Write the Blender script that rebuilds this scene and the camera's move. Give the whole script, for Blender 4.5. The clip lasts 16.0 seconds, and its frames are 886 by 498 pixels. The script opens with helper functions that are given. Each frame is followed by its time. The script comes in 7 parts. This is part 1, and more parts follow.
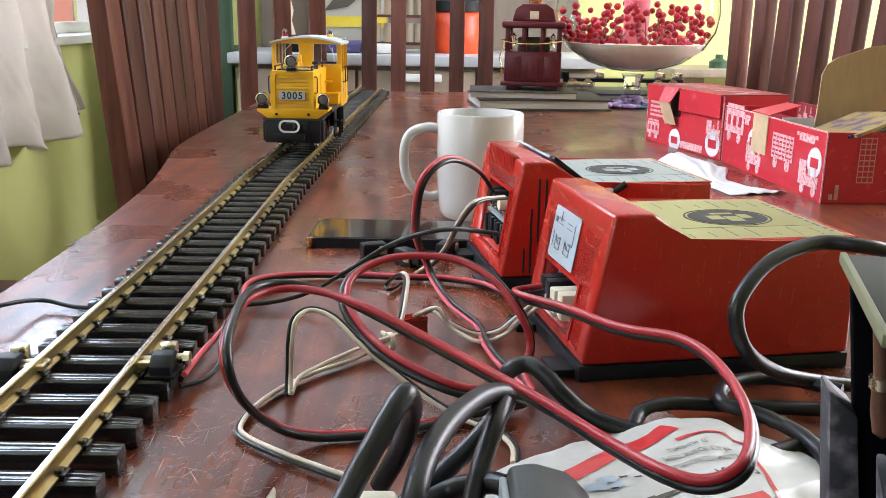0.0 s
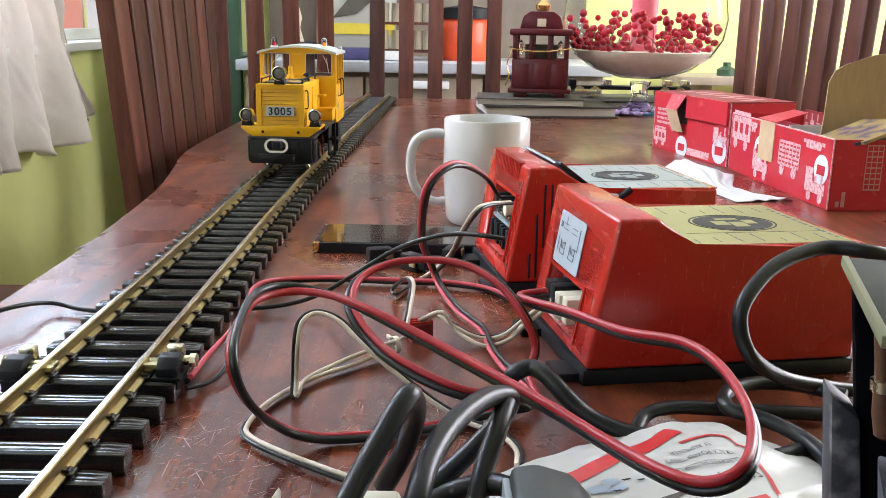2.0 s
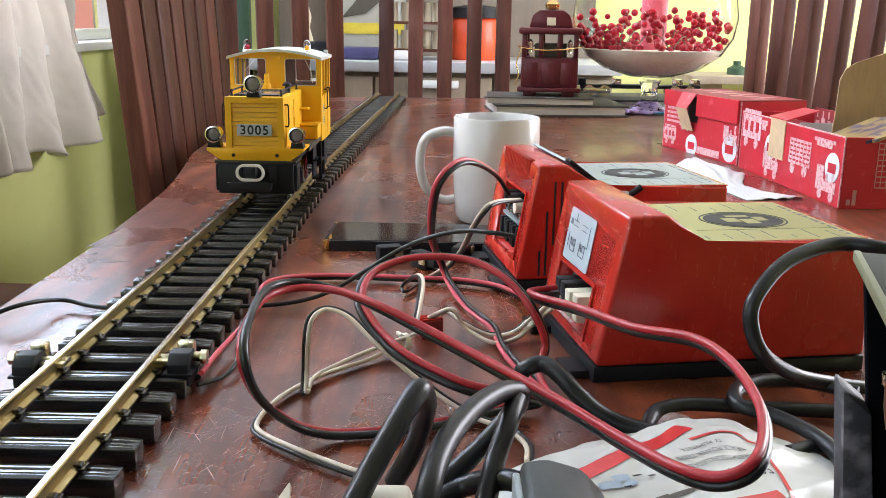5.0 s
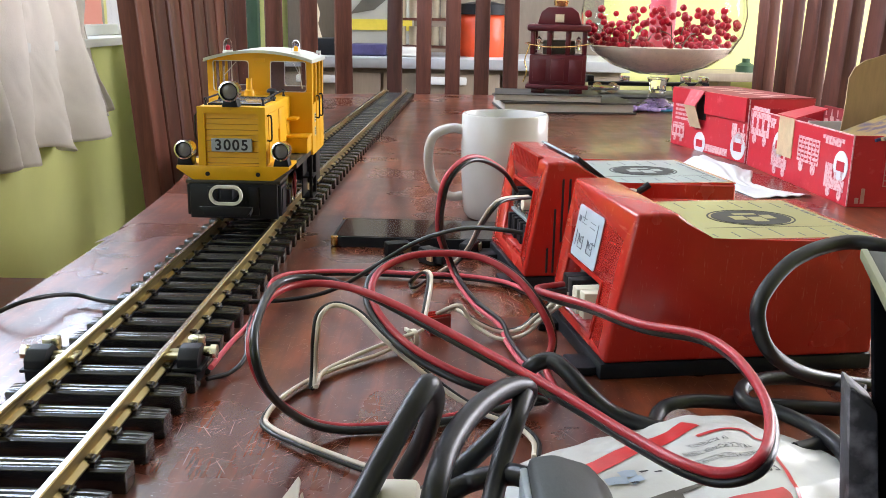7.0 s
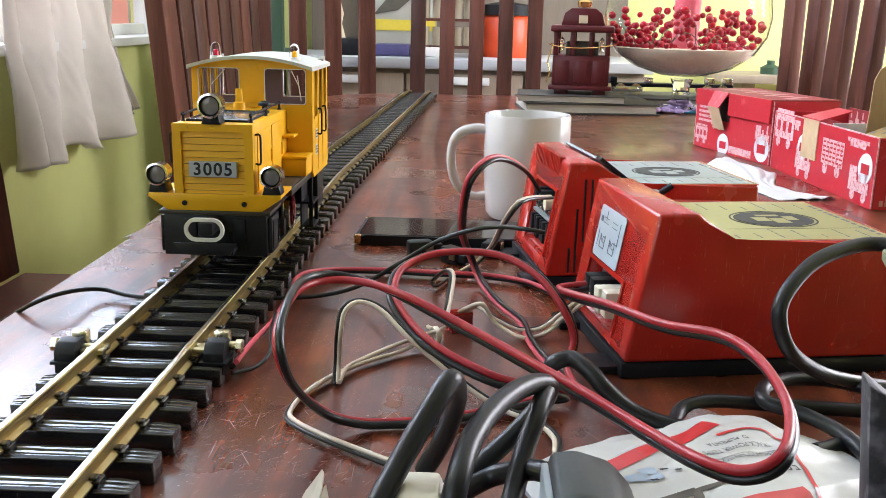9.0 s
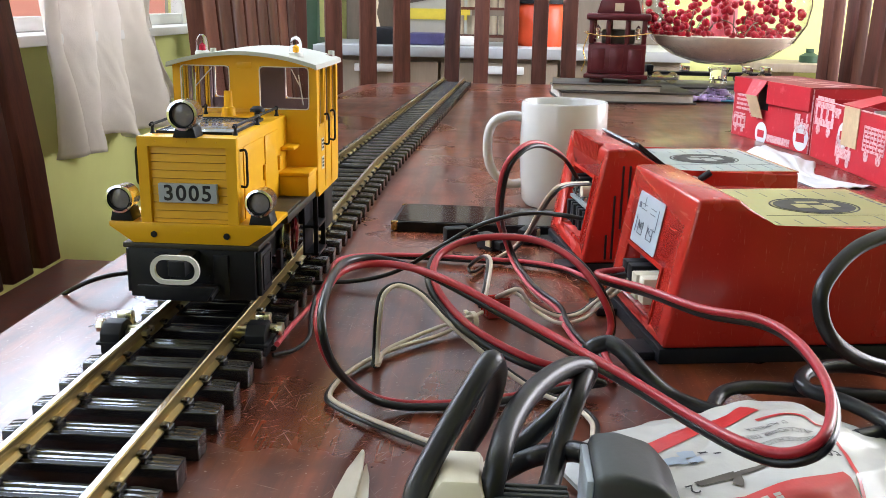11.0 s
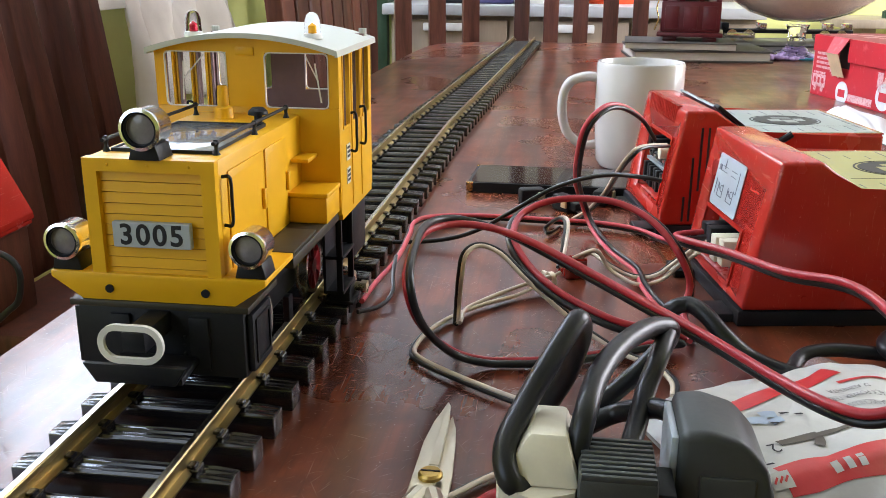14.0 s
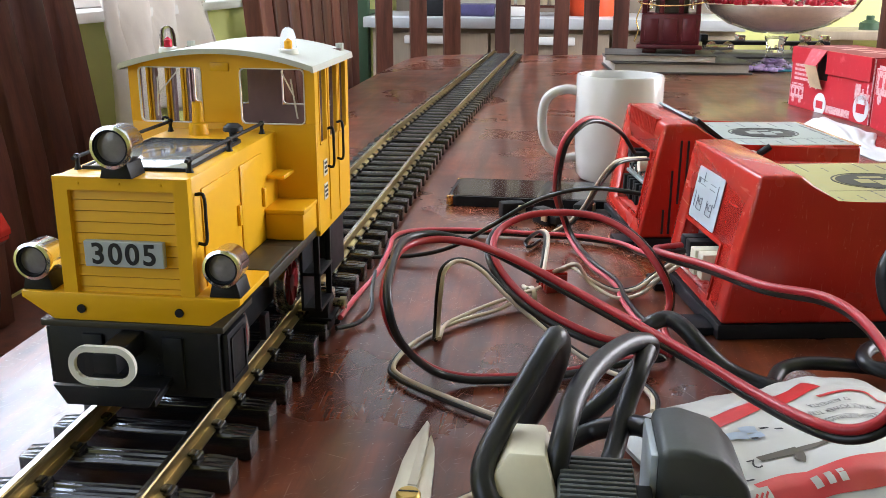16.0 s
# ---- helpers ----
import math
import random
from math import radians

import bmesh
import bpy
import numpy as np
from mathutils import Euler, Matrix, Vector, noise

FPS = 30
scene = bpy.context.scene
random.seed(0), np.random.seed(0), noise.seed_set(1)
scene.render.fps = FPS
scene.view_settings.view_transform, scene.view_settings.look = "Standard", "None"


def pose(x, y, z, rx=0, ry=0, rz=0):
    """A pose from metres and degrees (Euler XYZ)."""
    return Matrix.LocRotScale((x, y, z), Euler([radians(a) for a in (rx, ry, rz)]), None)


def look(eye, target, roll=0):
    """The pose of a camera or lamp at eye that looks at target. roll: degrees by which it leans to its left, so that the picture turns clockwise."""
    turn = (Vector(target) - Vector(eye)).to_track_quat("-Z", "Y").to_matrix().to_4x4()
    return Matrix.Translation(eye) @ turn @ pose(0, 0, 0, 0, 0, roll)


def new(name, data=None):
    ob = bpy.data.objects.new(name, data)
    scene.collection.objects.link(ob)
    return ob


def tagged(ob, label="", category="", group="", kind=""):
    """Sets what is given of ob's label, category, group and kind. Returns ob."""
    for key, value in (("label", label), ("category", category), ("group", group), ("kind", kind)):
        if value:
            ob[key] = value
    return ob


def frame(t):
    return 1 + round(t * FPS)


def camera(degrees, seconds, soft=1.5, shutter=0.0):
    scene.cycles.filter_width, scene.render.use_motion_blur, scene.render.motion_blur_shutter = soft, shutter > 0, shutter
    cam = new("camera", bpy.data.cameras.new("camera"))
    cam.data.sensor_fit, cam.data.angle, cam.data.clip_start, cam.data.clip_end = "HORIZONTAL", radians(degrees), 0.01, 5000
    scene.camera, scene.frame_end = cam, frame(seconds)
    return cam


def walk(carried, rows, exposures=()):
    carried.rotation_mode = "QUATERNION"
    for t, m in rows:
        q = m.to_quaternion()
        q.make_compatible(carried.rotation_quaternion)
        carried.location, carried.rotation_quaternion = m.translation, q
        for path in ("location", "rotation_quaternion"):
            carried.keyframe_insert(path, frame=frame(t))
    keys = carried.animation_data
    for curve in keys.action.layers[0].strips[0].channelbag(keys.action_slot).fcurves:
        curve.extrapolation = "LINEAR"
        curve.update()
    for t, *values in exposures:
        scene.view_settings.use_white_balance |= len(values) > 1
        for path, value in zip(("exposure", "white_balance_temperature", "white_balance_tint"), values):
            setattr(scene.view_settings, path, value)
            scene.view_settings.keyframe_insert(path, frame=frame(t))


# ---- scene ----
cam = camera(51.1, 16.0, 0.6)
PATH = [
    (0, (0.167, -0.336, 0.189), (0.208, 1.601, -0.307), 1.0),
    (0.5, (0.167, -0.337, 0.189), (0.206, 1.601, -0.304), 1.0),
    (1, (0.167, -0.337, 0.188), (0.204, 1.602, -0.301), 1.0),
    (1.5, (0.168, -0.338, 0.188), (0.2, 1.602, -0.297), 1.0),
    (2, (0.168, -0.339, 0.188), (0.193, 1.602, -0.293), 1.1),
    (2.5, (0.168, -0.34, 0.188), (0.188, 1.602, -0.289), 1.1),
    (3, (0.167, -0.34, 0.188), (0.186, 1.602, -0.288), 1.1),
    (3.5, (0.168, -0.34, 0.189), (0.184, 1.602, -0.289), 1.1),
    (4, (0.168, -0.34, 0.188), (0.179, 1.602, -0.289), 1.0),
    (6.5, (0.167, -0.339, 0.186), (0.163, 1.6, -0.304), 1.1),
    (7, (0.167, -0.342, 0.187), (0.157, 1.597, -0.302), 1.1),
    (7.5, (0.168, -0.341, 0.187), (0.152, 1.599, -0.298), 1.1),
    (8, (0.167, -0.342, 0.188), (0.146, 1.599, -0.294), 1.2),
    (8.5, (0.168, -0.344, 0.189), (0.132, 1.596, -0.295), 1.3),
    (9, (0.166, -0.347, 0.187), (0.111, 1.592, -0.302), 1.3),
    (11.5, (0.161, -0.354, 0.185), (0.01, 1.57, -0.341), 1.0),
    (12, (0.158, -0.36, 0.186), (-0.024, 1.555, -0.361), 0.9),
    (12.5, (0.157, -0.357, 0.186), (-0.047, 1.55, -0.382), 0.8),
    (13, (0.155, -0.36, 0.186), (-0.074, 1.54, -0.395), 0.7),
    (13.5, (0.154, -0.363, 0.186), (-0.097, 1.532, -0.402), 0.5),
    (14, (0.155, -0.362, 0.188), (-0.103, 1.529, -0.407), 0.4),
    (14.5, (0.155, -0.36, 0.188), (-0.097, 1.531, -0.411), 0.4),
    (15, (0.156, -0.359, 0.187), (-0.089, 1.536, -0.403), 0.3),
    (15.5, (0.157, -0.36, 0.19), (-0.076, 1.54, -0.389), 0.3),
    (16, (0.157, -0.358, 0.189), (-0.067, 1.545, -0.382), 0.3),
]
walk(cam, [(t, look(eye, target, roll)) for t, eye, target, roll in PATH])

# ---- light ----
world = bpy.data.worlds.new("world")
scene.world = world
world.use_nodes = True
wn = world.node_tree.nodes
sky = wn.new("ShaderNodeTexSky")
sky.sky_type, sky.sun_disc = "NISHITA", False
sky.sun_elevation, sky.sun_rotation = radians(50), radians(-90)
wn["Background"].inputs[1].default_value = 0.12
world.node_tree.links.new(sky.outputs[0], wn["Background"].inputs[0])


def lamp(name, m, sx, sy, watts, color):
    data = bpy.data.lights.new(name, "AREA")
    data.shape, data.size, data.size_y, data.energy, data.color = "RECTANGLE", sx, sy, watts, color
    ob = new(name, data)
    ob.matrix_world = m
    return ob


lamp("daylight_side_window", look((-1.02, 1.475, 1.17), (1.0, 1.35, 0.60)), 2.4, 0.80, 51, (0.75, 0.88, 1.10))
lamp("daylight_near_window", look((-0.98, -1.15, 0.72), (0.3, -0.3, 0.1)), 1.3, 1.1, 9, (0.78, 0.885, 1.07))
# Added fill from the east, out of view, to brighten the west wall.
lamp("unseen_east_fill", look((2.28, 1.5, 0.78), (-0.85, 1.5, -0.1)), 1.6, 1.2, 93, (0.90, 0.885, 0.98))


# ---- materials ----
def mat(name, color, rough=0.5, metal=0.0, vary=0.12, scale=60.0, bump=0.0, bscale=None, stretch=(1, 1, 1), coat=0.0,
        trans=0.0, ior=1.45, spots=None, emit=0.0, rvary=0.1, sheen=0.0, per_object=0.0):
    m = bpy.data.materials.new(name)
    m.use_nodes = True
    nt = m.node_tree
    N, L = nt.nodes, nt.links
    b = N["Principled BSDF"]
    b.inputs["Metallic"].default_value = metal
    b.inputs["Coat Weight"].default_value = coat
    b.inputs["Coat Roughness"].default_value = 0.08
    b.inputs["Transmission Weight"].default_value = trans
    b.inputs["IOR"].default_value = ior
    b.inputs["Sheen Weight"].default_value = sheen
    tc = N.new("ShaderNodeTexCoord")
    mp = N.new("ShaderNodeMapping")
    mp.inputs["Scale"].default_value = stretch
    L.new(tc.outputs["Object"], mp.inputs[0])
    big = N.new("ShaderNodeTexNoise")
    big.inputs["Scale"].default_value, big.inputs["Detail"].default_value = scale, 6
    fine = N.new("ShaderNodeTexNoise")
    fine.inputs["Scale"].default_value, fine.inputs["Detail"].default_value = scale * 7, 4
    L.new(mp.outputs[0], big.inputs[0])
    L.new(mp.outputs[0], fine.inputs[0])
    mix = N.new("ShaderNodeMath")
    mix.operation = "MULTIPLY_ADD"
    mix.inputs[1].default_value = 0.4
    L.new(fine.outputs["Fac"], mix.inputs[0])
    L.new(big.outputs["Fac"], mix.inputs[2])
    mr = N.new("ShaderNodeMapRange")
    mr.inputs[1].default_value, mr.inputs[2].default_value = 0.4, 1.0
    mr.inputs[3].default_value, mr.inputs[4].default_value = 1 - vary, 1 + vary
    L.new(mix.outputs[0], mr.inputs[0])
    val = mr.outputs[0]
    if per_object:
        oi = N.new("ShaderNodeObjectInfo")
        pr = N.new("ShaderNodeMapRange")
        pr.inputs[3].default_value, pr.inputs[4].default_value = 1 - per_object, 1 + per_object
        L.new(oi.outputs["Random"], pr.inputs[0])
        mu = N.new("ShaderNodeMath")
        mu.operation = "MULTIPLY"
        L.new(val, mu.inputs[0])
        L.new(pr.outputs[0], mu.inputs[1])
        val = mu.outputs[0]
    hsv = N.new("ShaderNodeHueSaturation")
    hsv.inputs["Color"].default_value = (*color, 1)
    L.new(val, hsv.inputs["Value"])
    col = hsv.outputs[0]
    if spots:
        sc, amount, scol = spots
        sn = N.new("ShaderNodeTexNoise")
        sn.inputs["Scale"].default_value, sn.inputs["Detail"].default_value = sc, 8
        L.new(mp.outputs[0], sn.inputs[0])
        rp = N.new("ShaderNodeMapRange")
        rp.inputs[1].default_value, rp.inputs[2].default_value = 1 - amount - 0.08, 1 - amount + 0.08
        L.new(sn.outputs["Fac"], rp.inputs[0])
        mx = N.new("ShaderNodeMixRGB")
        mx.inputs[2].default_value = (*scol, 1)
        L.new(rp.outputs[0], mx.inputs[0])
        L.new(col, mx.inputs[1])
        col = mx.outputs[0]
    L.new(col, b.inputs["Base Color"])
    if emit:
        L.new(col, b.inputs["Emission Color"])
        b.inputs["Emission Strength"].default_value = emit
    rr = N.new("ShaderNodeMapRange")
    rr.inputs[3].default_value, rr.inputs[4].default_value = max(0.02, rough * (1 - rvary * 2)), min(1, rough * (1 + rvary * 2))
    L.new(big.outputs["Fac"], rr.inputs[0])
    L.new(rr.outputs[0], b.inputs["Roughness"])
    if bump:
        bn = N.new("ShaderNodeTexNoise")
        bn.inputs["Scale"].default_value, bn.inputs["Detail"].default_value = bscale or scale * 5, 5
        L.new(mp.outputs[0], bn.inputs[0])
        bp = N.new("ShaderNodeBump")
        bp.inputs["Strength"].default_value, bp.inputs["Distance"].default_value = bump, 0.002
        L.new(bn.outputs["Fac"], bp.inputs["Height"])
        L.new(bp.outputs[0], b.inputs["Normal"])
    return m


def table_wood():
    """Dark red polished hardwood: long grain, fine scratches, dulled patches."""
    m = bpy.data.materials.new("table_wood")
    m.use_nodes = True
    nt = m.node_tree
    N, L = nt.nodes, nt.links
    b = N["Principled BSDF"]
    tc = N.new("ShaderNodeTexCoord")

    def noise_tex(scale, stretch, detail=6, rot=0.0):
        mp = N.new("ShaderNodeMapping")
        mp.inputs["Scale"].default_value = stretch
        mp.inputs["Rotation"].default_value = (0, 0, rot)
        L.new(tc.outputs["Object"], mp.inputs[0])
        n = N.new("ShaderNodeTexNoise")
        n.inputs["Scale"].default_value, n.inputs["Detail"].default_value = scale, detail
        L.new(mp.outputs[0], n.inputs[0])
        return n.outputs["Fac"]

    def ramp(src, lo, hi, a=0.0, c=1.0):
        r = N.new("ShaderNodeMapRange")
        r.inputs[1].default_value, r.inputs[2].default_value = lo, hi
        r.inputs[3].default_value, r.inputs[4].default_value = a, c
        L.new(src, r.inputs[0])
        return r.outputs[0]

    def blend(fac, c1, c2):
        x = N.new("ShaderNodeMixRGB")
        L.new(fac, x.inputs[0])
        for i, c in ((1, c1), (2, c2)):
            if isinstance(c, tuple):
                x.inputs[i].default_value = (*c, 1)
            else:
                L.new(c, x.inputs[i])
        return x.outputs[0]

    def needles(k, rot, long, wide, share):
        """Short thin scratches: narrow cells of which only some are kept."""
        mp = N.new("ShaderNodeMapping")
        mp.vector_type = "TEXTURE"
        mp.inputs["Scale"].default_value = (1 / wide, 1 / long, 100)
        mp.inputs["Rotation"].default_value = (0, 0, rot)
        mp.inputs["Location"].default_value = (k * 3.1, k * 1.7, 0)
        warp = N.new("ShaderNodeTexNoise")
        warp.inputs["Scale"].default_value, warp.inputs["Detail"].default_value = 7, 1
        L.new(tc.outputs["Object"], warp.inputs[0])
        bend = N.new("ShaderNodeVectorMath")
        bend.operation = "MULTIPLY_ADD"
        bend.inputs[1].default_value = (0.004, 0.004, 0)
        L.new(warp.outputs["Color"], bend.inputs[0])
        L.new(tc.outputs["Object"], bend.inputs[2])
        L.new(bend.outputs[0], mp.inputs[0])
        vo = N.new("ShaderNodeTexVoronoi")
        vo.inputs["Scale"].default_value = 1.0
        L.new(mp.outputs[0], vo.inputs["Vector"])
        near = ramp(vo.outputs["Distance"], 0.08, 0.24, 1.0, 0.0)
        sep = N.new("ShaderNodeSeparateColor")
        L.new(vo.outputs["Color"], sep.inputs[0])
        keep = ramp(sep.outputs[0], 1 - share, 1 - share + 0.05)
        mu = N.new("ShaderNodeMath")
        mu.operation = "MULTIPLY"
        L.new(near, mu.inputs[0])
        L.new(keep, mu.inputs[1])
        return mu.outputs[0]

    grain = noise_tex(9, (7, 0.6, 1), 8)
    blot = noise_tex(3.2, (1.5, 1, 1), 4)
    fine = noise_tex(60, (9, 0.5, 1), 5)
    base = blend(ramp(grain, 0.38, 0.62), (0.060, 0.013, 0.007), (0.190, 0.045, 0.017))
    base = blend(ramp(blot, 0.48, 0.66, 0, 0.6), base, (0.235, 0.070, 0.028))
    base = blend(ramp(noise_tex(14, (2.2, 0.8, 1), 7, 0.2), 0.52, 0.62, 0, 0.5), base, (0.055, 0.012, 0.007))
    base = blend(ramp(fine, 0.52, 0.70, 0, 0.35), base, (0.045, 0.011, 0.007))
    base = blend(ramp(noise_tex(38, (1, 1, 1), 8), 0.50, 0.66, 0, 0.5), base, (0.05, 0.014, 0.010))
    specks = noise_tex(420, (1, 1, 1), 2)
    base = blend(ramp(specks, 0.70, 0.74, 0, 0.55), base, (0.50, 0.42, 0.38))
    marks = None
    for k, (rot, long, wide, share) in enumerate(((0.5, 30, 1000, 0.12), (-0.45, 46, 1200, 0.12), (1.25, 36, 1100, 0.12), (2.2, 70, 1400, 0.14), (0.05, 24, 1100, 0.10), (2.75, 100, 1600, 0.14), (1.75, 140, 1600, 0.16))):
        r = needles(k, rot, long, wide, share)
        if marks is None:
            marks = r
        else:
            ad = N.new("ShaderNodeMath")
            ad.operation = "MAXIMUM"
            L.new(marks, ad.inputs[0])
            L.new(r, ad.inputs[1])
            marks = ad.outputs[0]
    half = N.new("ShaderNodeMath")
    half.operation = "MULTIPLY"
    half.inputs[1].default_value = 0.45
    L.new(marks, half.inputs[0])
    base = blend(half.outputs[0], base, (0.42, 0.3, 0.24))
    L.new(base, b.inputs["Base Color"])
    dull = noise_tex(5, (1, 1, 1), 7)
    rough = ramp(dull, 0.38, 0.66, 0.24, 0.40)
    ad = N.new("ShaderNodeMath")
    ad.operation = "MULTIPLY_ADD"
    ad.inputs[1].default_value = 0.3
    L.new(marks, ad.inputs[0])
    L.new(rough, ad.inputs[2])
    L.new(ad.outputs[0], b.inputs["Roughness"])
    b.inputs["IOR"].default_value = 1.5
    b.inputs["Specular IOR Level"].default_value = 0.5
    b.inputs["Coat Weight"].default_value = 0.42
    b.inputs["Coat Roughness"].default_value = 0.09
    b.inputs["Coat IOR"].default_value = 1.5
    bp = N.new("ShaderNodeBump")
    bp.inputs["Strength"].default_value, bp.inputs["Distance"].default_value = 0.18, 0.0012
    hh = N.new("ShaderNodeMath")
    hh.operation = "MULTIPLY_ADD"
    hh.inputs[1].default_value = -0.25
    L.new(marks, hh.inputs[0])
    L.new(noise_tex(26, (3, 1, 1), 5), hh.inputs[2])
    L.new(hh.outputs[0], bp.inputs["Height"])
    L.new(bp.outputs[0], b.inputs["Normal"])
    bc = N.new("ShaderNodeBump")
    bc.inputs["Strength"].default_value, bc.inputs["Distance"].default_value = 0.2, 0.0007
    L.new(hh.outputs[0], bc.inputs["Height"])
    L.new(bc.outputs[0], b.inputs["Coat Normal"])
    cr = N.new("ShaderNodeMath")
    cr.operation = "MULTIPLY_ADD"
    cr.inputs[1].default_value = 0.35
    L.new(marks, cr.inputs[0])
    L.new(ramp(noise_tex(30, (1, 1, 1), 8), 0.35, 0.68, 0.04, 0.22), cr.inputs[2])
    L.new(cr.outputs[0], b.inputs["Coat Roughness"])
    return m


def scratched(m, color, amount=0.5, scale=9.0, tight=0.70):
    """Fine pale scuffs in a few directions over a material's colour."""
    N, L = m.node_tree.nodes, m.node_tree.links
    b = N["Principled BSDF"]
    tc = N.new("ShaderNodeTexCoord")
    src = b.inputs["Base Color"].links[0].from_socket
    for k, rot in enumerate(((0.4, 0.2, 0.5), (0.9, 1.1, -0.4), (1.5, 0.3, 1.2))):
        mp = N.new("ShaderNodeMapping")
        mp.inputs["Scale"].default_value, mp.inputs["Rotation"].default_value = (150, 3.0, 9.0), rot
        L.new(tc.outputs["Object"], mp.inputs[0])
        n = N.new("ShaderNodeTexNoise")
        n.inputs["Scale"].default_value, n.inputs["Detail"].default_value = scale, 3
        n.inputs["Distortion"].default_value = 0.8
        L.new(mp.outputs[0], n.inputs[0])
        r = N.new("ShaderNodeMapRange")
        r.inputs[1].default_value, r.inputs[2].default_value, r.inputs[4].default_value = tight, tight + 0.05, amount
        L.new(n.outputs["Fac"], r.inputs[0])
        x = N.new("ShaderNodeMixRGB")
        x.inputs[2].default_value = (*color, 1)
        L.new(r.outputs[0], x.inputs[0])
        L.new(src, x.inputs[1])
        src = x.outputs[0]
    L.new(src, b.inputs["Base Color"])


TABLE = table_wood()
YELLOW = mat("yellow_plastic", (0.78, 0.415, 0.007), 0.40, vary=0.04, scale=40, bump=0.02, bscale=1500)
BLACK = mat("black_plastic", (0.010, 0.011, 0.014), 0.48, vary=0.25, scale=80, bump=0.05, bscale=900)
OLIVE = mat("dark_olive_plastic", (0.035, 0.03, 0.018), 0.5, vary=0.2, scale=80, bump=0.05)
SLEEPER = mat("sleeper_plastic", (0.016, 0.015, 0.017), 0.19, vary=0.3, scale=40, stretch=(0.18, 3, 1), bump=0.2, bscale=150, rvary=0.3, per_object=0.25, coat=0.95)
SLEEPER.node_tree.nodes["Principled BSDF"].inputs["Coat Roughness"].default_value = 0.17
BRASS = mat("rail_brass", (0.52, 0.41, 0.19), 0.32, 1.0, vary=0.22, scale=30, stretch=(1, 0.2, 1), bump=0.05, bscale=200, rvary=0.25,
            spots=(90, 0.38, (0.28, 0.19, 0.08)))
RAILTOP = mat("rail_worn_top", (0.85, 0.80, 0.66), 0.22, 1.0, vary=0.12, scale=60, stretch=(1, 0.15, 1), rvary=0.2)
STEEL = mat("bright_steel", (0.75, 0.75, 0.73), 0.2, 1.0, vary=0.08, scale=90)
BLACK.node_tree.nodes["Principled BSDF"].inputs["Specular IOR Level"].default_value = 0.32
CHROME = mat("chrome", (0.92, 0.92, 0.91), 0.17, 1.0, vary=0.06, scale=60)
BRASSNUT = mat("pale_brass", (0.72, 0.66, 0.48), 0.28, 1.0, vary=0.15, scale=120)
GREYROOF = mat("grey_roof_plastic", (0.52, 0.54, 0.5), 0.45, vary=0.05, scale=50, bump=0.02, bscale=900)
WHITEPL = mat("white_plastic", (0.72, 0.71, 0.68), 0.4, vary=0.05, scale=60)
IVORY = mat("ivory_plastic", (0.68, 0.63, 0.5), 0.42, vary=0.07, scale=60, bump=0.03, bscale=600)
LENS = mat("dark_lens", (0.22, 0.20, 0.21), 0.12, vary=0.2, scale=120, coat=0.6)
GLASS = mat("clear_glass", (0.97, 0.98, 0.98), 0.03, vary=0.0, trans=1.0, ior=1.02)
BOWLGLASS = mat("bowl_glass", (0.98, 0.99, 0.99), 0.02, vary=0.0, trans=1.0, ior=1.12)
LABELINK = mat("grey_label_print", (0.11, 0.12, 0.15), 0.5, vary=0.1)
HUTCH = mat("grey_beige_panel", (0.20, 0.165, 0.125), 0.6, vary=0.15, scale=8, stretch=(4, 4, 0.6))
DOME = mat("clear_dome_plastic", (0.93, 0.93, 0.97), 0.05, vary=0.0, trans=1.0, ior=1.07)
# Cab interior's dimness and the panes' mauve reflections, put into one colour.
CABSHADE = mat("mauve_brown_cab_shade", (0.24, 0.15, 0.15), 0.5, vary=0.15, scale=60)
THICKGLASS = mat("thick_glass", (0.96, 0.97, 0.97), 0.03, vary=0.0, trans=1.0, ior=1.5)
SIGN = mat("sign_grey", (0.42, 0.46, 0.5), 0.45, vary=0.05, scale=80)
INK = mat("black_ink", (0.012, 0.012, 0.015), 0.5, vary=0.1)
WHEELRED = mat("red_wheel", (0.33, 0.02, 0.025), 0.45, vary=0.15, scale=120)
REDBULB = mat("red_bulb", (0.42, 0.01, 0.03), 0.25, vary=0.1)
AMBER = mat("amber_bulb", (0.85, 0.4, 0.02), 0.25, vary=0.1)
HATCH = mat("grey_hatch_panel", (0.3, 0.31, 0.32), 0.12, 0.3, vary=0.1, scale=60, coat=0.5)
PSURED = mat("glossy_red_plastic", (0.42, 0.020, 0.013), 0.24, vary=0.08, scale=25, bump=0.03, bscale=900, coat=0.25,
             spots=(300, 0.27, (0.62, 0.12, 0.08)), rvary=0.3)
scratched(PSURED, (0.60, 0.14, 0.10), 0.38, 8.0, 0.68)
SOCKETGREY = mat("grey_socket_panel", (0.17, 0.18, 0.19), 0.42, vary=0.1, scale=80)
LABELGREY = mat("pale_label", (0.40, 0.45, 0.49), 0.45, vary=0.05, scale=60)
GOLDPLATE = mat("brushed_gold_plate", (0.40, 0.37, 0.145), 0.34, 0.55, vary=0.08, scale=60, stretch=(0.1, 3, 1))
SILVERPLATE = mat("grey_plate", (0.29, 0.335, 0.34), 0.36, 0.25, vary=0.06, scale=60, stretch=(0.1, 3, 1))
REDWIRE = mat("red_wire", (0.34, 0.018, 0.026), 0.38, vary=0.1, scale=60, spots=(200, 0.3, (0.42, 0.05, 0.06)))
PINKWIRE = mat("pink_red_wire", (0.56, 0.075, 0.10), 0.38, vary=0.1, scale=60)
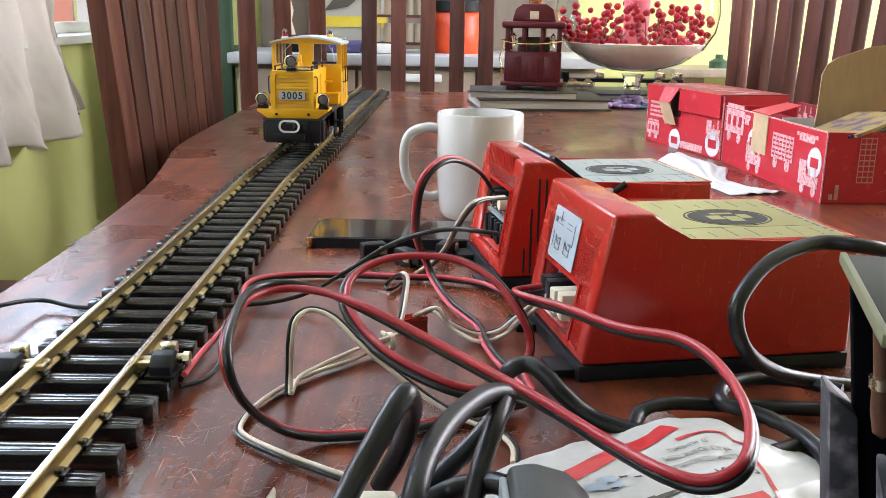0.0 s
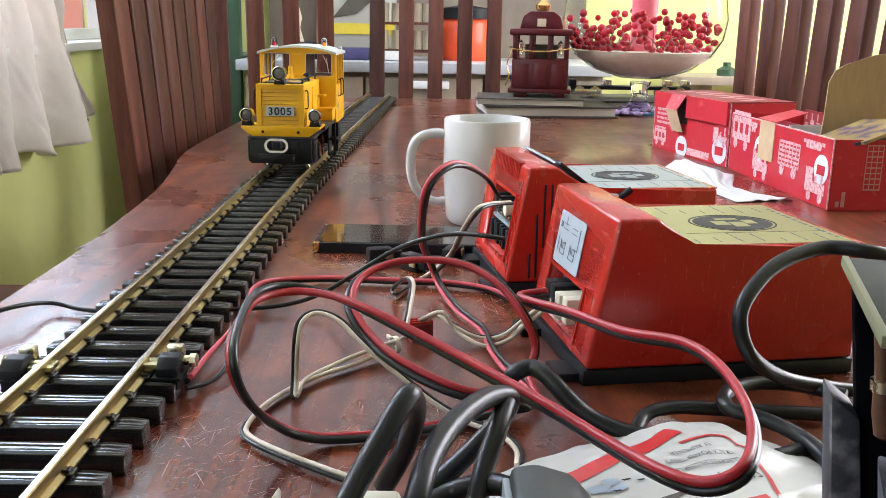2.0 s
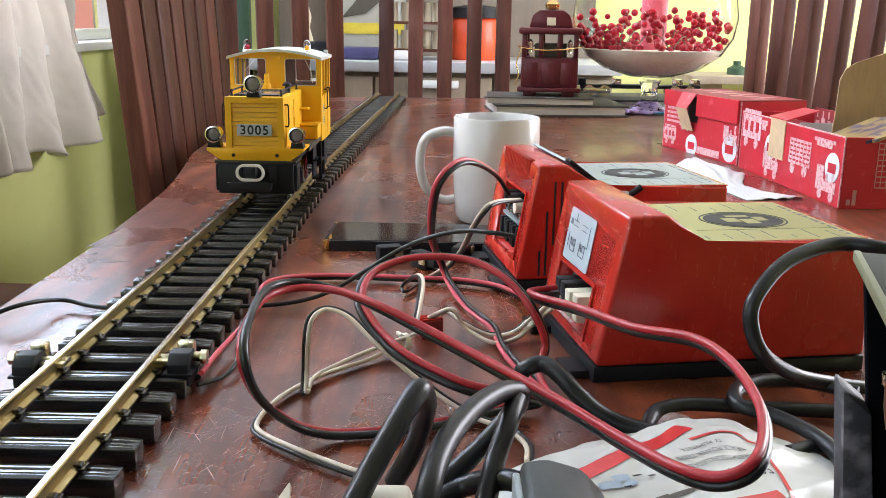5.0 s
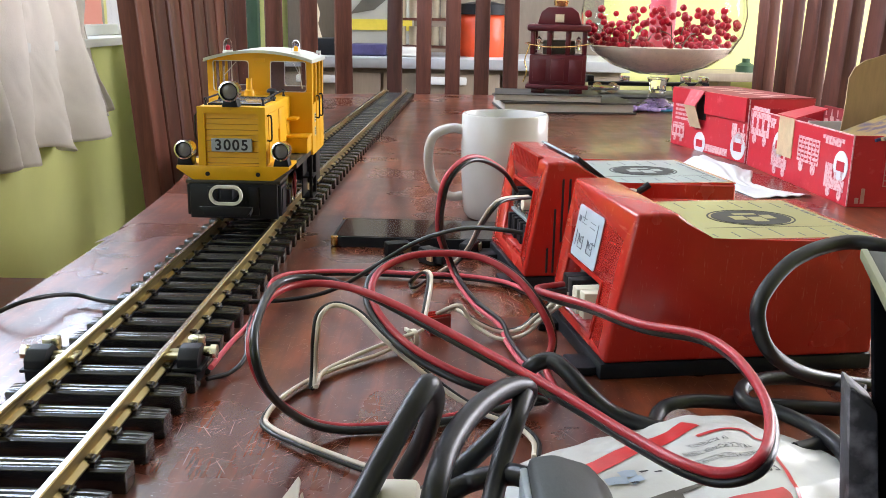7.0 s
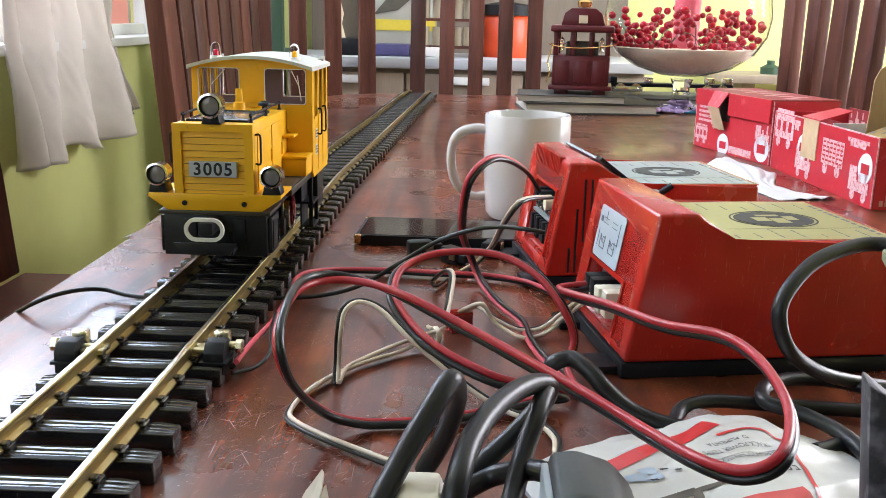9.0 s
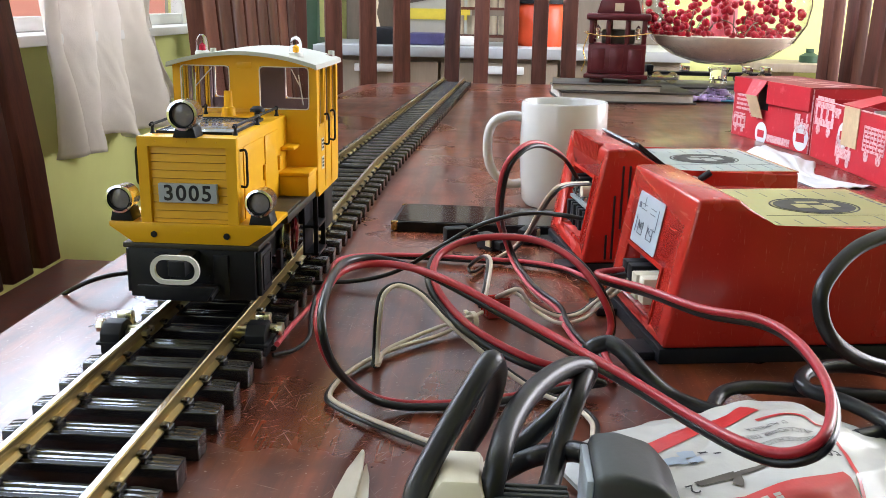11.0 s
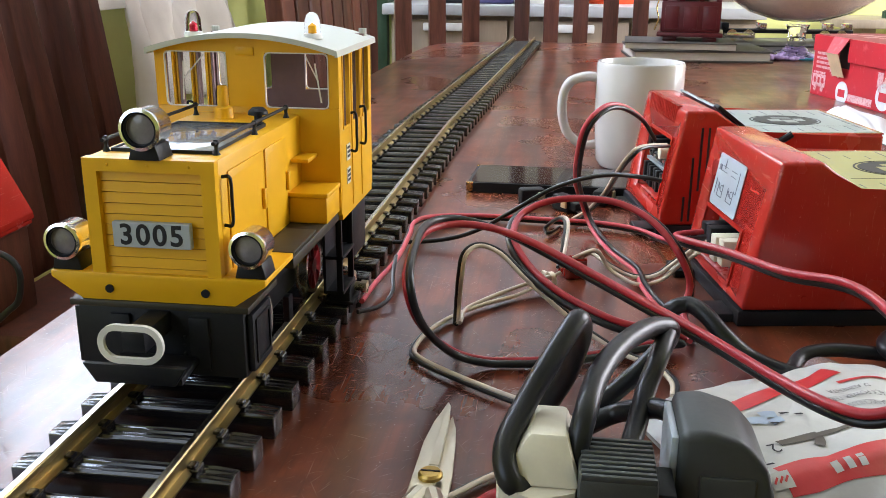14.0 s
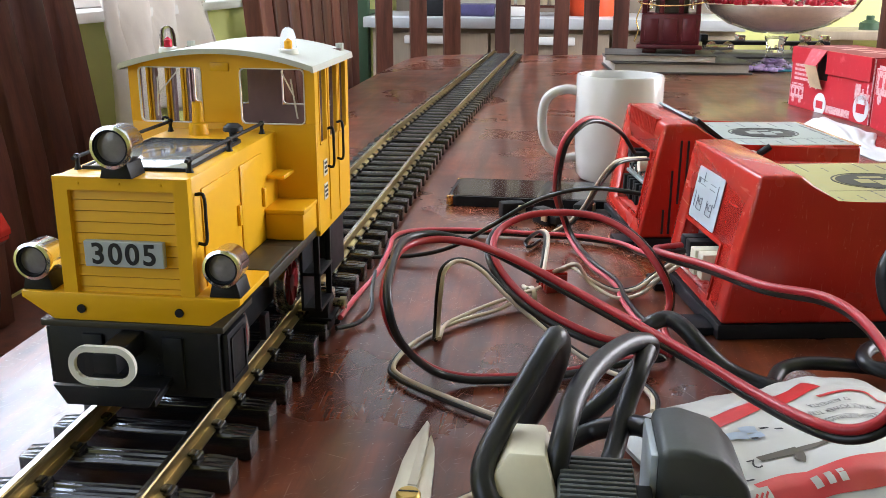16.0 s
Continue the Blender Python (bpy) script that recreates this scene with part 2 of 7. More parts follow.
BLACKWIRE = mat("black_wire", (0.013, 0.014, 0.015), 0.3, vary=0.2, scale=60)
CABLE = mat("black_cable", (0.010, 0.011, 0.013), 0.36, vary=0.2, scale=60, bump=0.03, bscale=500)
BEIGEWIRE = mat("beige_wire", (0.58, 0.50, 0.40), 0.45, vary=0.12, scale=60)
CERAMIC = mat("white_ceramic", (0.58, 0.57, 0.56), 0.16, vary=0.04, scale=20, spots=(45, 0.26, (0.62, 0.57, 0.5)))
GREYPLUG = mat("dark_grey_rubber", (0.045, 0.050, 0.048), 0.5, vary=0.15, scale=50, bump=0.06, bscale=400)
GOLD = mat("gold_trim", (0.75, 0.50, 0.2), 0.22, 1.0, vary=0.1)
PHONE = mat("phone_glass", (0.02, 0.02, 0.018), 0.08, vary=0.2, scale=20, coat=0.4)
CARDRED = mat("red_printed_card", (0.50, 0.020, 0.034), 0.36, vary=0.10, scale=18, bump=0.05, bscale=40, coat=0.15, spots=(70, 0.30, (0.62, 0.10, 0.12)))
scratched(CARDRED, (0.70, 0.30, 0.30), 0.45, 7.0, 0.70)
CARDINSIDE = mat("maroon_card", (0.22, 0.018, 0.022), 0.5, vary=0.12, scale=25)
CARDOUTLINE = mat("faint_print", (0.50, 0.27, 0.25), 0.5, vary=0.15, scale=120)
CARDPRINT = mat("pale_print", (0.66, 0.40, 0.40), 0.42, vary=0.16, scale=90, spots=(260, 0.42, (0.52, 0.10, 0.12)))
CARDBROWN = mat("brown_card", (0.42, 0.29, 0.16), 0.8, vary=0.1, scale=40, bump=0.05, stretch=(1, 6, 1))
TAPE = mat("yellowed_tape", (0.55, 0.40, 0.24), 0.3, vary=0.15, scale=60)
PAPER = mat("white_paper", (0.62, 0.62, 0.63), 0.75, vary=0.04, scale=25, bump=0.1, bscale=60)
FILM = mat("clear_film", (0.92, 0.93, 0.95), 0.12, vary=0.0, trans=0.85, ior=1.05)
BAGWHITE = mat("white_poly_bag", (0.48, 0.48, 0.45), 0.42, vary=0.06, scale=30, bump=0.25, bscale=70, coat=0.1)
BAGRED = mat("red_bag_print", (0.52, 0.04, 0.04), 0.3, vary=0.08, scale=40, bump=0.2, bscale=70, coat=0.2)
TRAMRED = mat("maroon_glazed", (0.095, 0.012, 0.018), 0.3, vary=0.15, scale=30, bump=0.05)
BERRY = mat("red_berry", (0.36, 0.009, 0.02), 0.14, vary=0.12, scale=50, coat=0.5, per_object=0.2)
TWIG = mat("brown_twig", (0.12, 0.06, 0.04), 0.7, vary=0.2)
SAND = mat("pale_sand", (0.82, 0.68, 0.54), 0.9, vary=0.12, scale=60, bump=0.15, bscale=500)
CANDLE = mat("pink_red_candle", (0.62, 0.09, 0.12), 0.4, vary=0.06, scale=30, sheen=0.2)
LILAC = mat("lilac_crochet", (0.50, 0.36, 0.62), 0.85, vary=0.2, scale=150, bump=0.7, bscale=400)
TEAL = mat("teal_felt", (0.06, 0.28, 0.40), 0.8, vary=0.1)
BOOKCOVER = mat("dark_book_cover", (0.06, 0.055, 0.05), 0.55, vary=0.2, scale=30)
PAGES = mat("book_pages", (0.45, 0.41, 0.36), 0.8, vary=0.15, scale=30, stretch=(0.3, 0.3, 30))
CHAIRWOOD = mat("chair_wood", (0.085, 0.028, 0.018), 0.46, vary=0.5, scale=9, stretch=(6, 6, 0.5), bump=0.06, bscale=60, per_object=0.35)
CHAIRWOOD.node_tree.nodes["Principled BSDF"].inputs["Specular IOR Level"].default_value = 0.3
LIME = mat("lime_wall_paint", (0.71, 0.73, 0.29), 0.75, vary=0.05, scale=3, bump=0.12, bscale=90)
WHITEPAINT = mat("white_paint", (0.75, 0.74, 0.71), 0.6, vary=0.04, scale=5, bump=0.05, bscale=60)
CURTAIN = mat("off_white_cotton", (0.84, 0.78, 0.71), 0.9, vary=0.06, scale=12, bump=0.3, bscale=300)


def let_light_through(m, share):
    """Thin cloth: part of the light passes to the other side."""
    N, L = m.node_tree.nodes, m.node_tree.links
    tr = N.new("ShaderNodeBsdfTranslucent")
    tr.inputs[0].default_value = (0.85, 0.84, 0.82, 1)
    mx = N.new("ShaderNodeMixShader")
    mx.inputs[0].default_value = share
    L.new(N["Principled BSDF"].outputs[0], mx.inputs[1])
    L.new(tr.outputs[0], mx.inputs[2])
    L.new(mx.outputs[0], N["Material Output"].inputs[0])


let_light_through(CURTAIN, 0.32)
FLOORTILE = mat("brown_floor_tile", (0.25, 0.18, 0.13), 0.35, vary=0.12, scale=6)
COUNTER = mat("grey_counter", (0.44, 0.45, 0.46), 0.35, vary=0.05, scale=30)
OAK = mat("grey_oak_laminate", (0.34, 0.27, 0.2), 0.5, vary=0.2, scale=6, stretch=(5, 5, 0.5))
GREENPAINT = mat("dark_green_paint", (0.035, 0.075, 0.04), 0.5, vary=0.15, scale=10)
ORANGE = mat("orange_enamel", (0.75, 0.08, 0.02), 0.35, vary=0.1, scale=20)
YELLOWCARD = mat("yellow_card", (0.7, 0.55, 0.06), 0.6, vary=0.1, scale=20)
LEAFLET = mat("gold_and_violet_print", (0.34, 0.24, 0.09), 0.4, vary=0.3, scale=40, coat=0.3, spots=(55, 0.46, (0.07, 0.05, 0.14)))
PALECARD = mat("pale_poster", (0.42, 0.41, 0.35), 0.6, vary=0.06, scale=20)
DARKCARD = mat("dark_print", (0.09, 0.08, 0.06), 0.6, vary=0.2, scale=20)
BLUECARD = mat("blue_violet_print", (0.06, 0.055, 0.14), 0.45, vary=0.3, scale=30)
# Backdrop emits by itself in place of outdoor daylight.
OUTSIDE = mat("glowing_outside", (0.95, 0.80, 0.76), 0.9, vary=0.1, scale=2, emit=1.6)
# Sunlight on the pink wall is its own emission.
PINKWALL = mat("glowing_pink_wall", (0.8, 0.32, 0.24), 0.9, vary=0.08, scale=2, emit=0.9)
CREAM = mat("cream_figure", (0.62, 0.54, 0.38), 0.5, vary=0.1, scale=30)
BLADE = mat("worn_scissor_steel", (0.62, 0.58, 0.47), 0.32, 0.85, vary=0.12, scale=40, stretch=(1, 0.3, 1), bump=0.05)
MATTEBLACK = mat("matte_black_plastic", (0.004, 0.004, 0.005), 0.9, vary=0.3, scale=40)
MATTEBLACK.node_tree.nodes["Principled BSDF"].inputs["Specular IOR Level"].default_value = 0.02
SCREWBRASS = mat("brass_rivet", (0.55, 0.38, 0.12), 0.3, 1.0, vary=0.12)


# ---- mesh helpers ----
def mesh(name, bm, material, angle=35):
    me = bpy.data.meshes.new(name)
    bmesh.ops.recalc_face_normals(bm, faces=bm.faces[:])
    bm.to_mesh(me)
    bm.free()
    me.shade_smooth()
    me.set_sharp_from_angle(angle=radians(angle))
    me.materials.append(material)
    return me


def part(name, bm, material, parent=None, label="", m=None, angle=35):
    me = bm if isinstance(bm, bpy.types.Mesh) else mesh(name, bm, material, angle)
    ob = new(name, me)
    if parent:
        ob.parent = parent
    if m is not None:
        ob.matrix_basis = m
    return tagged(ob, label)


def thing(name, label, category, m=None, group="", kind=""):
    ob = new(name)
    ob.empty_display_size = 0.02
    if m is not None:
        ob.matrix_basis = m
    return tagged(ob, label, category, group, kind)


def box(lo, hi, bev=0.0, seg=2, bm=None, m=None):
    bm = bm or bmesh.new()
    c = [(a + b) / 2 for a, b in zip(lo, hi)]
    s = [abs(b - a) for a, b in zip(lo, hi)]
    g = bmesh.ops.create_cube(bm, size=1, matrix=(m or Matrix()) @ Matrix.Translation(c) @ Matrix.Diagonal((*s, 1)))
    if bev:
        edges = list({e for v in g["verts"] for e in v.link_edges})
        bmesh.ops.bevel(bm, geom=edges, offset=bev, segments=seg, affect="EDGES", profile=0.5)
    return bm


def cyl(p0, p1, r0, r1=None, n=16, bm=None):
    bm = bm or bmesh.new()
    p0, p1 = Vector(p0), Vector(p1)
    r1 = r0 if r1 is None else r1
    q = (p1 - p0).to_track_quat("Z", "Y")
    rings = []
    for p, r in ((p0, r0), (p1, r1)):
        rings.append([bm.verts.new(p + q @ Vector((r * math.cos(2 * math.pi * i / n), r * math.sin(2 * math.pi * i / n), 0))) for i in range(n)])
    for i in range(n):
        bm.faces.new((rings[0][i], rings[0][(i + 1) % n], rings[1][(i + 1) % n], rings[1][i]))
    bm.faces.new(rings[0][::-1])
    bm.faces.new(rings[1])
    return bm


def lathe(profile, n=32, m=None, bm=None, closed=False):
    bm = bm or bmesh.new()
    m = m or Matrix()
    rings = []
    for r, z in profile:
        if r < 1e-6:
            rings.append([bm.verts.new(m @ Vector((0, 0, z)))])
        else:
            rings.append([bm.verts.new(m @ Vector((r * math.cos(2 * math.pi * i / n), r * math.sin(2 * math.pi * i / n), z))) for i in range(n)])
    pairs = list(zip(rings, rings[1:])) + ([(rings[-1], rings[0])] if closed else [])
    for a, b in pairs:
        for i in range(n):
            j = (i + 1) % n
            f = [a[i % len(a)], a[j % len(a)], b[j % len(b)], b[i % len(b)]]
            f = list(dict.fromkeys(f))
            if len(f) > 2:
                bm.faces.new(f)
    return bm


def prism(pts, vec, bev=0.0, bm=None, seg=2):
    """A flat outline of 3D points pushed along vec."""
    bm = bm or bmesh.new()
    a = [bm.verts.new(p) for p in pts]
    b = [bm.verts.new(Vector(p) + Vector(vec)) for p in pts]
    fs = [bm.faces.new(a[::-1]), bm.faces.new(b)]
    n = len(pts)
    for i in range(n):
        fs.append(bm.faces.new((a[i], a[(i + 1) % n], b[(i + 1) % n], b[i])))
    if bev:
        edges = list({e for f in fs for e in f.edges})
        bmesh.ops.bevel(bm, geom=edges, offset=bev, segments=seg, affect="EDGES", profile=0.5)
    return bm


def smooth_path(pts, step=6):
    P = [Vector(p) for p in pts]
    P = [2 * P[0] - P[1]] + P + [2 * P[-1] - P[-2]]
    out = []
    for i in range(1, len(P) - 2):
        a, b, c, d = P[i - 1:i + 3]
        for k in range(step):
            t = k / step
            out.append(0.5 * (2 * b + (c - a) * t + (2 * a - 5 * b + 4 * c - d) * t * t + (3 * b - a - 3 * c + d) * t ** 3))
    out.append(P[-2])
    return out


def sides_of(path, turn=0.0):
    """Direction, side and up along a path, carried along without twisting."""
    out = []
    s = None
    for i, p in enumerate(path):
        d = (path[min(i + 1, len(path) - 1)] - path[max(i - 1, 0)]).normalized()
        if s is None:
            s = d.cross(Vector((0, 0, 1)))
            s = s if s.length > 0.1 else d.orthogonal()
        s = (s - d * s.dot(d)).normalized()
        u = s.cross(d)
        out.append((d, s * math.cos(turn) + u * math.sin(turn), u * math.cos(turn) - s * math.sin(turn)))
    return out


def sweep(path, r, n=8, bm=None, fr=None):
    bm = bm or bmesh.new()
    fr = fr or sides_of(path)
    prev = None
    for p, (d, s, u) in zip(path, fr):
        ring = [bm.verts.new(p + r * (s * math.cos(2 * math.pi * k / n) + u * math.sin(2 * math.pi * k / n))) for k in range(n)]
        if prev:
            for k in range(n):
                bm.faces.new((prev[k], prev[(k + 1) % n], ring[(k + 1) % n], ring[k]))
        else:
            bm.faces.new(ring[::-1])
        prev = ring
    bm.faces.new(prev)
    return bm


def words(name, text, size, m, material, parent, depth=0.0002, label="", spacing=1.0, bold=0.0):
    cu = bpy.data.curves.new(name, "FONT")
    cu.body, cu.size, cu.extrude, cu.align_x, cu.align_y, cu.space_character = text, size, depth, "CENTER", "CENTER", spacing
    cu.offset = bold
    tmp = bpy.data.objects.new(name, cu)
    scene.collection.objects.link(tmp)
    me = bpy.data.meshes.new_from_object(tmp.evaluated_get(bpy.context.evaluated_depsgraph_get()))
    bpy.data.objects.remove(tmp)
    me.materials.clear()
    me.materials.append(material)
    ob = new(name, me)
    ob.parent = parent
    ob.matrix_basis = m
    return tagged(ob, label)


def rounded(cx, cy, hx, hy, r, n=5):
    """Outline of a rounded rectangle in 2D."""
    out = []
    for sx, sy, a0 in ((1, 1, 0), (-1, 1, 90), (-1, -1, 180), (1, -1, 270)):
        for k in range(n + 1):
            a = radians(a0 + 90 * k / n)
            out.append((cx + sx * (hx - r) + r * math.cos(a), cy + sy * (hy - r) + r * math.sin(a)))
    return out


def ring_prism(outer, inner, vec, bm=None):
    """A frame between two outlines with the same count of 3D points, pushed along vec."""
    bm = bm or bmesh.new()
    v = Vector(vec)
    L4 = [[bm.verts.new(Vector(p) + o) for p in pts] for pts in (outer, inner) for o in (Vector(), v)]
    n = len(outer)
    for i in range(n):
        j = (i + 1) % n
        for a, b in ((0, 1), (1, 3), (3, 2), (2, 0)):
            bm.faces.new((L4[a][i], L4[a][j], L4[b][j], L4[b][i]))
    return bm


# ---- the room ----
def slab(name, lo, hi, material, label, bev=0.0):
    ob = part(name, box(lo, hi, bev), material)
    return tagged(ob, label, "", "", "structure")


def room():
    slab("floor", (-1.0, -4.3, -0.80), (2.4, 3.0, -0.75), FLOORTILE, "brown tiled floor of the dining room")
    slab("ceiling", (-1.0, -4.3, 1.85), (2.4, 3.0, 1.9), WHITEPAINT, "plain white painted ceiling")
    slab("wall_north", (-1.0, 2.85, -0.75), (2.4, 2.95, 0.62), LIME, "lime green painted wall behind the cabinets")
    # Out of view; this grey is made up to set the table's reflection.
    slab("wall_north_upper", (-1.0, 2.85, 0.62), (2.4, 2.95, 1.85), COUNTER, "unseen upper part of the wall, grey added for the table's reflection")
    # East wall's opening is made up to let the fill lamp in.
    slab("wall_east", (2.3, -4.2, -0.75), (2.4, 2.85, 0.16), LIME, "lime green painted wall under an unseen opening")
    slab("wall_east_head", (2.3, -4.2, 1.4), (2.4, 2.85, 1.85), LIME, "lime green painted wall over an unseen opening")
    slab("wall_east_pier", (2.3, -4.2, 0.16), (2.4, 0.68, 1.4), LIME, "lime green painted wall beside an unseen opening")
    slab("wall_east_end", (2.3, 2.32, 0.16), (2.4, 2.85, 1.4), LIME, "lime green painted wall beside an unseen opening")
    # west wall round a wide window
    slab("wall_west", (-0.95, -4.2, -0.75), (-0.85, 2.85, 0.10), LIME, "lime green painted wall under the window")
    slab("wall_west_head", (-0.95, -4.2, 1.6), (-0.85, 2.85, 1.85), LIME, "lime green painted wall over the window")
    slab("wall_west_pier", (-0.95, -0.48, 0.10), (-0.85, 0.3, 1.6), LIME, "lime green painted wall between two windows")
    slab("wall_west_corner", (-0.95, -4.2, 0.10), (-0.85, -1.82, 1.6), LIME, "lime green painted wall beside an unseen opening")
    slab("wall_west_end", (-0.95, 2.72, 0.10), (-0.85, 2.85, 1.6), LIME, "lime green painted wall beside the window")
    slab("wall_south", (-1.0, -4.3, -0.75), (2.4, -4.2, 1.85), LIME, "lime green painted wall")
    slab("window_sill", (-0.96, 0.28, 0.085), (-0.80, 2.74, 0.108), WHITEPAINT, "white painted window sill", 0.003)
    w = thing("window_1", "white framed window with bright daylight outside", "window", kind="structure")
    for y in (0.31, 1.11, 1.90, 2.70):
        part("window_frame", box((-0.93, y - 0.02, 0.108), (-0.89, y + 0.02, 1.6), 0.002), WHITEPAINT, w)
    for z in (0.125, 1.58):
        part("window_frame", box((-0.925, 0.33, z - 0.016), (-0.895, 2.68, z + 0.016), 0.002), WHITEPAINT, w)
    for y in (0.71, 1.505, 2.30):
        p = part("pane", box((-0.912, y - 0.373, 0.142), (-0.908, y + 0.373, 1.564)), GLASS, w)
        p.visible_shadow = False
    part("curtain_rod", cyl((-0.80, 1.45, 0.462), (-0.80, 2.40, 0.462), 0.008, n=14), STEEL, w, "thin steel curtain rod")
    for y in (1.5, 2.36):
        part("rod_bracket", box((-0.89, y - 0.006, 0.456), (-0.80, y + 0.006, 0.468)), STEEL, w)
    # distance outside the window: emissive sheets, their daylight put into the material
    slab("backdrop", (-2.6, -1.0, -0.3), (-2.55, 5.0, 2.6), OUTSIDE, "glowing backdrop in place of the daylight outside the window")
    # No sun falls here; the house wall glows instead.
    slab("backdrop_house", (-2.4, 2.2, -0.3), (-2.35, 6.5, 0.95), PINKWALL, "pink house wall outside the window, glowing in place of sunlight")


def curtain(y0, y1, x, z0, z1, folds, amp, name_label, skew=0.0):
    """A hanging curtain with soft folds and a hem, open grid given thickness."""
    bm = bmesh.new()
    nu, nv = 150, 60
    grid = []
    for j in range(nv + 1):
        row = []
        v = j / nv
        for i in range(nu + 1):
            u = i / nu
            a = amp * (0.5 + 0.8 * (1 - v))
            dx = a * math.sin(u * folds * 2 * math.pi + 0.7 * math.sin(3 * v + u * 5)) + 0.4 * a * math.sin(u * folds * 4.3 + 2 * v)
            y = y0 - 0.10 * v * (skew == 0) + (y1 - y0) * u * (1 - 0.12 * v) + skew * max(0.0, 1 - v * (z1 - z0) / 0.75) ** 3
            z = z0 + (z1 - z0) * v + 0.012 * math.sin(u * 17) * (1 - v)
            cr = noise.noise(Vector((u * 9, v * 6, z0 * 7))) * 0.010 + abs(noise.noise(Vector((u * 22 + v * 4, v * 11, 3)))) * 0.006
            hem = 0.008 * math.sin(u * 41) * max(0.0, 1 - v * 9)
            row.append(bm.verts.new((x + dx + cr + hem, y, z + 0.008 * noise.noise(Vector((u * 12, 0, 1))) * (1 - v))))
        grid.append(row)
    for j in range(nv):
        for i in range(nu):
            bm.faces.new((grid[j][i], grid[j][i + 1], grid[j + 1][i + 1], grid[j + 1][i]))
    ob = part("curtain", bm, CURTAIN, angle=80)
    so = ob.modifiers.new("thick", "SOLIDIFY")
    so.thickness = 0.0015
    tagged(ob, name_label, "curtain", "curtains at the window")
    return ob


def table():
    t = thing("dining_table", "dark red polished wooden dining table with scratches", "table")
    edge = [(-0.118, -0.9), (-0.118, 0.30), (-0.122, 0.45), (-0.135, 0.66), (-0.158, 0.82), (-0.182, 0.98), (-0.186, 1.25), (-0.182, 1.62),
            (-0.17, 1.80), (-0.12, 1.885), (-0.03, 1.92), (0.1, 1.935), (0.45, 1.965), (0.75, 1.96), (0.92, 1.90), (0.98, 1.75),
            (0.985, 1.2), (0.95, 0.85), (0.93, 0.4), (0.93, -0.9)]
    pts = [tuple(p) for p in smooth_path([(x, y, -0.034) for x, y in edge], 4)]
    part("tabletop", prism(pts, (0, 0, 0.034), 0.006, seg=3), TABLE, t, angle=50)
    for x in (0.02, 0.78):
        for y in (-0.7, 1.65):
            part("leg", box((x - 0.035, y - 0.035, -0.75), (x + 0.035, y + 0.035, -0.11), 0.005), CHAIRWOOD, t)
    part("apron", ring_prism([(-0.02, -0.75, -0.11), (0.82, -0.75, -0.11), (0.82, 1.7, -0.11), (-0.02, 1.7, -0.11)],
                             [(0.0, -0.73, -0.11), (0.80, -0.73, -0.11), (0.80, 1.68, -0.11), (0.0, 1.68, -0.11)], (0, 0, 0.076)), CHAIRWOOD, t)


def dining_chair(name_label, m, slats=7, width=0.46, lean=0.09, top=0.42, slat_w=0.038, fan=0.0):
    """A tall slat-back chair; its back stands along local x, the sitter faces local -y."""
    c = thing("dining_chair", name_label, "chair", m, "chairs round the table")
    h = width / 2
    part("seat", box((-h, -0.42, -0.32), (h, 0.0, -0.28), 0.008), CHAIRWOOD, c)
    for sx in (-1, 1):
        part("leg", box((sx * (h - 0.025) - 0.02, -0.41, -0.75), (sx * (h - 0.025) + 0.02, -0.37, -0.32), 0.004), CHAIRWOOD, c)
        part("leg", box((sx * (h - 0.025) - 0.02, -0.04, -0.75), (sx * (h - 0.025) + 0.02, 0.0, -0.32), 0.004), CHAIRWOOD, c)
    for i in range(slats):
        u = -1 + 2 * i / (slats - 1)
        x0, x1 = u * (h - slat_w * 0.6), u * (h - slat_w * 0.6) * (1 + fan)
        w = slat_w / 2
        pts = [(x0 - w, 0.0, -0.28), (x0 + w, 0.0, -0.28), (x0 + w, 0.016, -0.1), (x1 + w, lean * 1.3, top), (x1 - w, lean * 1.3, top), (x0 - w, 0.016, -0.1)]
        part("slat", prism(pts, (0, 0.026, 0), 0.004), CHAIRWOOD, c)
    w = h * (1 + fan)
    part("top_rail", box((-w, lean * 1.3 - 0.008, top - 0.004), (w, lean * 1.3 + 0.03, top + 0.07), 0.006), CHAIRWOOD, c)


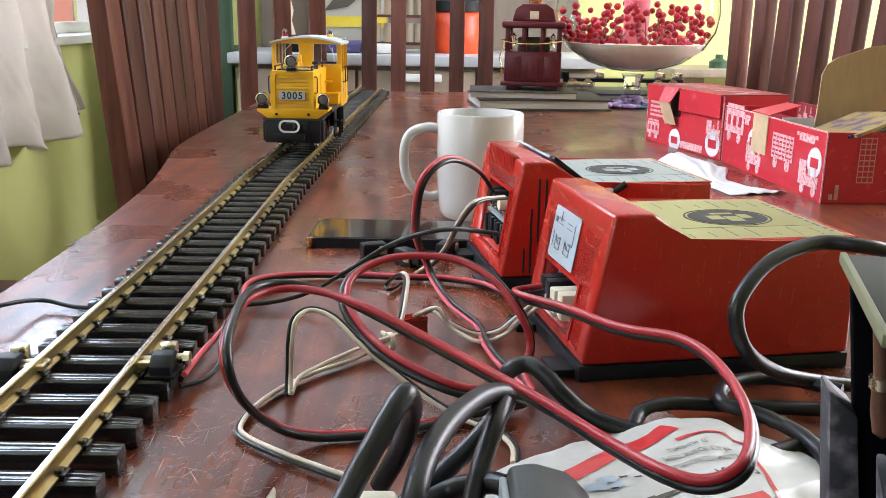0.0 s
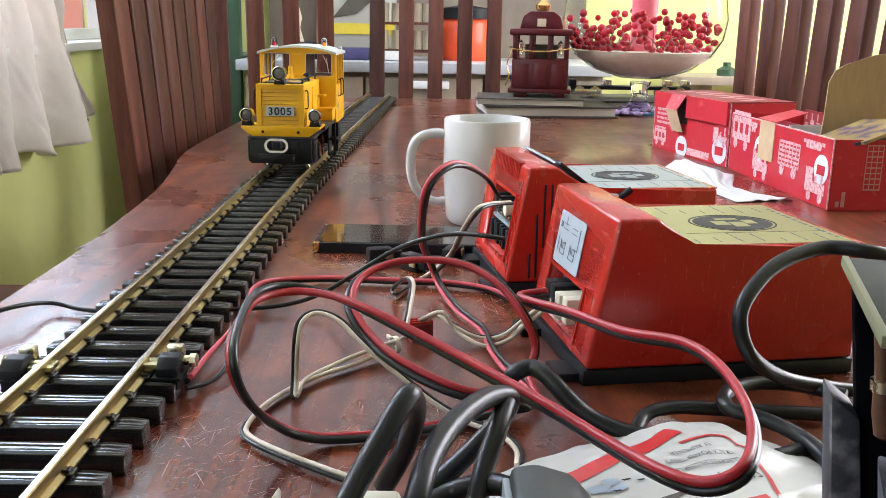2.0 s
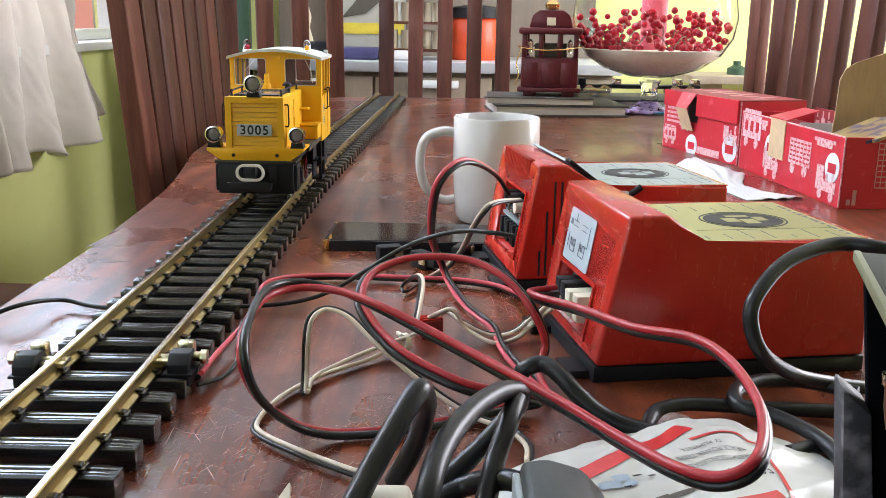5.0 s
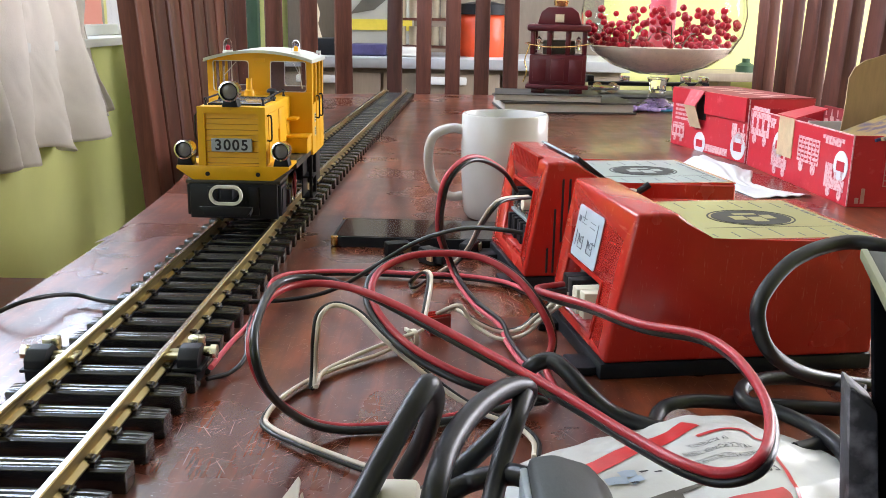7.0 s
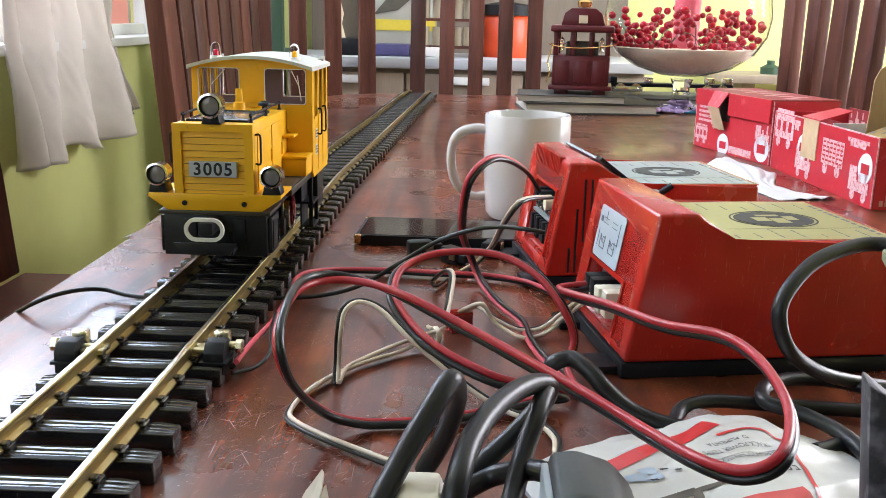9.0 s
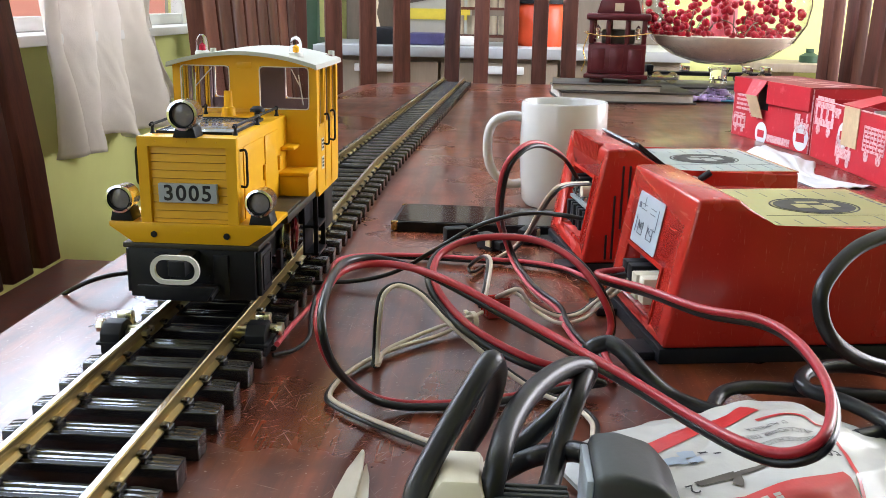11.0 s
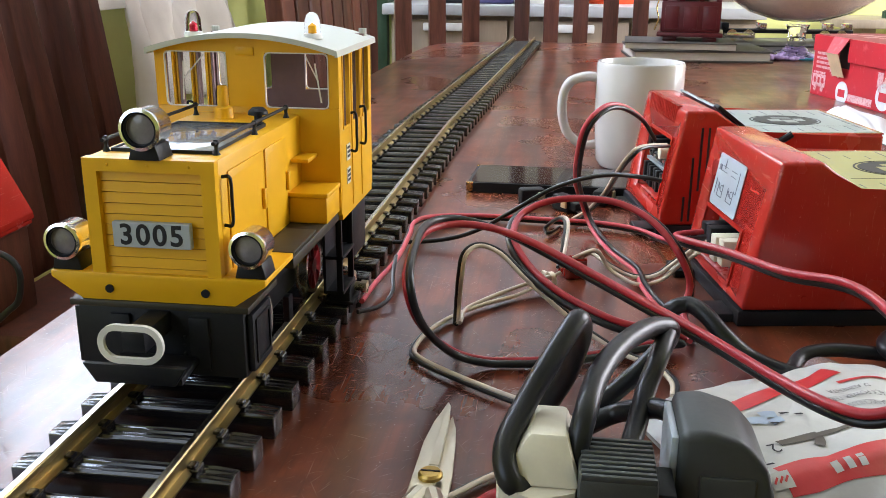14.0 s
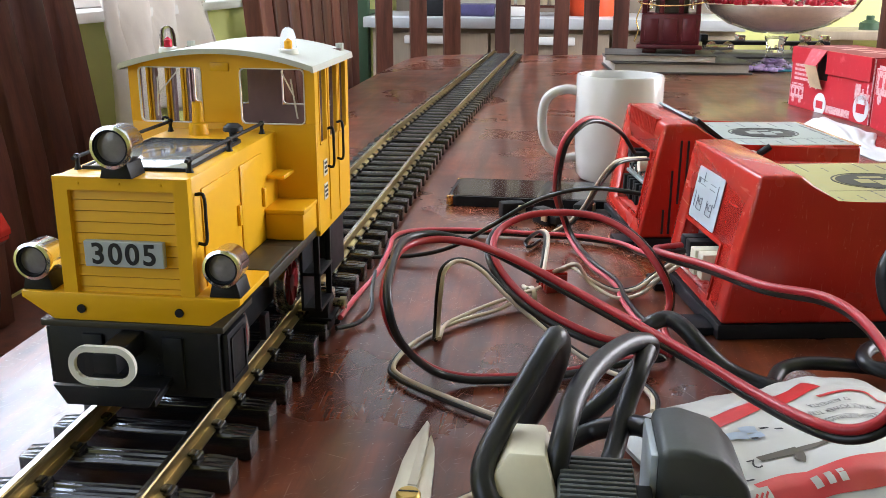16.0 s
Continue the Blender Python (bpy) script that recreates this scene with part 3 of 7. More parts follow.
def furnish():
    dining_chair("dark brown slat-back dining chair beside the table", pose(-0.235, 1.262, 0, 0, 0, 90), 8, 0.56, 0.036, 0.42, 0.062, 0.14)
    dining_chair("dark brown slat-back dining chair standing by the window", pose(-0.64, 0.955, 0, 0, 0, 90), 6, 0.58, 0.05, 0.25, 0.07, 0.04)
    dining_chair("red-brown slat-back dining chair at the table's end", pose(0.17, 2.06, 0, 0, 0, 0), 5, 0.345, 0.03, 0.42, 0.038)
    dining_chair("red-brown slat-back dining chair at the table's corner", pose(-0.245, 2.13, 0, 0, 0, 18), 4, 0.33, 0.03, 0.42, 0.044)
    dining_chair("dark brown slat-back dining chair pushed to the table", pose(0.865, 1.5, 0, 0, 0, -84), 6, 0.60, 0.022, 0.42, 0.056, 0.15)
    # sideboard
    s = thing("sideboard", "grey-oak sideboard with a pale grey top and white handles", "cabinet")
    part("worktop", box((-0.40, 2.36, 0.036), (0.68, 2.84, 0.066), 0.003), COUNTER, s)
    part("carcass", box((-0.38, 2.40, -0.72), (0.66, 2.84, 0.036)), OAK, s)
    part("back_panel", box((-0.38, 2.825, 0.066), (0.66, 2.84, 0.62)), HUTCH, s, "grey-beige back panel")
    for i in range(3):
        x = -0.63 + 0.25 + i * 0.3466
        d = part("drawer_front", box((x + 0.004, 2.382, -0.26), (x + 0.342, 2.40, 0.022), 0.002), OAK, s)
        part("handle", box((x + 0.10, 2.362, -0.008), (x + 0.245, 2.382, 0.014), 0.003), WHITEPL, d, "white bar handle")
        part("door", box((x + 0.004, 2.382, -0.70), (x + 0.342, 2.40, -0.268), 0.002), OAK, s)
    p = thing("picture", "pale poster with a dark bird-like shape and yellow band", "picture")
    part("board", box((-0.22, 2.80, 0.07), (0.04, 2.815, 0.42)), PALECARD, p)
    part("band", box((-0.215, 2.796, 0.135), (0.035, 2.80, 0.17)), YELLOWCARD, p, "yellow band")
    part("shape", prism([(-0.17, 2.798, 0.185), (-0.09, 2.798, 0.20), (-0.03, 2.798, 0.25), (-0.05, 2.798, 0.27), (-0.11, 2.798, 0.255)], (0, -0.003, 0)), DARKCARD, p, "dark printed shape")
    for x, w, h, ma, lab in ((-0.08, 0.11, 0.035, BLUECARD, "small dark blue packet lying on the sideboard"), (0.02, 0.09, 0.028, WHITEPL, "clear and white plastic packet on the sideboard"),
                             (-0.2, 0.08, 0.05, BLACK, "black box on the sideboard")):
        ob = part("packet", box((x - w / 2, 2.45, 0.066), (x + w / 2, 2.55, 0.066 + h), 0.008), ma)
        tagged(ob, lab, "packet")
    r = thing("spice_rack", "small dark wooden rack with pale jars on the sideboard", "rack")
    for z in (0.09, 0.17, 0.25):
        part("shelf", box((-0.015, 2.5, z), (0.175, 2.58, z + 0.008)), CHAIRWOOD, r)
    for x in (-0.01, 0.08, 0.17):
        part("post", box((x - 0.006, 2.5, 0.066), (x + 0.006, 2.512, 0.33)), CHAIRWOOD, r)
    for x in (0.015, 0.05, 0.115, 0.145):
        for z in (0.098, 0.178):
            part("jar", cyl((x, 2.54, z), (x, 2.54, z + 0.055), 0.013, n=12), CREAM, r)
    t = thing("tin", "orange enamel tin with black lid on the sideboard", "tin")
    part("body", lathe([(0, 0), (0.075, 0.0), (0.08, 0.02), (0.08, 0.11), (0.07, 0.125), (0, 0.125)], 28, Matrix.Translation((0.262, 2.6, 0.066))), ORANGE, t)
    part("lid", lathe([(0, 0.125), (0.082, 0.125), (0.082, 0.155), (0.02, 0.165), (0, 0.17)], 28, Matrix.Translation((0.262, 2.6, 0.066))), BLACK, t)
    f = lathe([(0, 0), (0.022, 0), (0.026, 0.04), (0.012, 0.09), (0.018, 0.12), (0.01, 0.15), (0, 0.155)], 18, Matrix.Translation((-0.245, 2.5, 0.066)))
    tagged(part("figurine", f, CREAM), "small cream figurine on the sideboard", "figurine")
    g = thing("shelf_unit", "dark green painted shelf unit in the corner", "shelf")
    for y in (2.45, 2.8):
        for x in (-0.60, -0.42):
            part("post", box((x - 0.02, y - 0.02, -0.75), (x + 0.02, y + 0.02, 0.9), 0.002), GREENPAINT, g)
    for z in (-0.3, 0.05, 0.4):
        part("shelf", box((-0.62, 2.44, z), (-0.40, 2.82, z + 0.02)), GREENPAINT, g)
    b = thing("side_shelf", "small wooden shelf with a green bottle by the wall", "shelf")
    part("board", box((0.93, 2.55, 0.005), (1.5, 2.82, 0.03), 0.003), OAK, b)
    part("bracket", box((1.0, 2.6, -0.75), (1.04, 2.8, 0.005)), OAK, b)
    part("bracket", box((1.4, 2.6, -0.75), (1.44, 2.8, 0.005)), OAK, b)
    tagged(part("bottle", lathe([(0, 0), (0.03, 0), (0.03, 0.02), (0.012, 0.03), (0.012, 0.042), (0, 0.042)], 20, Matrix.Translation((1.10, 2.66, 0.03))), GREENPAINT),
           "dark green bottle on the small shelf", "bottle")


# ---- track ----
PITCH, KINK, SLOPE = 0.0253, 0.645, 0.0337


def rail_profile():
    right = [(0.0035, 0.0115), (0.0035, 0.0123), (0.0009, 0.0133), (0.0009, 0.0164), (0.0015, 0.0172), (0.0015, 0.0190), (0.0011, 0.0195)]
    return right + [(-x, z) for x, z in reversed(right)]


def sleeper_mesh():
    bm = bmesh.new()
    half = 0.0429
    pr = [(-half + 0.001, -0.0055, 0.0), (half - 0.001, -0.0055, 0.0), (half - 0.001, 0.0055, 0.0), (-half + 0.001, 0.0055, 0.0)]
    prism(pr, (0, 0, 0.0102), 0.0009, bm, 2)
    # split-timber top: ridges and grooves along the sleeper
    rnd = random.Random(4)
    rows = []
    nr, nc = 15, 12
    tops = [0.0098 if j in (0, nr - 1) else 0.0102 if j in (3, 7, 8, 12) else 0.0110 for j in range(nr)]
    for j in range(nr):
        y = -0.0052 + 0.0104 * j / (nr - 1)
        inner = 0 < j < nr - 1
        rows.append([bm.verts.new((-half + 0.0014 + (2 * half - 0.0028) * i / (nc - 1), y + rnd.uniform(-0.0002, 0.0002) * inner,
                                   tops[j] - (0.0007 if i in (0, nc - 1) else 0) + rnd.uniform(-0.00007, 0.00007) * inner)) for i in range(nc)])
    for j in range(nr - 1):
        for i in range(nc - 1):
            bm.faces.new((rows[j][i], rows[j][i + 1], rows[j + 1][i + 1], rows[j + 1][i]))
    for sx in (-1, 1):
        for d in (-1, 1):
            x = sx * 0.0235 + d * 0.0041
            box((x - 0.0016, -0.0034, 0.0100), (x + 0.0016, 0.0034, 0.0132), 0.0004, 1, bm)
            x = sx * 0.0235 + d * 0.0026
            box((x - 0.0016, -0.0020, 0.0128), (x + 0.0016, 0.0020, 0.0142), 0.0003, 1, bm)
    return mesh("sleeper", bm, SLEEPER)


def track_piece(label, m, sleeper):
    """1.2 m of brass track, from its origin along local y."""
    t = thing("track", label, "railway track", m, "track pieces")
    prof = rail_profile()
    for sx in (-1, 1):
        r = part("rail", prism([(sx * 0.0235 + x, 0.0, z) for x, z in prof], (0, 1.198, 0)), BRASS, t)
        part("rail_head", box((sx * 0.0235 - 0.0012, 0.0, 0.01945), (sx * 0.0235 + 0.0012, 1.198, 0.01975), 0.0001, 1), RAILTOP, r, "worn bright rail top")
        for y in (0.0, 1.19):
            part("rail_joiner", box((sx * 0.0235 - 0.0042, y, 0.0112), (sx * 0.0235 + 0.0042, y + 0.022, 0.0140), 0.0006), BRASS, t)
    for i in range(47):
        part("sleeper", sleeper, None, t, m=Matrix.Translation((0, 0.012 + i * PITCH + 0.0065, 0)))
    return t


def clamp(m, sx):
    """A black terminal clamp with pale brass screws on a rail's outer side."""
    c = thing("rail_clamp", "black plastic rail clamp with pale brass screws", "clamp", m, "rail clamps")
    oct8 = [(-0.008, 0.006), (-0.004, 0.004), (0.006, 0.004), (0.010, 0.008), (0.010, 0.017), (0.005, 0.0215), (-0.003, 0.0215), (-0.008, 0.017)]
    part("block", prism([(0.0085 * sx, a, b) for a, b in oct8], (0.0105 * sx, 0, 0), 0.0006), BLACK, c)
    part("rod", cyl((-0.002 * sx, 0.004, 0.0165), (0.009 * sx, 0.004, 0.0165), 0.0016, n=10), BRASSNUT, c, "pale brass rod")
    part("foot", box((0.006 * sx, -0.009, 0.0108), (0.021 * sx, 0.012, 0.0125), 0.0005), BLACK, c)
    part("nut", box((0.009 * sx, 0.010, 0.0125), (0.0175 * sx, 0.0165, 0.0225), 0.0014), BRASSNUT, c, "pale brass nut")
    s = part("screw", cyl((0.018 * sx, 0.006, 0.0165), (0.0225 * sx, 0.006, 0.0165), 0.0026, n=12), BRASSNUT, c, "pale brass screw")
    part("screw_head", cyl((0.0225 * sx, 0.006, 0.0165), (0.0256 * sx, 0.006, 0.0165), 0.0038, n=8), BRASSNUT, s)
    part("jaw", box((-0.004, -0.002, 0.0143), (0.008, 0.009, 0.0170), 0.0006) if sx > 0 else box((-0.008, -0.002, 0.0143), (0.004, 0.009, 0.0170), 0.0006), BRASSNUT, c)


# ---- locomotive ----
def arch(x, z0, rise, half):
    return z0 + rise * (1 - (x / half) ** 2)


def locomotive():
    """Hood to the front at local y 0, cab behind; z 0 is the table top, so that it stands on the rails."""
    lo = thing("locomotive", "yellow toy diesel locomotive with black frame and grey roof", "toy locomotive")
    # hood with a framed louvre front
    hood = part("hood", box((-0.026, 0.004, 0.060), (0.026, 0.112, 0.1165), 0.0012), YELLOW, lo)
    fr = part("front_frame", ring_prism([(-0.026, 0.004, 0.060), (0.026, 0.004, 0.060), (0.026, 0.004, 0.1165), (-0.026, 0.004, 0.1165)],
                                        [(-0.0205, 0.004, 0.0685), (0.0205, 0.004, 0.0685), (0.0205, 0.004, 0.1115), (-0.0205, 0.004, 0.1115)], (0, -0.004, 0)), YELLOW, lo)
    for i in range(10):
        z = 0.0687 + i * 0.00428
        part("louvre", prism([(-0.0204, 0.004, z), (-0.0204, 0.0019, z + 0.0004), (-0.0204, 0.0024, z + 0.0043), (-0.0204, 0.004, z + 0.0043)], (0.0408, 0, 0)), YELLOW, hood)
    for x in (-0.0195, 0.0195):
        s = part("screw", cyl((x, 0.001, 0.065), (x, -0.0012, 0.065), 0.0017, n=14), BLACK, fr, "black screw head")
    for x in (-0.016, 0.0, 0.016):
        for z in (0.1142, 0.0655):
            if z > 0.1 or x:
                part("rivet", lathe([(0.0006, 0), (0.0004, 0.0004), (0, 0.0005)], 8, pose(x * (1 if z > 0.1 else 0.4), 0.0, z, 90)), YELLOW, fr)
    sign = part("number_sign", box((-0.0155, -0.0016, 0.0825), (0.0155, 0.0012, 0.0925), 0.0003, 1), SIGN, lo, "grey sign with black running number")
    for k, ch in enumerate("3005"):
        words("digit", ch, 0.0114, pose(-0.01005 + 0.0067 * k, -0.0017, 0.0873, 90), INK, sign, 0.0001, "black digit", 1.0, 0.00022)
    # buffer beam and wings
    pts = [(-0.0435, -0.0005, 0.0712), (-0.0435, -0.0005, 0.0688), (-0.031, -0.0005, 0.0602), (0.031, -0.0005, 0.0602), (0.0435, -0.0005, 0.0688), (0.0435, -0.0005, 0.0712)]
    part("buffer_beam", prism(pts, (0, 0.004, 0), 0.0003), YELLOW, lo)
    part("front_step", box((-0.0435, 0.0035, 0.0688), (0.0435, 0.036, 0.0712), 0.0004), YELLOW, lo)
    part("running_board", box((-0.0435, 0.036, 0.0640), (0.0435, 0.183, 0.0690), 0.0005), OLIVE, lo)
    part("tread_plate", box((0.028, 0.04, 0.0690), (0.0425, 0.075, 0.0702), 0.0003), OLIVE, lo)
    # headlamps
    for x, z, r, y in ((-0.0372, 0.0832, 0.0074, -0.001), (0.0372, 0.0832, 0.0074, -0.001), (0.0, 0.1283, 0.0079, -0.004)):
        h = part("headlamp", lathe([(0, 0.016), (r * 0.7, 0.0155), (r * 0.92, 0.012), (r * 0.95, 0.003), (r, 0.002), (r, 0.0), (r * 0.84, -0.0004), (r * 0.80, 0.0012)], 32,
                                   pose(x, y, z, -90)), CHROME, lo, "chrome headlamp with dark lens")
        part("lens", lathe([(r * 0.80, 0.0012), (r * 0.72, 0.0022), (r * 0.4, 0.0018), (0, 0.0014)], 32, pose(x, y, z, -90)), LENS, h, "dark lens")
        part("bezel", lathe([(r * 0.80, 0.0005), (r * 0.74, 0.0), (r * 0.70, 0.0014), (r * 0.8, 0.0018)], 32, pose(x, y, z, -90), closed=True), BLACK, h)
        z0 = 0.1165 if x == 0 else 0.0712
        a = 0.0062
        part("lamp_foot", prism([(x - a, y + 0.002, z0), (x + a, y + 0.002, z0), (x + a * 0.75, y + 0.002, z - r * 0.78), (x - a * 0.75, y + 0.002, z - r * 0.78)], (0, 0.012, 0), 0.0004), BLACK, h)
    # hood top
    part("hatch", box((-0.0195, 0.014, 0.1165), (0.0195, 0.076, 0.1175), 0.0003), HATCH, lo, "glossy grey hatch panel")
    part("hatch_seal", ring_prism([(-0.0205, 0.013, 0.1165), (0.0205, 0.013, 0.1165), (0.0205, 0.077, 0.1165), (-0.0205, 0.077, 0.1165)],
                                  [(-0.0195, 0.014, 0.1165), (0.0195, 0.014, 0.1165), (0.0195, 0.076, 0.1165), (-0.0195, 0.076, 0.1165)], (0, 0, 0.0014)), BLACK, lo)
    for sx in (-1, 1):
        x = sx * 0.0222
        hr = part("handrail", sweep(smooth_path([(x, 0.010, 0.1212), (x, 0.05, 0.1215), (x, 0.104, 0.1212)]), 0.0008), BLACK, lo)
        for y in (0.013, 0.057, 0.102):
            part("post", lathe([(0.0016, 0.1165), (0.0012, 0.1172), (0.0008, 0.119), (0.0009, 0.1202), (0.0014, 0.1212), (0.0009, 0.1224), (0, 0.1226)], 10, Matrix.Translation((x, y, 0))), BLACK, hr)
    part("mushroom_vent", lathe([(0.003, 0.1165), (0.003, 0.1175), (0.0018, 0.118), (0.0018, 0.121), (0.0045, 0.1215), (0.0042, 0.1232), (0.0025, 0.1246), (0, 0.125)], 20,
                                Matrix.Translation((0.0165, 0.079, 0))), BLACK, lo)
    part("exhaust_stub", lathe([(0.0046, 0.1165), (0.0040, 0.1215), (0.0027, 0.1222), (0.0024, 0.1315), (0.0020, 0.1315), (0.0020, 0.126), (0, 0.126)], 18, Matrix.Translation((-0.006, 0.096, 0))), YELLOW, lo)
    # hood sides
    for sx in (-1, 1):
        for y0, y1 in ((0.012, 0.052), (0.056, 0.086)):
            d = part("side_door", box((sx * 0.0259, y0, 0.0715), (sx * 0.0268, y1, 0.1105), 0.0005), YELLOW, hood)
            yc, zc = (y0 + y1) / 2, 0.091
            bm = bmesh.new()
            q = [bm.verts.new((sx * 0.0268, y, z)) for y, z in ((y0 + 0.003, 0.0745), (y1 - 0.003, 0.0745), (y1 - 0.003, 0.1075), (y0 + 0.003, 0.1075))]
            top = bm.verts.new((sx * 0.0298, yc, zc))
            for i in range(4):
                bm.faces.new((q[i], q[(i + 1) % 4], top))
            part("door_pressing", bm, YELLOW, d)
            part("latch", box((sx * 0.0268, y1 - 0.0035, 0.086), (sx * 0.0285, y1 - 0.001, 0.095), 0.0005), YELLOW, d)
        grab = smooth_path([(sx * 0.026, 0.0070, 0.0905), (sx * 0.0292, 0.0070, 0.0910), (sx * 0.0295, 0.0070, 0.1000), (sx * 0.0292, 0.0070, 0.1090), (sx * 0.026, 0.0070, 0.1095)])
        part("grab_handle", sweep(grab, 0.0007), BLACK, lo)
        part("tool_box", box((sx * 0.026, 0.088, 0.0690), (sx * 0.0445, 0.112, 0.0815), 0.0008), YELLOW, lo)
        part("tool_box_lid", box((sx * 0.026, 0.0872, 0.0815), (sx * 0.0452, 0.112, 0.0838), 0.0006), YELLOW, lo)
        part("foot_step", box((sx * 0.026, 0.094, 0.0965), (sx * 0.0345, 0.110, 0.0985), 0.0005), YELLOW, lo)
    # cab: walls pierced by windows
    cab = part("cab_floor", box((-0.0430, 0.1145, 0.0662), (0.0430, 0.1812, 0.0690)), OLIVE, lo)
    H = 0.0455
    for y, th in ((0.112, 0.0022), (0.1815, 0.0022)):
        wall = part("cab_wall", box((-H, y, 0.0670), (H, y + th, 0.1195), 0.0004), YELLOW, lo)
        top = [(x, y, arch(x, 0.1462, 0.0062, H)) for x in [H * (1 - 2 * k / 14) for k in range(15)]]
        part("arch_panel", prism([(-H, y, 0.1455), (H, y, 0.1455)] + top, (0, th, 0), 0), YELLOW, wall)
        part("pillar", box((-0.0095, y, 0.1195), (0.0095, y + th, 0.1455)), YELLOW, wall)
        for sx in (-1, 1):
            part("pillar", box((sx * 0.0405, y, 0.1195), (sx * H, y + th, 0.1455)), YELLOW, wall)
            o = [(sx * px, y - 0.0005, pz) for px, pz in rounded(0.025, 0.1325, 0.0157, 0.0132, 0.0026)]
            i = [(sx * px, y - 0.0005, pz) for px, pz in rounded(0.025, 0.1325, 0.0152, 0.0127, 0.0023)]
            w = part("window_frame", ring_prism(o, i, (0, 0.0012, 0)), WHITEPL, wall, "pale window frame")
            p = part("pane", prism([(sx * px, y + 0.0008, pz) for px, pz in rounded(0.025, 0.1325, 0.0151, 0.0126, 0.0016)], (0, 0.0006, 0)), GLASS, wall)
            p.visible_shadow = False
            if y < 0.15:
                part("wiper", sweep([Vector((0.030 if sx > 0 else -0.020, y - 0.001, 0.1445)), Vector((0.036 if sx > 0 else -0.031, y - 0.0012, 0.1325))], 0.00035, 6), WHITEPL, w)
                part("wiper_blade", sweep([Vector((0.0345 if sx > 0 else -0.0305, y - 0.0012, 0.1410)), Vector((0.0372 if sx > 0 else -0.0315, y - 0.0012, 0.1225))], 0.0004, 6), WHITEPL, w)
    # Added lining that darkens the yellow cab walls seen through the windows.
    lin = part("cab_shade_lining", box((-0.0428, 0.1797, 0.0690), (0.0428, 0.1812, 0.1192)), CABSHADE, lo, "added cab lining, mauve-brown for the dim interior and pane reflections")
    for x0, x1 in ((-0.0428, -0.0408), (-0.0095, 0.0095), (0.0408, 0.0428)):
        part("lining_strip", box((x0, 0.1797, 0.1192), (x1, 0.1812, 0.1455)), CABSHADE, lin)
    part("lining_strip", box((-0.0428, 0.1797, 0.1455), (0.0428, 0.1812, 0.1500)), CABSHADE, lin)
    for sx in (-1, 1):
        part("lining_side", box((sx * 0.0418, 0.1146, 0.0690), (sx * 0.0431, 0.1795, 0.1078)), CABSHADE, lin)
    for sx in (-1, 1):
        for y0, y1 in ((0.1142, 0.1185), (0.1335, 0.1375), (0.1565, 0.1605), (0.177, 0.1795)):
            part("lining_post", box((sx * 0.0418, y0 + 0.0004, 0.1078), (sx * 0.0431, y1, 0.1455)), CABSHADE, lin)
    part("control_desk", box((-0.030, 0.116, 0.0690), (0.030, 0.130, 0.1150), 0.002), CABSHADE, lin)
    part("cab_plaque", box((-0.0045, 0.1112, 0.1440), (0.0045, 0.112, 0.1480), 0.0002), YELLOW, lo)
    for sx in (-1, 1):
        xa, xb = sx * H, sx * (H - 0.0022)
        side = part("cab_side", prism([(xb, 0.1142, 0.0640), (xb, 0.1815, 0.0640), (xb, 0.1815, 0.1080), (xb, 0.1142, 0.1080)], (xa - xb, 0, 0), 0), YELLOW, lo)
        part("side_header", box((xb, 0.1142, 0.1455), (xa, 0.1815, 0.1462)), YELLOW, side)
        for y0, y1 in ((0.1142, 0.1185), (0.1335, 0.1375), (0.1565, 0.1605), (0.177, 0.1815)):
            part("side_pillar", box((xb, y0, 0.108), (xa, y1, 0.1455)), YELLOW, side)
        for y0, y1 in ((0.1185, 0.1335), (0.1375, 0.1565), (0.1605, 0.177)):
            p = part("pane", box((sx * (H - 0.0014), y0, 0.108), (sx * (H - 0.0008), y1, 0.1455)), GLASS, side)
            p.visible_shadow = False
            part("side_frame", ring_prism([(sx * (H + 0.0004), a, b) for a, b in rounded((y0 + y1) / 2, 0.1268, (y1 - y0) / 2 - 0.0004, 0.0184, 0.002)],
                                          [(sx * (H + 0.0004), a, b) for a, b in rounded((y0 + y1) / 2, 0.1268, (y1 - y0) / 2 - 0.0014, 0.0174, 0.0016)], (-sx * 0.001, 0, 0)), YELLOW, side)
        for y in (0.1365, 0.1575):
            part("door_seam", box((sx * H, y - 0.0006, 0.067), (sx * (H + 0.0005), y + 0.0006, 0.1455)), YELLOW, side)
            g = smooth_path([(sx * H, y - 0.003, 0.0955), (sx * (H + 0.003), y - 0.003, 0.0958), (sx * (H + 0.0033), y - 0.003, 0.105), (sx * (H + 0.003), y - 0.003, 0.1142), (sx * H, y - 0.003, 0.1145)])
            part("grab_handle", sweep(g, 0.0007), BLACK, lo)
        for z in (0.096, 0.084):
            pl = part("data_plate", box((sx * H, 0.124, z - 0.004), (sx * (H + 0.0004), 0.131, z + 0.004)), WHITEPL, side, "small white data plate")
            for k in range(3):
                part("print_bar", box((sx * (H + 0.0004), 0.125, z - 0.0026 + k * 0.0022), (sx * (H + 0.0006), 0.130, z - 0.0014 + k * 0.0022)), INK, pl)
    # roof: an arched shell with a drip edge
    n = 24
    outer = [(0.0468 * (1 - 2 * k / n), 0.1045, arch(0.0468 * (1 - 2 * k / n), 0.1475, 0.0075, 0.0468)) for k in range(n + 1)]
    inner = [(x * 0.985, y, z - 0.0024) for x, y, z in reversed(outer)]
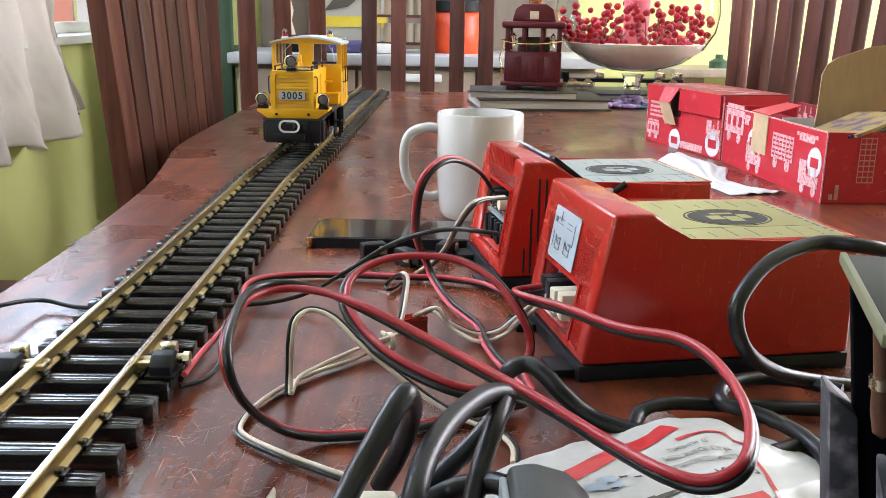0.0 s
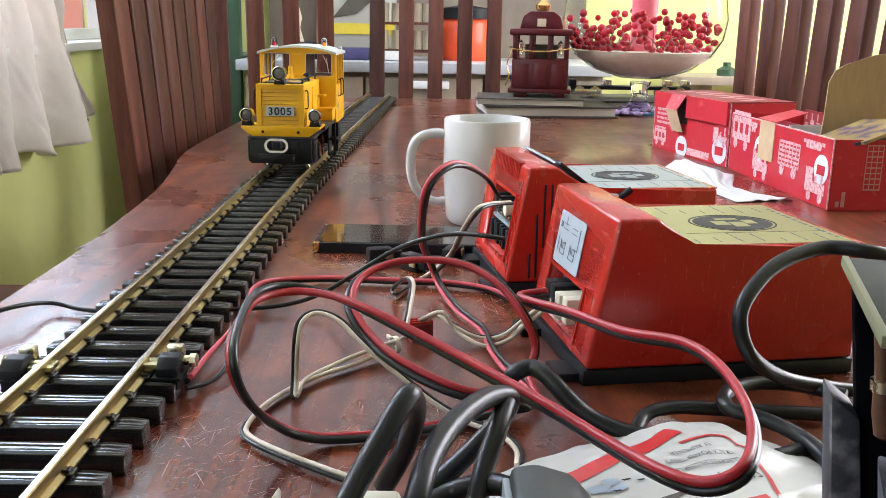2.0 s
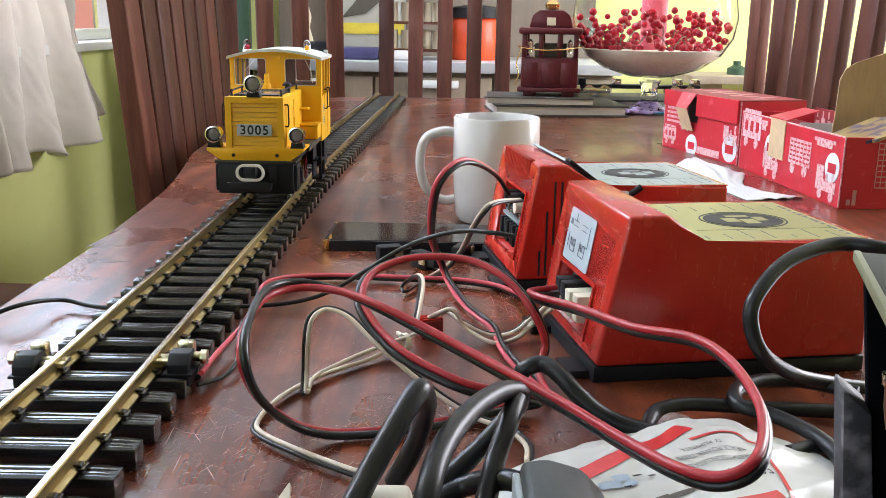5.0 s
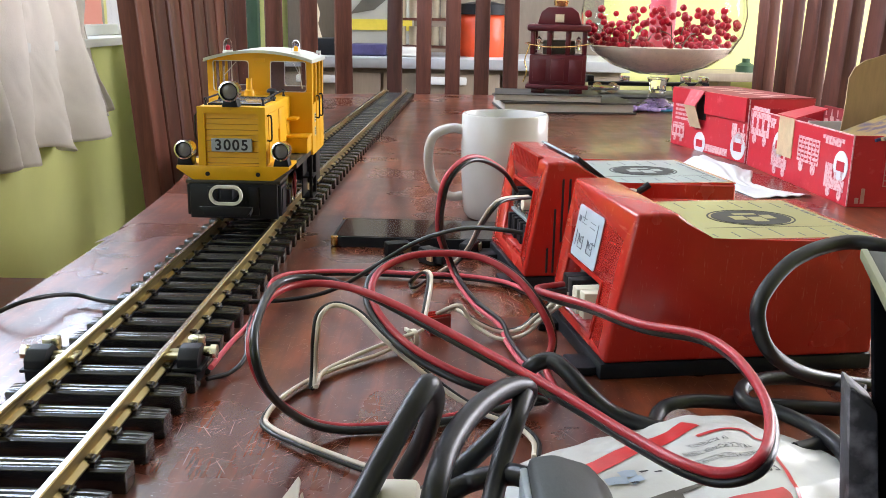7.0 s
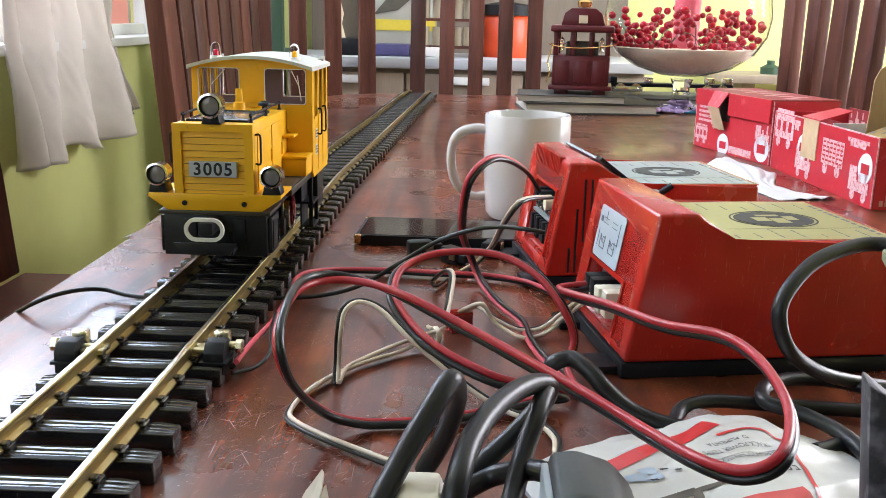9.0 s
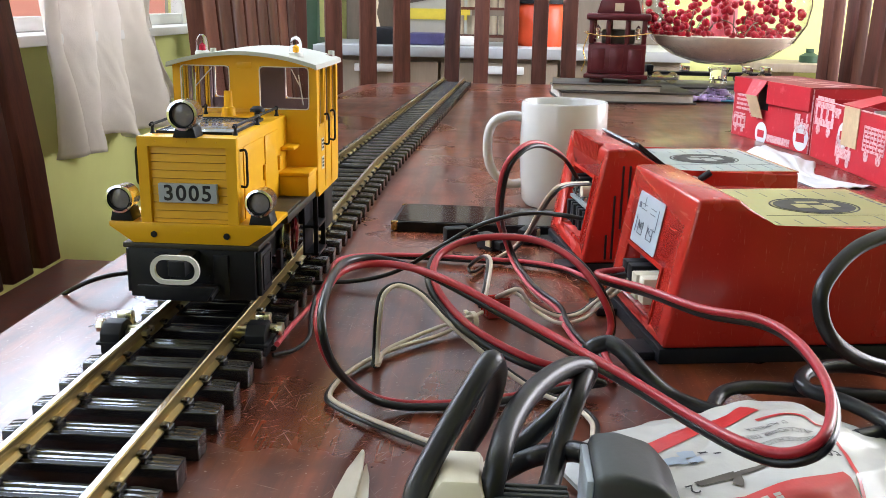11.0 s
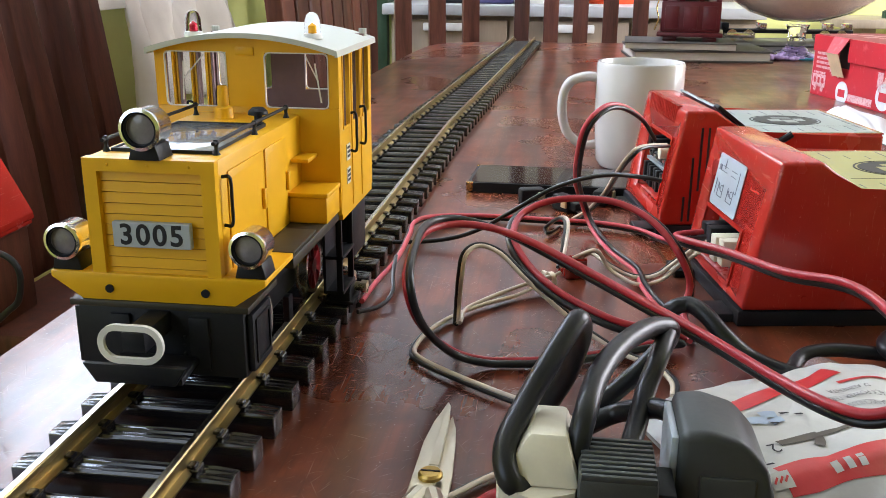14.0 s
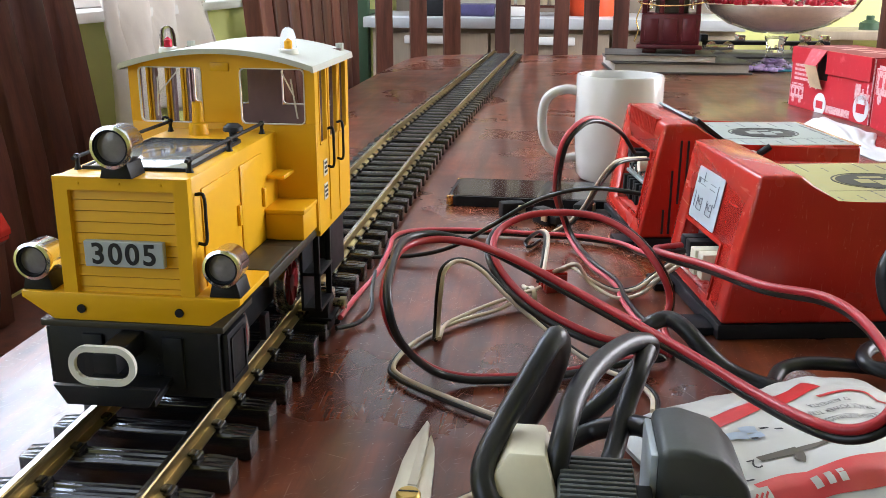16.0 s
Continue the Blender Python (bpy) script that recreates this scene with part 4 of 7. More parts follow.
    roof = part("roof", prism([(0.0472, 0.1045, 0.1446)] + outer + [(-0.0472, 0.1045, 0.1446)] + [(-0.0457, 0.1045, 0.1446)] + inner + [(0.0457, 0.1045, 0.1446)], (0, 0.0855, 0)), GREYROOF, lo, "grey arched roof")
    for x, ma, lab in ((-0.030, REDBULB, "clear dome beacon with red bulb"), (0.030, AMBER, "clear dome beacon with amber bulb")):
        z = arch(x, 0.1475, 0.0075, 0.0468) - 0.0006
        b = part("beacon", lathe([(0.0047, 0), (0.0047, 0.0012), (0.0042, 0.0024), (0, 0.0024)], 20, Matrix.Translation((x, 0.125, z))), WHITEPL, lo, lab)
        d = part("dome", lathe([(0.0040, 0.0024), (0.0037, 0.0085), (0.0028, 0.0112), (0.0012, 0.0124), (0, 0.0126)], 20, Matrix.Translation((x, 0.125, z))), DOME, b)
        d.visible_shadow = False
        part("bulb", lathe([(0, 0.0024), (0.0019, 0.0026), (0.0019, 0.006), (0, 0.0075)], 12, Matrix.Translation((x, 0.125, z))), ma, b)
    for x in (0.0415, -0.0415):
        part("roof_horn", cyl((x, 0.1835, 0.148), (x, 0.1835, 0.1525), 0.0022, n=10), GREYROOF, roof)
    # frame, skirts, coupling
    part("front_plate", box((-0.0365, -0.0015, 0.0575), (0.0365, 0.034, 0.0602), 0.0004), OLIVE, lo)
    fr = part("front_box", box((-0.034, -0.0005, 0.0300), (0.034, 0.024, 0.0575), 0.0008), BLACK, lo)
    for sx in (-1, 1):
        part("bracket", box((sx * 0.016 - 0.004, -0.002, 0.0330), (sx * 0.016 + 0.004, 0.0, 0.0550), 0.0004), BLACK, fr)
        part("side_box", box((sx * 0.034, 0.002, 0.0320), (sx * 0.0368, 0.024, 0.0560), 0.0006), BLACK, fr)
        part("box_door", ring_prism([(sx * 0.0368, a, b) for a, b in rounded(0.013, 0.044, 0.0085, 0.0095, 0.0012)], [(sx * 0.0368, a, b) for a, b in rounded(0.013, 0.044, 0.0072, 0.0082, 0.001)], (sx * 0.0006, 0, 0)), BLACK, fr)
        for z in (0.036, 0.0395, 0.043, 0.0465):
            part("rivet", lathe([(0.0007, 0), (0.0004, 0.0005), (0, 0.0006)], 8, pose(sx * 0.0095, -0.0005, z, 90)), BLACK, fr)
    part("coupler_tray", prism([(-0.0180, -0.0225, 0.0360), (0.0172, -0.0225, 0.0360), (0.0150, -0.001, 0.0360), (-0.0165, -0.001, 0.0360)], (0, 0, 0.0030), 0.0006), BLACK, lo)
    part("tray_lip", prism([(-0.0208, -0.0245, 0.0440), (0.0196, -0.0245, 0.0440), (0.0150, -0.0245, 0.0365), (-0.0160, -0.0245, 0.0365)], (0, 0.0025, 0), 0.0004), BLACK, lo)
    part("drawbar", box((-0.0045, -0.024, 0.0490), (0.0045, 0.0, 0.0570), 0.0006), BLACK, lo)
    o = [(a, -0.0265, b) for a, b in rounded(0.0, 0.0532, 0.0126, 0.0076, 0.0074, 8)]
    i = [(a, -0.0265, b) for a, b in rounded(0.0, 0.0532, 0.0103, 0.0053, 0.0051, 8)]
    part("coupling_loop", ring_prism(o, i, (0, 0.0018, 0)), WHITEPL, lo, "white oval coupling loop")
    for sx in (-1, 1):
        part("side_frame", box((sx * 0.0275, 0.024, 0.0550), (sx * 0.0325, 0.180, 0.0640), 0.0006), BLACK, lo)
        st = part("step_ladder", box((sx * 0.0445, 0.1135, 0.0245), (sx * 0.0415, 0.1155, 0.0640), 0.0003), BLACK, lo)
        part("ladder_side", box((sx * 0.0445, 0.137, 0.0245), (sx * 0.0415, 0.139, 0.0640), 0.0003), BLACK, st)
        part("ladder_back", box((sx * 0.0345, 0.1135, 0.0245), (sx * 0.0360, 0.139, 0.0640), 0.0003), BLACK, st)
        for z in (0.0245, 0.0430):
            part("tread", box((sx * 0.0345, 0.1135, z), (sx * 0.0450, 0.139, z + 0.0018), 0.0003), BLACK, st)
        part("side_tank", box((sx * 0.0325, 0.150, 0.032), (sx * 0.042, 0.180, 0.062), 0.0015), BLACK, lo)
        part("brake_gear", box((sx * 0.0300, 0.060, 0.030), (sx * 0.0330, 0.066, 0.0420), 0.0004), BLACK, lo)
    part("gearbox", box((-0.018, 0.028, 0.0255), (0.018, 0.182, 0.0640), 0.003), BLACK, lo)
    part("rear_box", box((-0.034, 0.176, 0.0300), (0.034, 0.1830, 0.0640), 0.0008), BLACK, lo)
    wheels = []
    R = 0.0150
    for y in (0.044, 0.128):
        for sx in (-1, 1):
            bm = bmesh.new()
            turn = pose(0, 0, 0, 0, 90 * sx)
            lathe([(R * 0.80, -0.0022), (R * 1.10, -0.0022), (R * 1.10, -0.0012), (R, -0.0008), (R * 0.985, 0.0032), (R * 0.80, 0.0032)], 36, turn, bm, True)
            w = part("wheel", bm, STEEL, lo, "steel-tyred wheel with red spokes")
            hub = lathe([(0, -0.0016), (R * 0.82, -0.0016), (R * 0.82, 0.0006), (R * 0.3, 0.0010), (R * 0.28, 0.0034), (0, 0.0036)], 30, turn)
            part("disc", hub, WHEELRED, w, "red wheel centre")
            for k in range(8):
                a = 2 * math.pi * k / 8
                bm = bmesh.new()
                box((0.0022, -0.0010, 0.0004), (R * 0.8, 0.0010, 0.0024), 0, 1, bm, turn @ Matrix.Rotation(a, 4, "Z"))
                part("spoke", bm, WHEELRED, w)
            wheels.append((w, sx * 0.0225, y))
    return lo, wheels


# ---- things on the table ----
def transformer(label, m, kind):
    """Red wedge-nosed transformer: nose at local x 0 facing -x, width along y."""
    t = thing("transformer", label, "transformer", m, "red transformers")
    Wd = 0.110
    nose = [(0.0015, 0, 0.009), (0.0150, 0, 0.0905), (0.0370, 0, 0.0905), (0.0565, 0, 0.0745), (0.1550, 0, 0.0745), (0.1570, 0, 0.009)]
    part("base", box((0.0005, 0.0005, 0.0), (0.1575, Wd - 0.0005, 0.0088), 0.001), BLACK, t, "black base")
    for y in (0.018, 0.092):
        part("foot_tab", box((-0.012, y - 0.011, 0.0), (0.002, y + 0.011, 0.005), 0.001), BLACK, t)
    if kind == 2:
        y0, y1, z0, z1 = 0.027, 0.088, 0.0160, 0.0455
    else:
        y0, y1, z0, z1 = 0.016, 0.074, 0.0220, 0.0680
    xs = lambda z: 0.0015 + (z - 0.009) * 0.0135 / 0.0815
    # shell with the socket recess cut out of its nose
    shell = part("shell", prism(nose, (0, Wd, 0), 0.0024, seg=3), PSURED, t)
    cut = new("cutter", mesh("cutter", prism([(xs(z0) - 0.01, y0, z0), (xs(z0) + 0.012, y0, z0), (xs(z1) + 0.012, y0, z1), (xs(z1) - 0.01, y0, z1)], (0, y1 - y0, 0), 0.0015), PSURED))
    cut.parent = t
    bpy.context.view_layer.update()
    bo = shell.modifiers.new("cut", "BOOLEAN")
    bo.operation, bo.object, bo.solver = "DIFFERENCE", cut, "EXACT"
    done = bpy.data.meshes.new_from_object(shell.evaluated_get(bpy.context.evaluated_depsgraph_get()))
    shell.modifiers.clear()
    shell.data = done
    bpy.data.objects.remove(cut)
    part("recess_rim", ring_prism([tuple(Matrix.Translation((xs((z0 + z1) / 2) + 0.0003, (y0 + y1) / 2, (z0 + z1) / 2)) @ pose(0, 0, 0, 0, math.degrees(math.atan2(0.0135, 0.0815)), 0) @ Vector((0, a, c))) for a, c in rounded(0, 0, (y1 - y0) / 2 + 0.0022, (z1 - z0) / 2 + 0.0022, 0.0015)],
                                  [tuple(Matrix.Translation((xs((z0 + z1) / 2) + 0.0003, (y0 + y1) / 2, (z0 + z1) / 2)) @ pose(0, 0, 0, 0, math.degrees(math.atan2(0.0135, 0.0815)), 0) @ Vector((0, a, c))) for a, c in rounded(0, 0, (y1 - y0) / 2 - 0.0002, (z1 - z0) / 2 - 0.0002, 0.001)], (-0.0012, 0, 0)), PSURED, t)
    part("socket_panel", prism([(xs(z0) + 0.009, y0, z0), (xs(z0) + 0.011, y0, z0), (xs(z1) + 0.011, y0, z1), (xs(z1) + 0.009, y0, z1)], (0, y1 - y0, 0)), SOCKETGREY, t, "grey recessed socket panel")
    slope = math.degrees(math.atan2(0.0135, 0.0815))

    def on_nose(y, z, off=0.0):
        return Matrix.Translation((xs(z) + off, y, z)) @ pose(0, 0, 0, 0, slope, 0) @ pose(0, 0, 0, 90, 0, -90)
    zc = (z0 + z1) / 2

    def block(name, ya, yb, za, zb, out, material, lab="", back=0.0095):
        return part(name, box((xs((za + zb) / 2) - out, ya, za), (xs((za + zb) / 2) + back, yb, zb), 0.0007), material, t, lab)
    if kind == 2:
        for ya, out in ((y0 + 0.003, 0.006), (y0 + 0.0125, 0.0075)):
            pb = block("plug", ya, ya + 0.009, z0 + 0.008, z0 + 0.023, out, IVORY, "ivory plug")
            part("slot", box((xs(z0 + 0.015) - out - 0.0012, ya + 0.003, z0 + 0.013), (xs(z0 + 0.015) - out + 0.002, ya + 0.006, z0 + 0.017)), OLIVE, pb)
        for ya in (y0 + 0.0235, y0 + 0.0330):
            pb = block("terminal", ya, ya + 0.0085, z0 + 0.010, z0 + 0.025, 0.0075, BLACK, "black terminal")
            part("slot", box((xs(z0 + 0.015) - 0.0088, ya + 0.003, z0 + 0.013), (xs(z0 + 0.015), ya + 0.006, z0 + 0.017)), STEEL, pb)
        for k in range(5):
            part("terminal_mark", prism([tuple(on_nose(y0 + 0.006 + k * 0.0088, z0 + 0.029, 0.0086) @ Vector(q)) for q in ((-0.0015, -0.002, 0), (0.0015, -0.002, 0), (0.0003, 0.003, 0), (-0.0003, 0.003, 0))], (-0.0002, 0, 0)), WHITEPL, t)
    else:
        block("terminal_ledge", y0 + 0.001, y1 - 0.001, zc - 0.002, zc + 0.0005, -0.001, SILVERPLATE, "grey ledge")
        for k in range(6):
            ya = y0 + 0.004 + k * 0.0088
            block("terminal", ya, ya + 0.0052, z0 + 0.004, zc - 0.003, -0.0005 + 0.0008 * (k % 2), BLACK, "black terminal")
        for k in range(4):
            ya = y0 + 0.005 + k * 0.0125
            pb = block("terminal", ya, ya + 0.0085, zc + 0.002, zc + 0.007, -0.001, GREYPLUG)
            part("screw", cyl((xs(zc) + 0.0005, ya + 0.0042, zc + 0.0045), (xs(zc) + 0.003, ya + 0.0042, zc + 0.0045), 0.0018, n=10), STEEL, pb, "small steel screw")
        part("knob", cyl((xs(zc + 0.010) - 0.003, y0 + 0.013, zc + 0.011), (xs(zc + 0.010) + 0.009, y0 + 0.013, zc + 0.011), 0.0046, n=16), IVORY, t, "ivory knob")
        for ya in (y0 + 0.027, y0 + 0.041):
            block("wire_plug", ya, ya + 0.008, zc + 0.010, zc + 0.0175, 0.003, BLACK, "black wire plug")
    if kind == 2:
        # wiring label
        lab = part("wiring_label", prism([tuple(on_nose(0.0640, 0.0635, -0.0004) @ Vector((a, b, 0))) for a, b in rounded(0, 0, 0.0225, 0.0155, 0.002)], (-0.0004, 0, 0)), LABELGREY, t, "pale wiring label")
        mm = on_nose(0.0640, 0.0635, -0.0009)
        for a, b, w, h in ((-0.009, -0.009, 0.008, 0.0005), (-0.013, -0.005, 0.0005, 0.008), (-0.005, -0.005, 0.0005, 0.008), (0.008, -0.009, 0.009, 0.0005), (0.0035, -0.005, 0.0005, 0.008),
                           (0.0125, -0.005, 0.0005, 0.008), (-0.009, 0.006, 0.009, 0.0004), (-0.009, 0.009, 0.009, 0.0004), (-0.009, 0.0105, 0.0005, 0.006), (0.007, 0.006, 0.009, 0.0004),
                           (0.007, 0.009, 0.009, 0.0004), (0.016, 0.004, 0.0006, 0.013), (0.0145, -0.002, 0.0035, 0.0005), (-0.017, 0.0075, 0.0035, 0.0035), (-0.0175, -0.004, 0.0005, 0.01)):
            part("print_bar", box((a - w / 2, b - h / 2, 0), (a + w / 2, b + h / 2, 0.0002), m=mm), LABELINK, lab)
        words("letters", "AC", 0.0062, mm @ pose(-0.009, -0.004, 0.0003), LABELINK, lab, 0.00005)
        words("letters", "AC", 0.0062, mm @ pose(0.008, -0.004, 0.0003), LABELINK, lab, 0.00005)
    else:
        for k in range(17):
            y = 0.020 + k * 0.0044
            part("vent_rib", prism([(xs(0.079) - 0.0004, y, 0.079), (xs(0.079) + 0.003, y, 0.079), (0.018, y, 0.0912), (0.0138, y, 0.0912)], (0, 0.0022, 0)), PSURED, t)
        sl = part("speed_dial", prism([(0.0372, 0.014, 0.0915), (0.0562, 0.014, 0.0760), (0.0575, 0.014, 0.0772), (0.0385, 0.014, 0.0927)], (0, 0.085, 0)), SILVERPLATE, t, "pale dial strip")
        part("dial_edge", prism([(0.0380, 0.004, 0.0915), (0.0600, 0.004, 0.0750), (0.0612, 0.004, 0.0775), (0.0392, 0.004, 0.0938)], (0, 0.010, 0), 0.0004), BLACK, sl)
        part("dial_mark", box((0.054, 0.016, 0.0776), (0.060, 0.024, 0.0790)), mat("green_mark", (0.35, 0.6, 0.05), 0.5), sl, "yellow-green mark")
        for k, (u, z0v, z1v) in enumerate(((0.018, 0.012, 0.030), (0.0225, 0.012, 0.058), (0.0275, 0.034, 0.079), (0.0325, 0.034, 0.079), (0.0375, 0.034, 0.079))):
            part("vent_slot", box((u - 0.0008, -0.0004, z0v), (u + 0.0008, 0.0015, z1v), 0.0003, 1), INK, t, "black vent slot")
        k = part("toggle", box((0.074, -0.004, 0.0655), (0.080, 0.002, 0.0720), 0.0012), WHITEPL, t, "white and black toggle")
        part("toggle_tip", cyl((0.080, -0.002, 0.069), (0.0885, -0.004, 0.0755), 0.0024, n=10), BLACK, k)
    part("deck_lip", ring_prism([(0.0570, 0.0012, 0.0742), (0.1550, 0.0012, 0.0742), (0.1550, Wd - 0.0012, 0.0742), (0.0570, Wd - 0.0012, 0.0742)],
                                [(0.0600, 0.004, 0.0742), (0.1525, 0.004, 0.0742), (0.1525, Wd - 0.004, 0.0742), (0.0600, Wd - 0.004, 0.0742)], (0, 0, 0.0009)), PSURED, t)
    pm = GOLDPLATE if kind == 2 else SILVERPLATE
    pl = part("rating_plate", box((0.0602, 0.0045, 0.0744), (0.1520, Wd - 0.0045, 0.0752)), pm, t, "printed metal rating plate")
    cx, cy = 0.106, 0.055

    def oval(rx, ry, z):
        return [(cx + rx * math.cos(2 * math.pi * k / 40), cy + ry * math.sin(2 * math.pi * k / 40), z) for k in range(40)]
    part("oval_ring", ring_prism(oval(0.026, 0.0215, 0.0752), oval(0.025, 0.0205, 0.0752), (0, 0, 0.0002)), INK, pl)
    part("oval_badge", prism(oval(0.0235, 0.019, 0.0752), (0, 0, 0.0002)), INK, pl, "dark oval badge")
    for x, y, w, h in ((0.098, 0.054, 0.009, 0.010), (0.108, 0.050, 0.009, 0.012), (0.117, 0.056, 0.007, 0.010), (0.106, 0.064, 0.014, 0.004)):
        part("badge_shape", box((x - w / 2, y - h / 2, 0.0754), (x + w / 2, y + h / 2, 0.0755)), pm, pl)
    rnd = random.Random(kind)
    for row in range(7):
        x = 0.064 + 0.0125 * row if row < 2 else 0.064 + 0.0125 * row
        for side in (0, 1):
            yy = 0.009 if side == 0 else 0.082
            for k in range(rnd.randint(2, 4)):
                w = rnd.uniform(0.002, 0.006)
                part("print_bar", box((x, yy, 0.0752), (x + 0.0008, yy + w, 0.0753)), LABELINK, pl)
                yy += w + 0.0012
    part("print_line", box((0.066, 0.0300, 0.0752), (0.148, 0.0304, 0.0753)), INK, pl)
    for k in range(13):
        part("title_bar", box((0.147, 0.014 + k * 0.0062, 0.0752), (0.1492, 0.0170 + k * 0.0062 + 0.0009 * (k % 3), 0.0753)), LABELINK, pl)
    for x in (0.035, 0.12):
        part("screw_boss", cyl((x, 0.001, 0.016), (x, -0.0005, 0.016), 0.0018, n=12), PSURED, t)
    return t


def mug():
    c = thing("mug", "white glazed ceramic mug", "mug", pose(0.2185, 0.532, 0))
    r = 0.0405
    part("cup", lathe([(0, 0.0015), (0.030, 0.0), (0.034, 0.001), (0.0375, 0.006), (0.0388, 0.02), (r, 0.05), (r, 0.0970), (r - 0.001, 0.0990), (r - 0.003, 0.0990), (r - 0.004, 0.0965),
                       (r - 0.0045, 0.05), (r - 0.006, 0.012), (0.02, 0.006), (0, 0.0055)], 56), CERAMIC, c)
    pts = [(-0.0375, -0.002, 0.083), (-0.050, -0.003, 0.0845), (-0.0645, -0.003, 0.079), (-0.0708, -0.003, 0.066), (-0.0705, -0.003, 0.045), (-0.064, -0.003, 0.029), (-0.050, -0.003, 0.0195), (-0.0375, -0.002, 0.0205)]
    part("handle", sweep(smooth_path(pts, 7), 0.0046, 12), CERAMIC, c)


def phone():
    p = thing("mobile_phone", "black mobile phone with gold edge trim lying face up", "phone", pose(0.071, 0.400, 0, 0, 0, -1.5))
    part("body", prism([(a, b, 0.0) for a, b in rounded(0.076, 0.037, 0.0755, 0.0365, 0.008)], (0, 0, 0.0085), 0.0015), BLACK, p)
    part("screen", prism([(a, b, 0.0085) for a, b in rounded(0.076, 0.037, 0.073, 0.034, 0.006)], (0, 0, 0.0004)), PHONE, p, "dark glossy screen")
    part("trim", prism([(a, b, 0.0008) for a, b in rounded(0.0022, 0.0030, 0.0030, 0.0030, 0.0024)], (0, 0, 0.0078), 0.001), GOLD, p, "gold corner trim")
    part("trim", prism([(a, b, 0.0008) for a, b in rounded(0.0022, 0.0715, 0.0026, 0.0026, 0.002)], (0, 0, 0.0078), 0.001), GOLD, p, "gold corner trim")


def wire(name, pts, label, strands, twin_turn=0.0, step=6, lift=0.0, twist=None):
    """One length of wire; strands: (radius, material, side offset) each a mesh."""
    path = smooth_path(pts, step)
    low = max(s[0] + abs(s[2] * math.sin(twin_turn)) for s in strands)
    path = [Vector((p.x, p.y, max(p.z + lift, low) if p.x > -0.118 else p.z)) for p in path]
    fr = sides_of(path, twin_turn)
    if twist:
        a, b, total = twist
        for i, (d, s, u) in enumerate(fr):
            k = max(0.0, min(1.0, (i / len(path) - a) / (b - a)))
            w = total * k * k * (3 - 2 * k)
            fr[i] = (d, s * math.cos(w) + u * math.sin(w), u * math.cos(w) - s * math.sin(w))
    if len(strands) == 1:
        ob = part(name, sweep(path, strands[0][0], 10, None, fr), strands[0][1], angle=60)
        return tagged(ob, label, "cable")
    w = thing(name, label, "cable")
    for r, ma, off in strands:
        part("strand", sweep([p + s * off for p, (d, s, u) in zip(path, fr)], r, 10, None, fr), ma, w, angle=60)
    return w


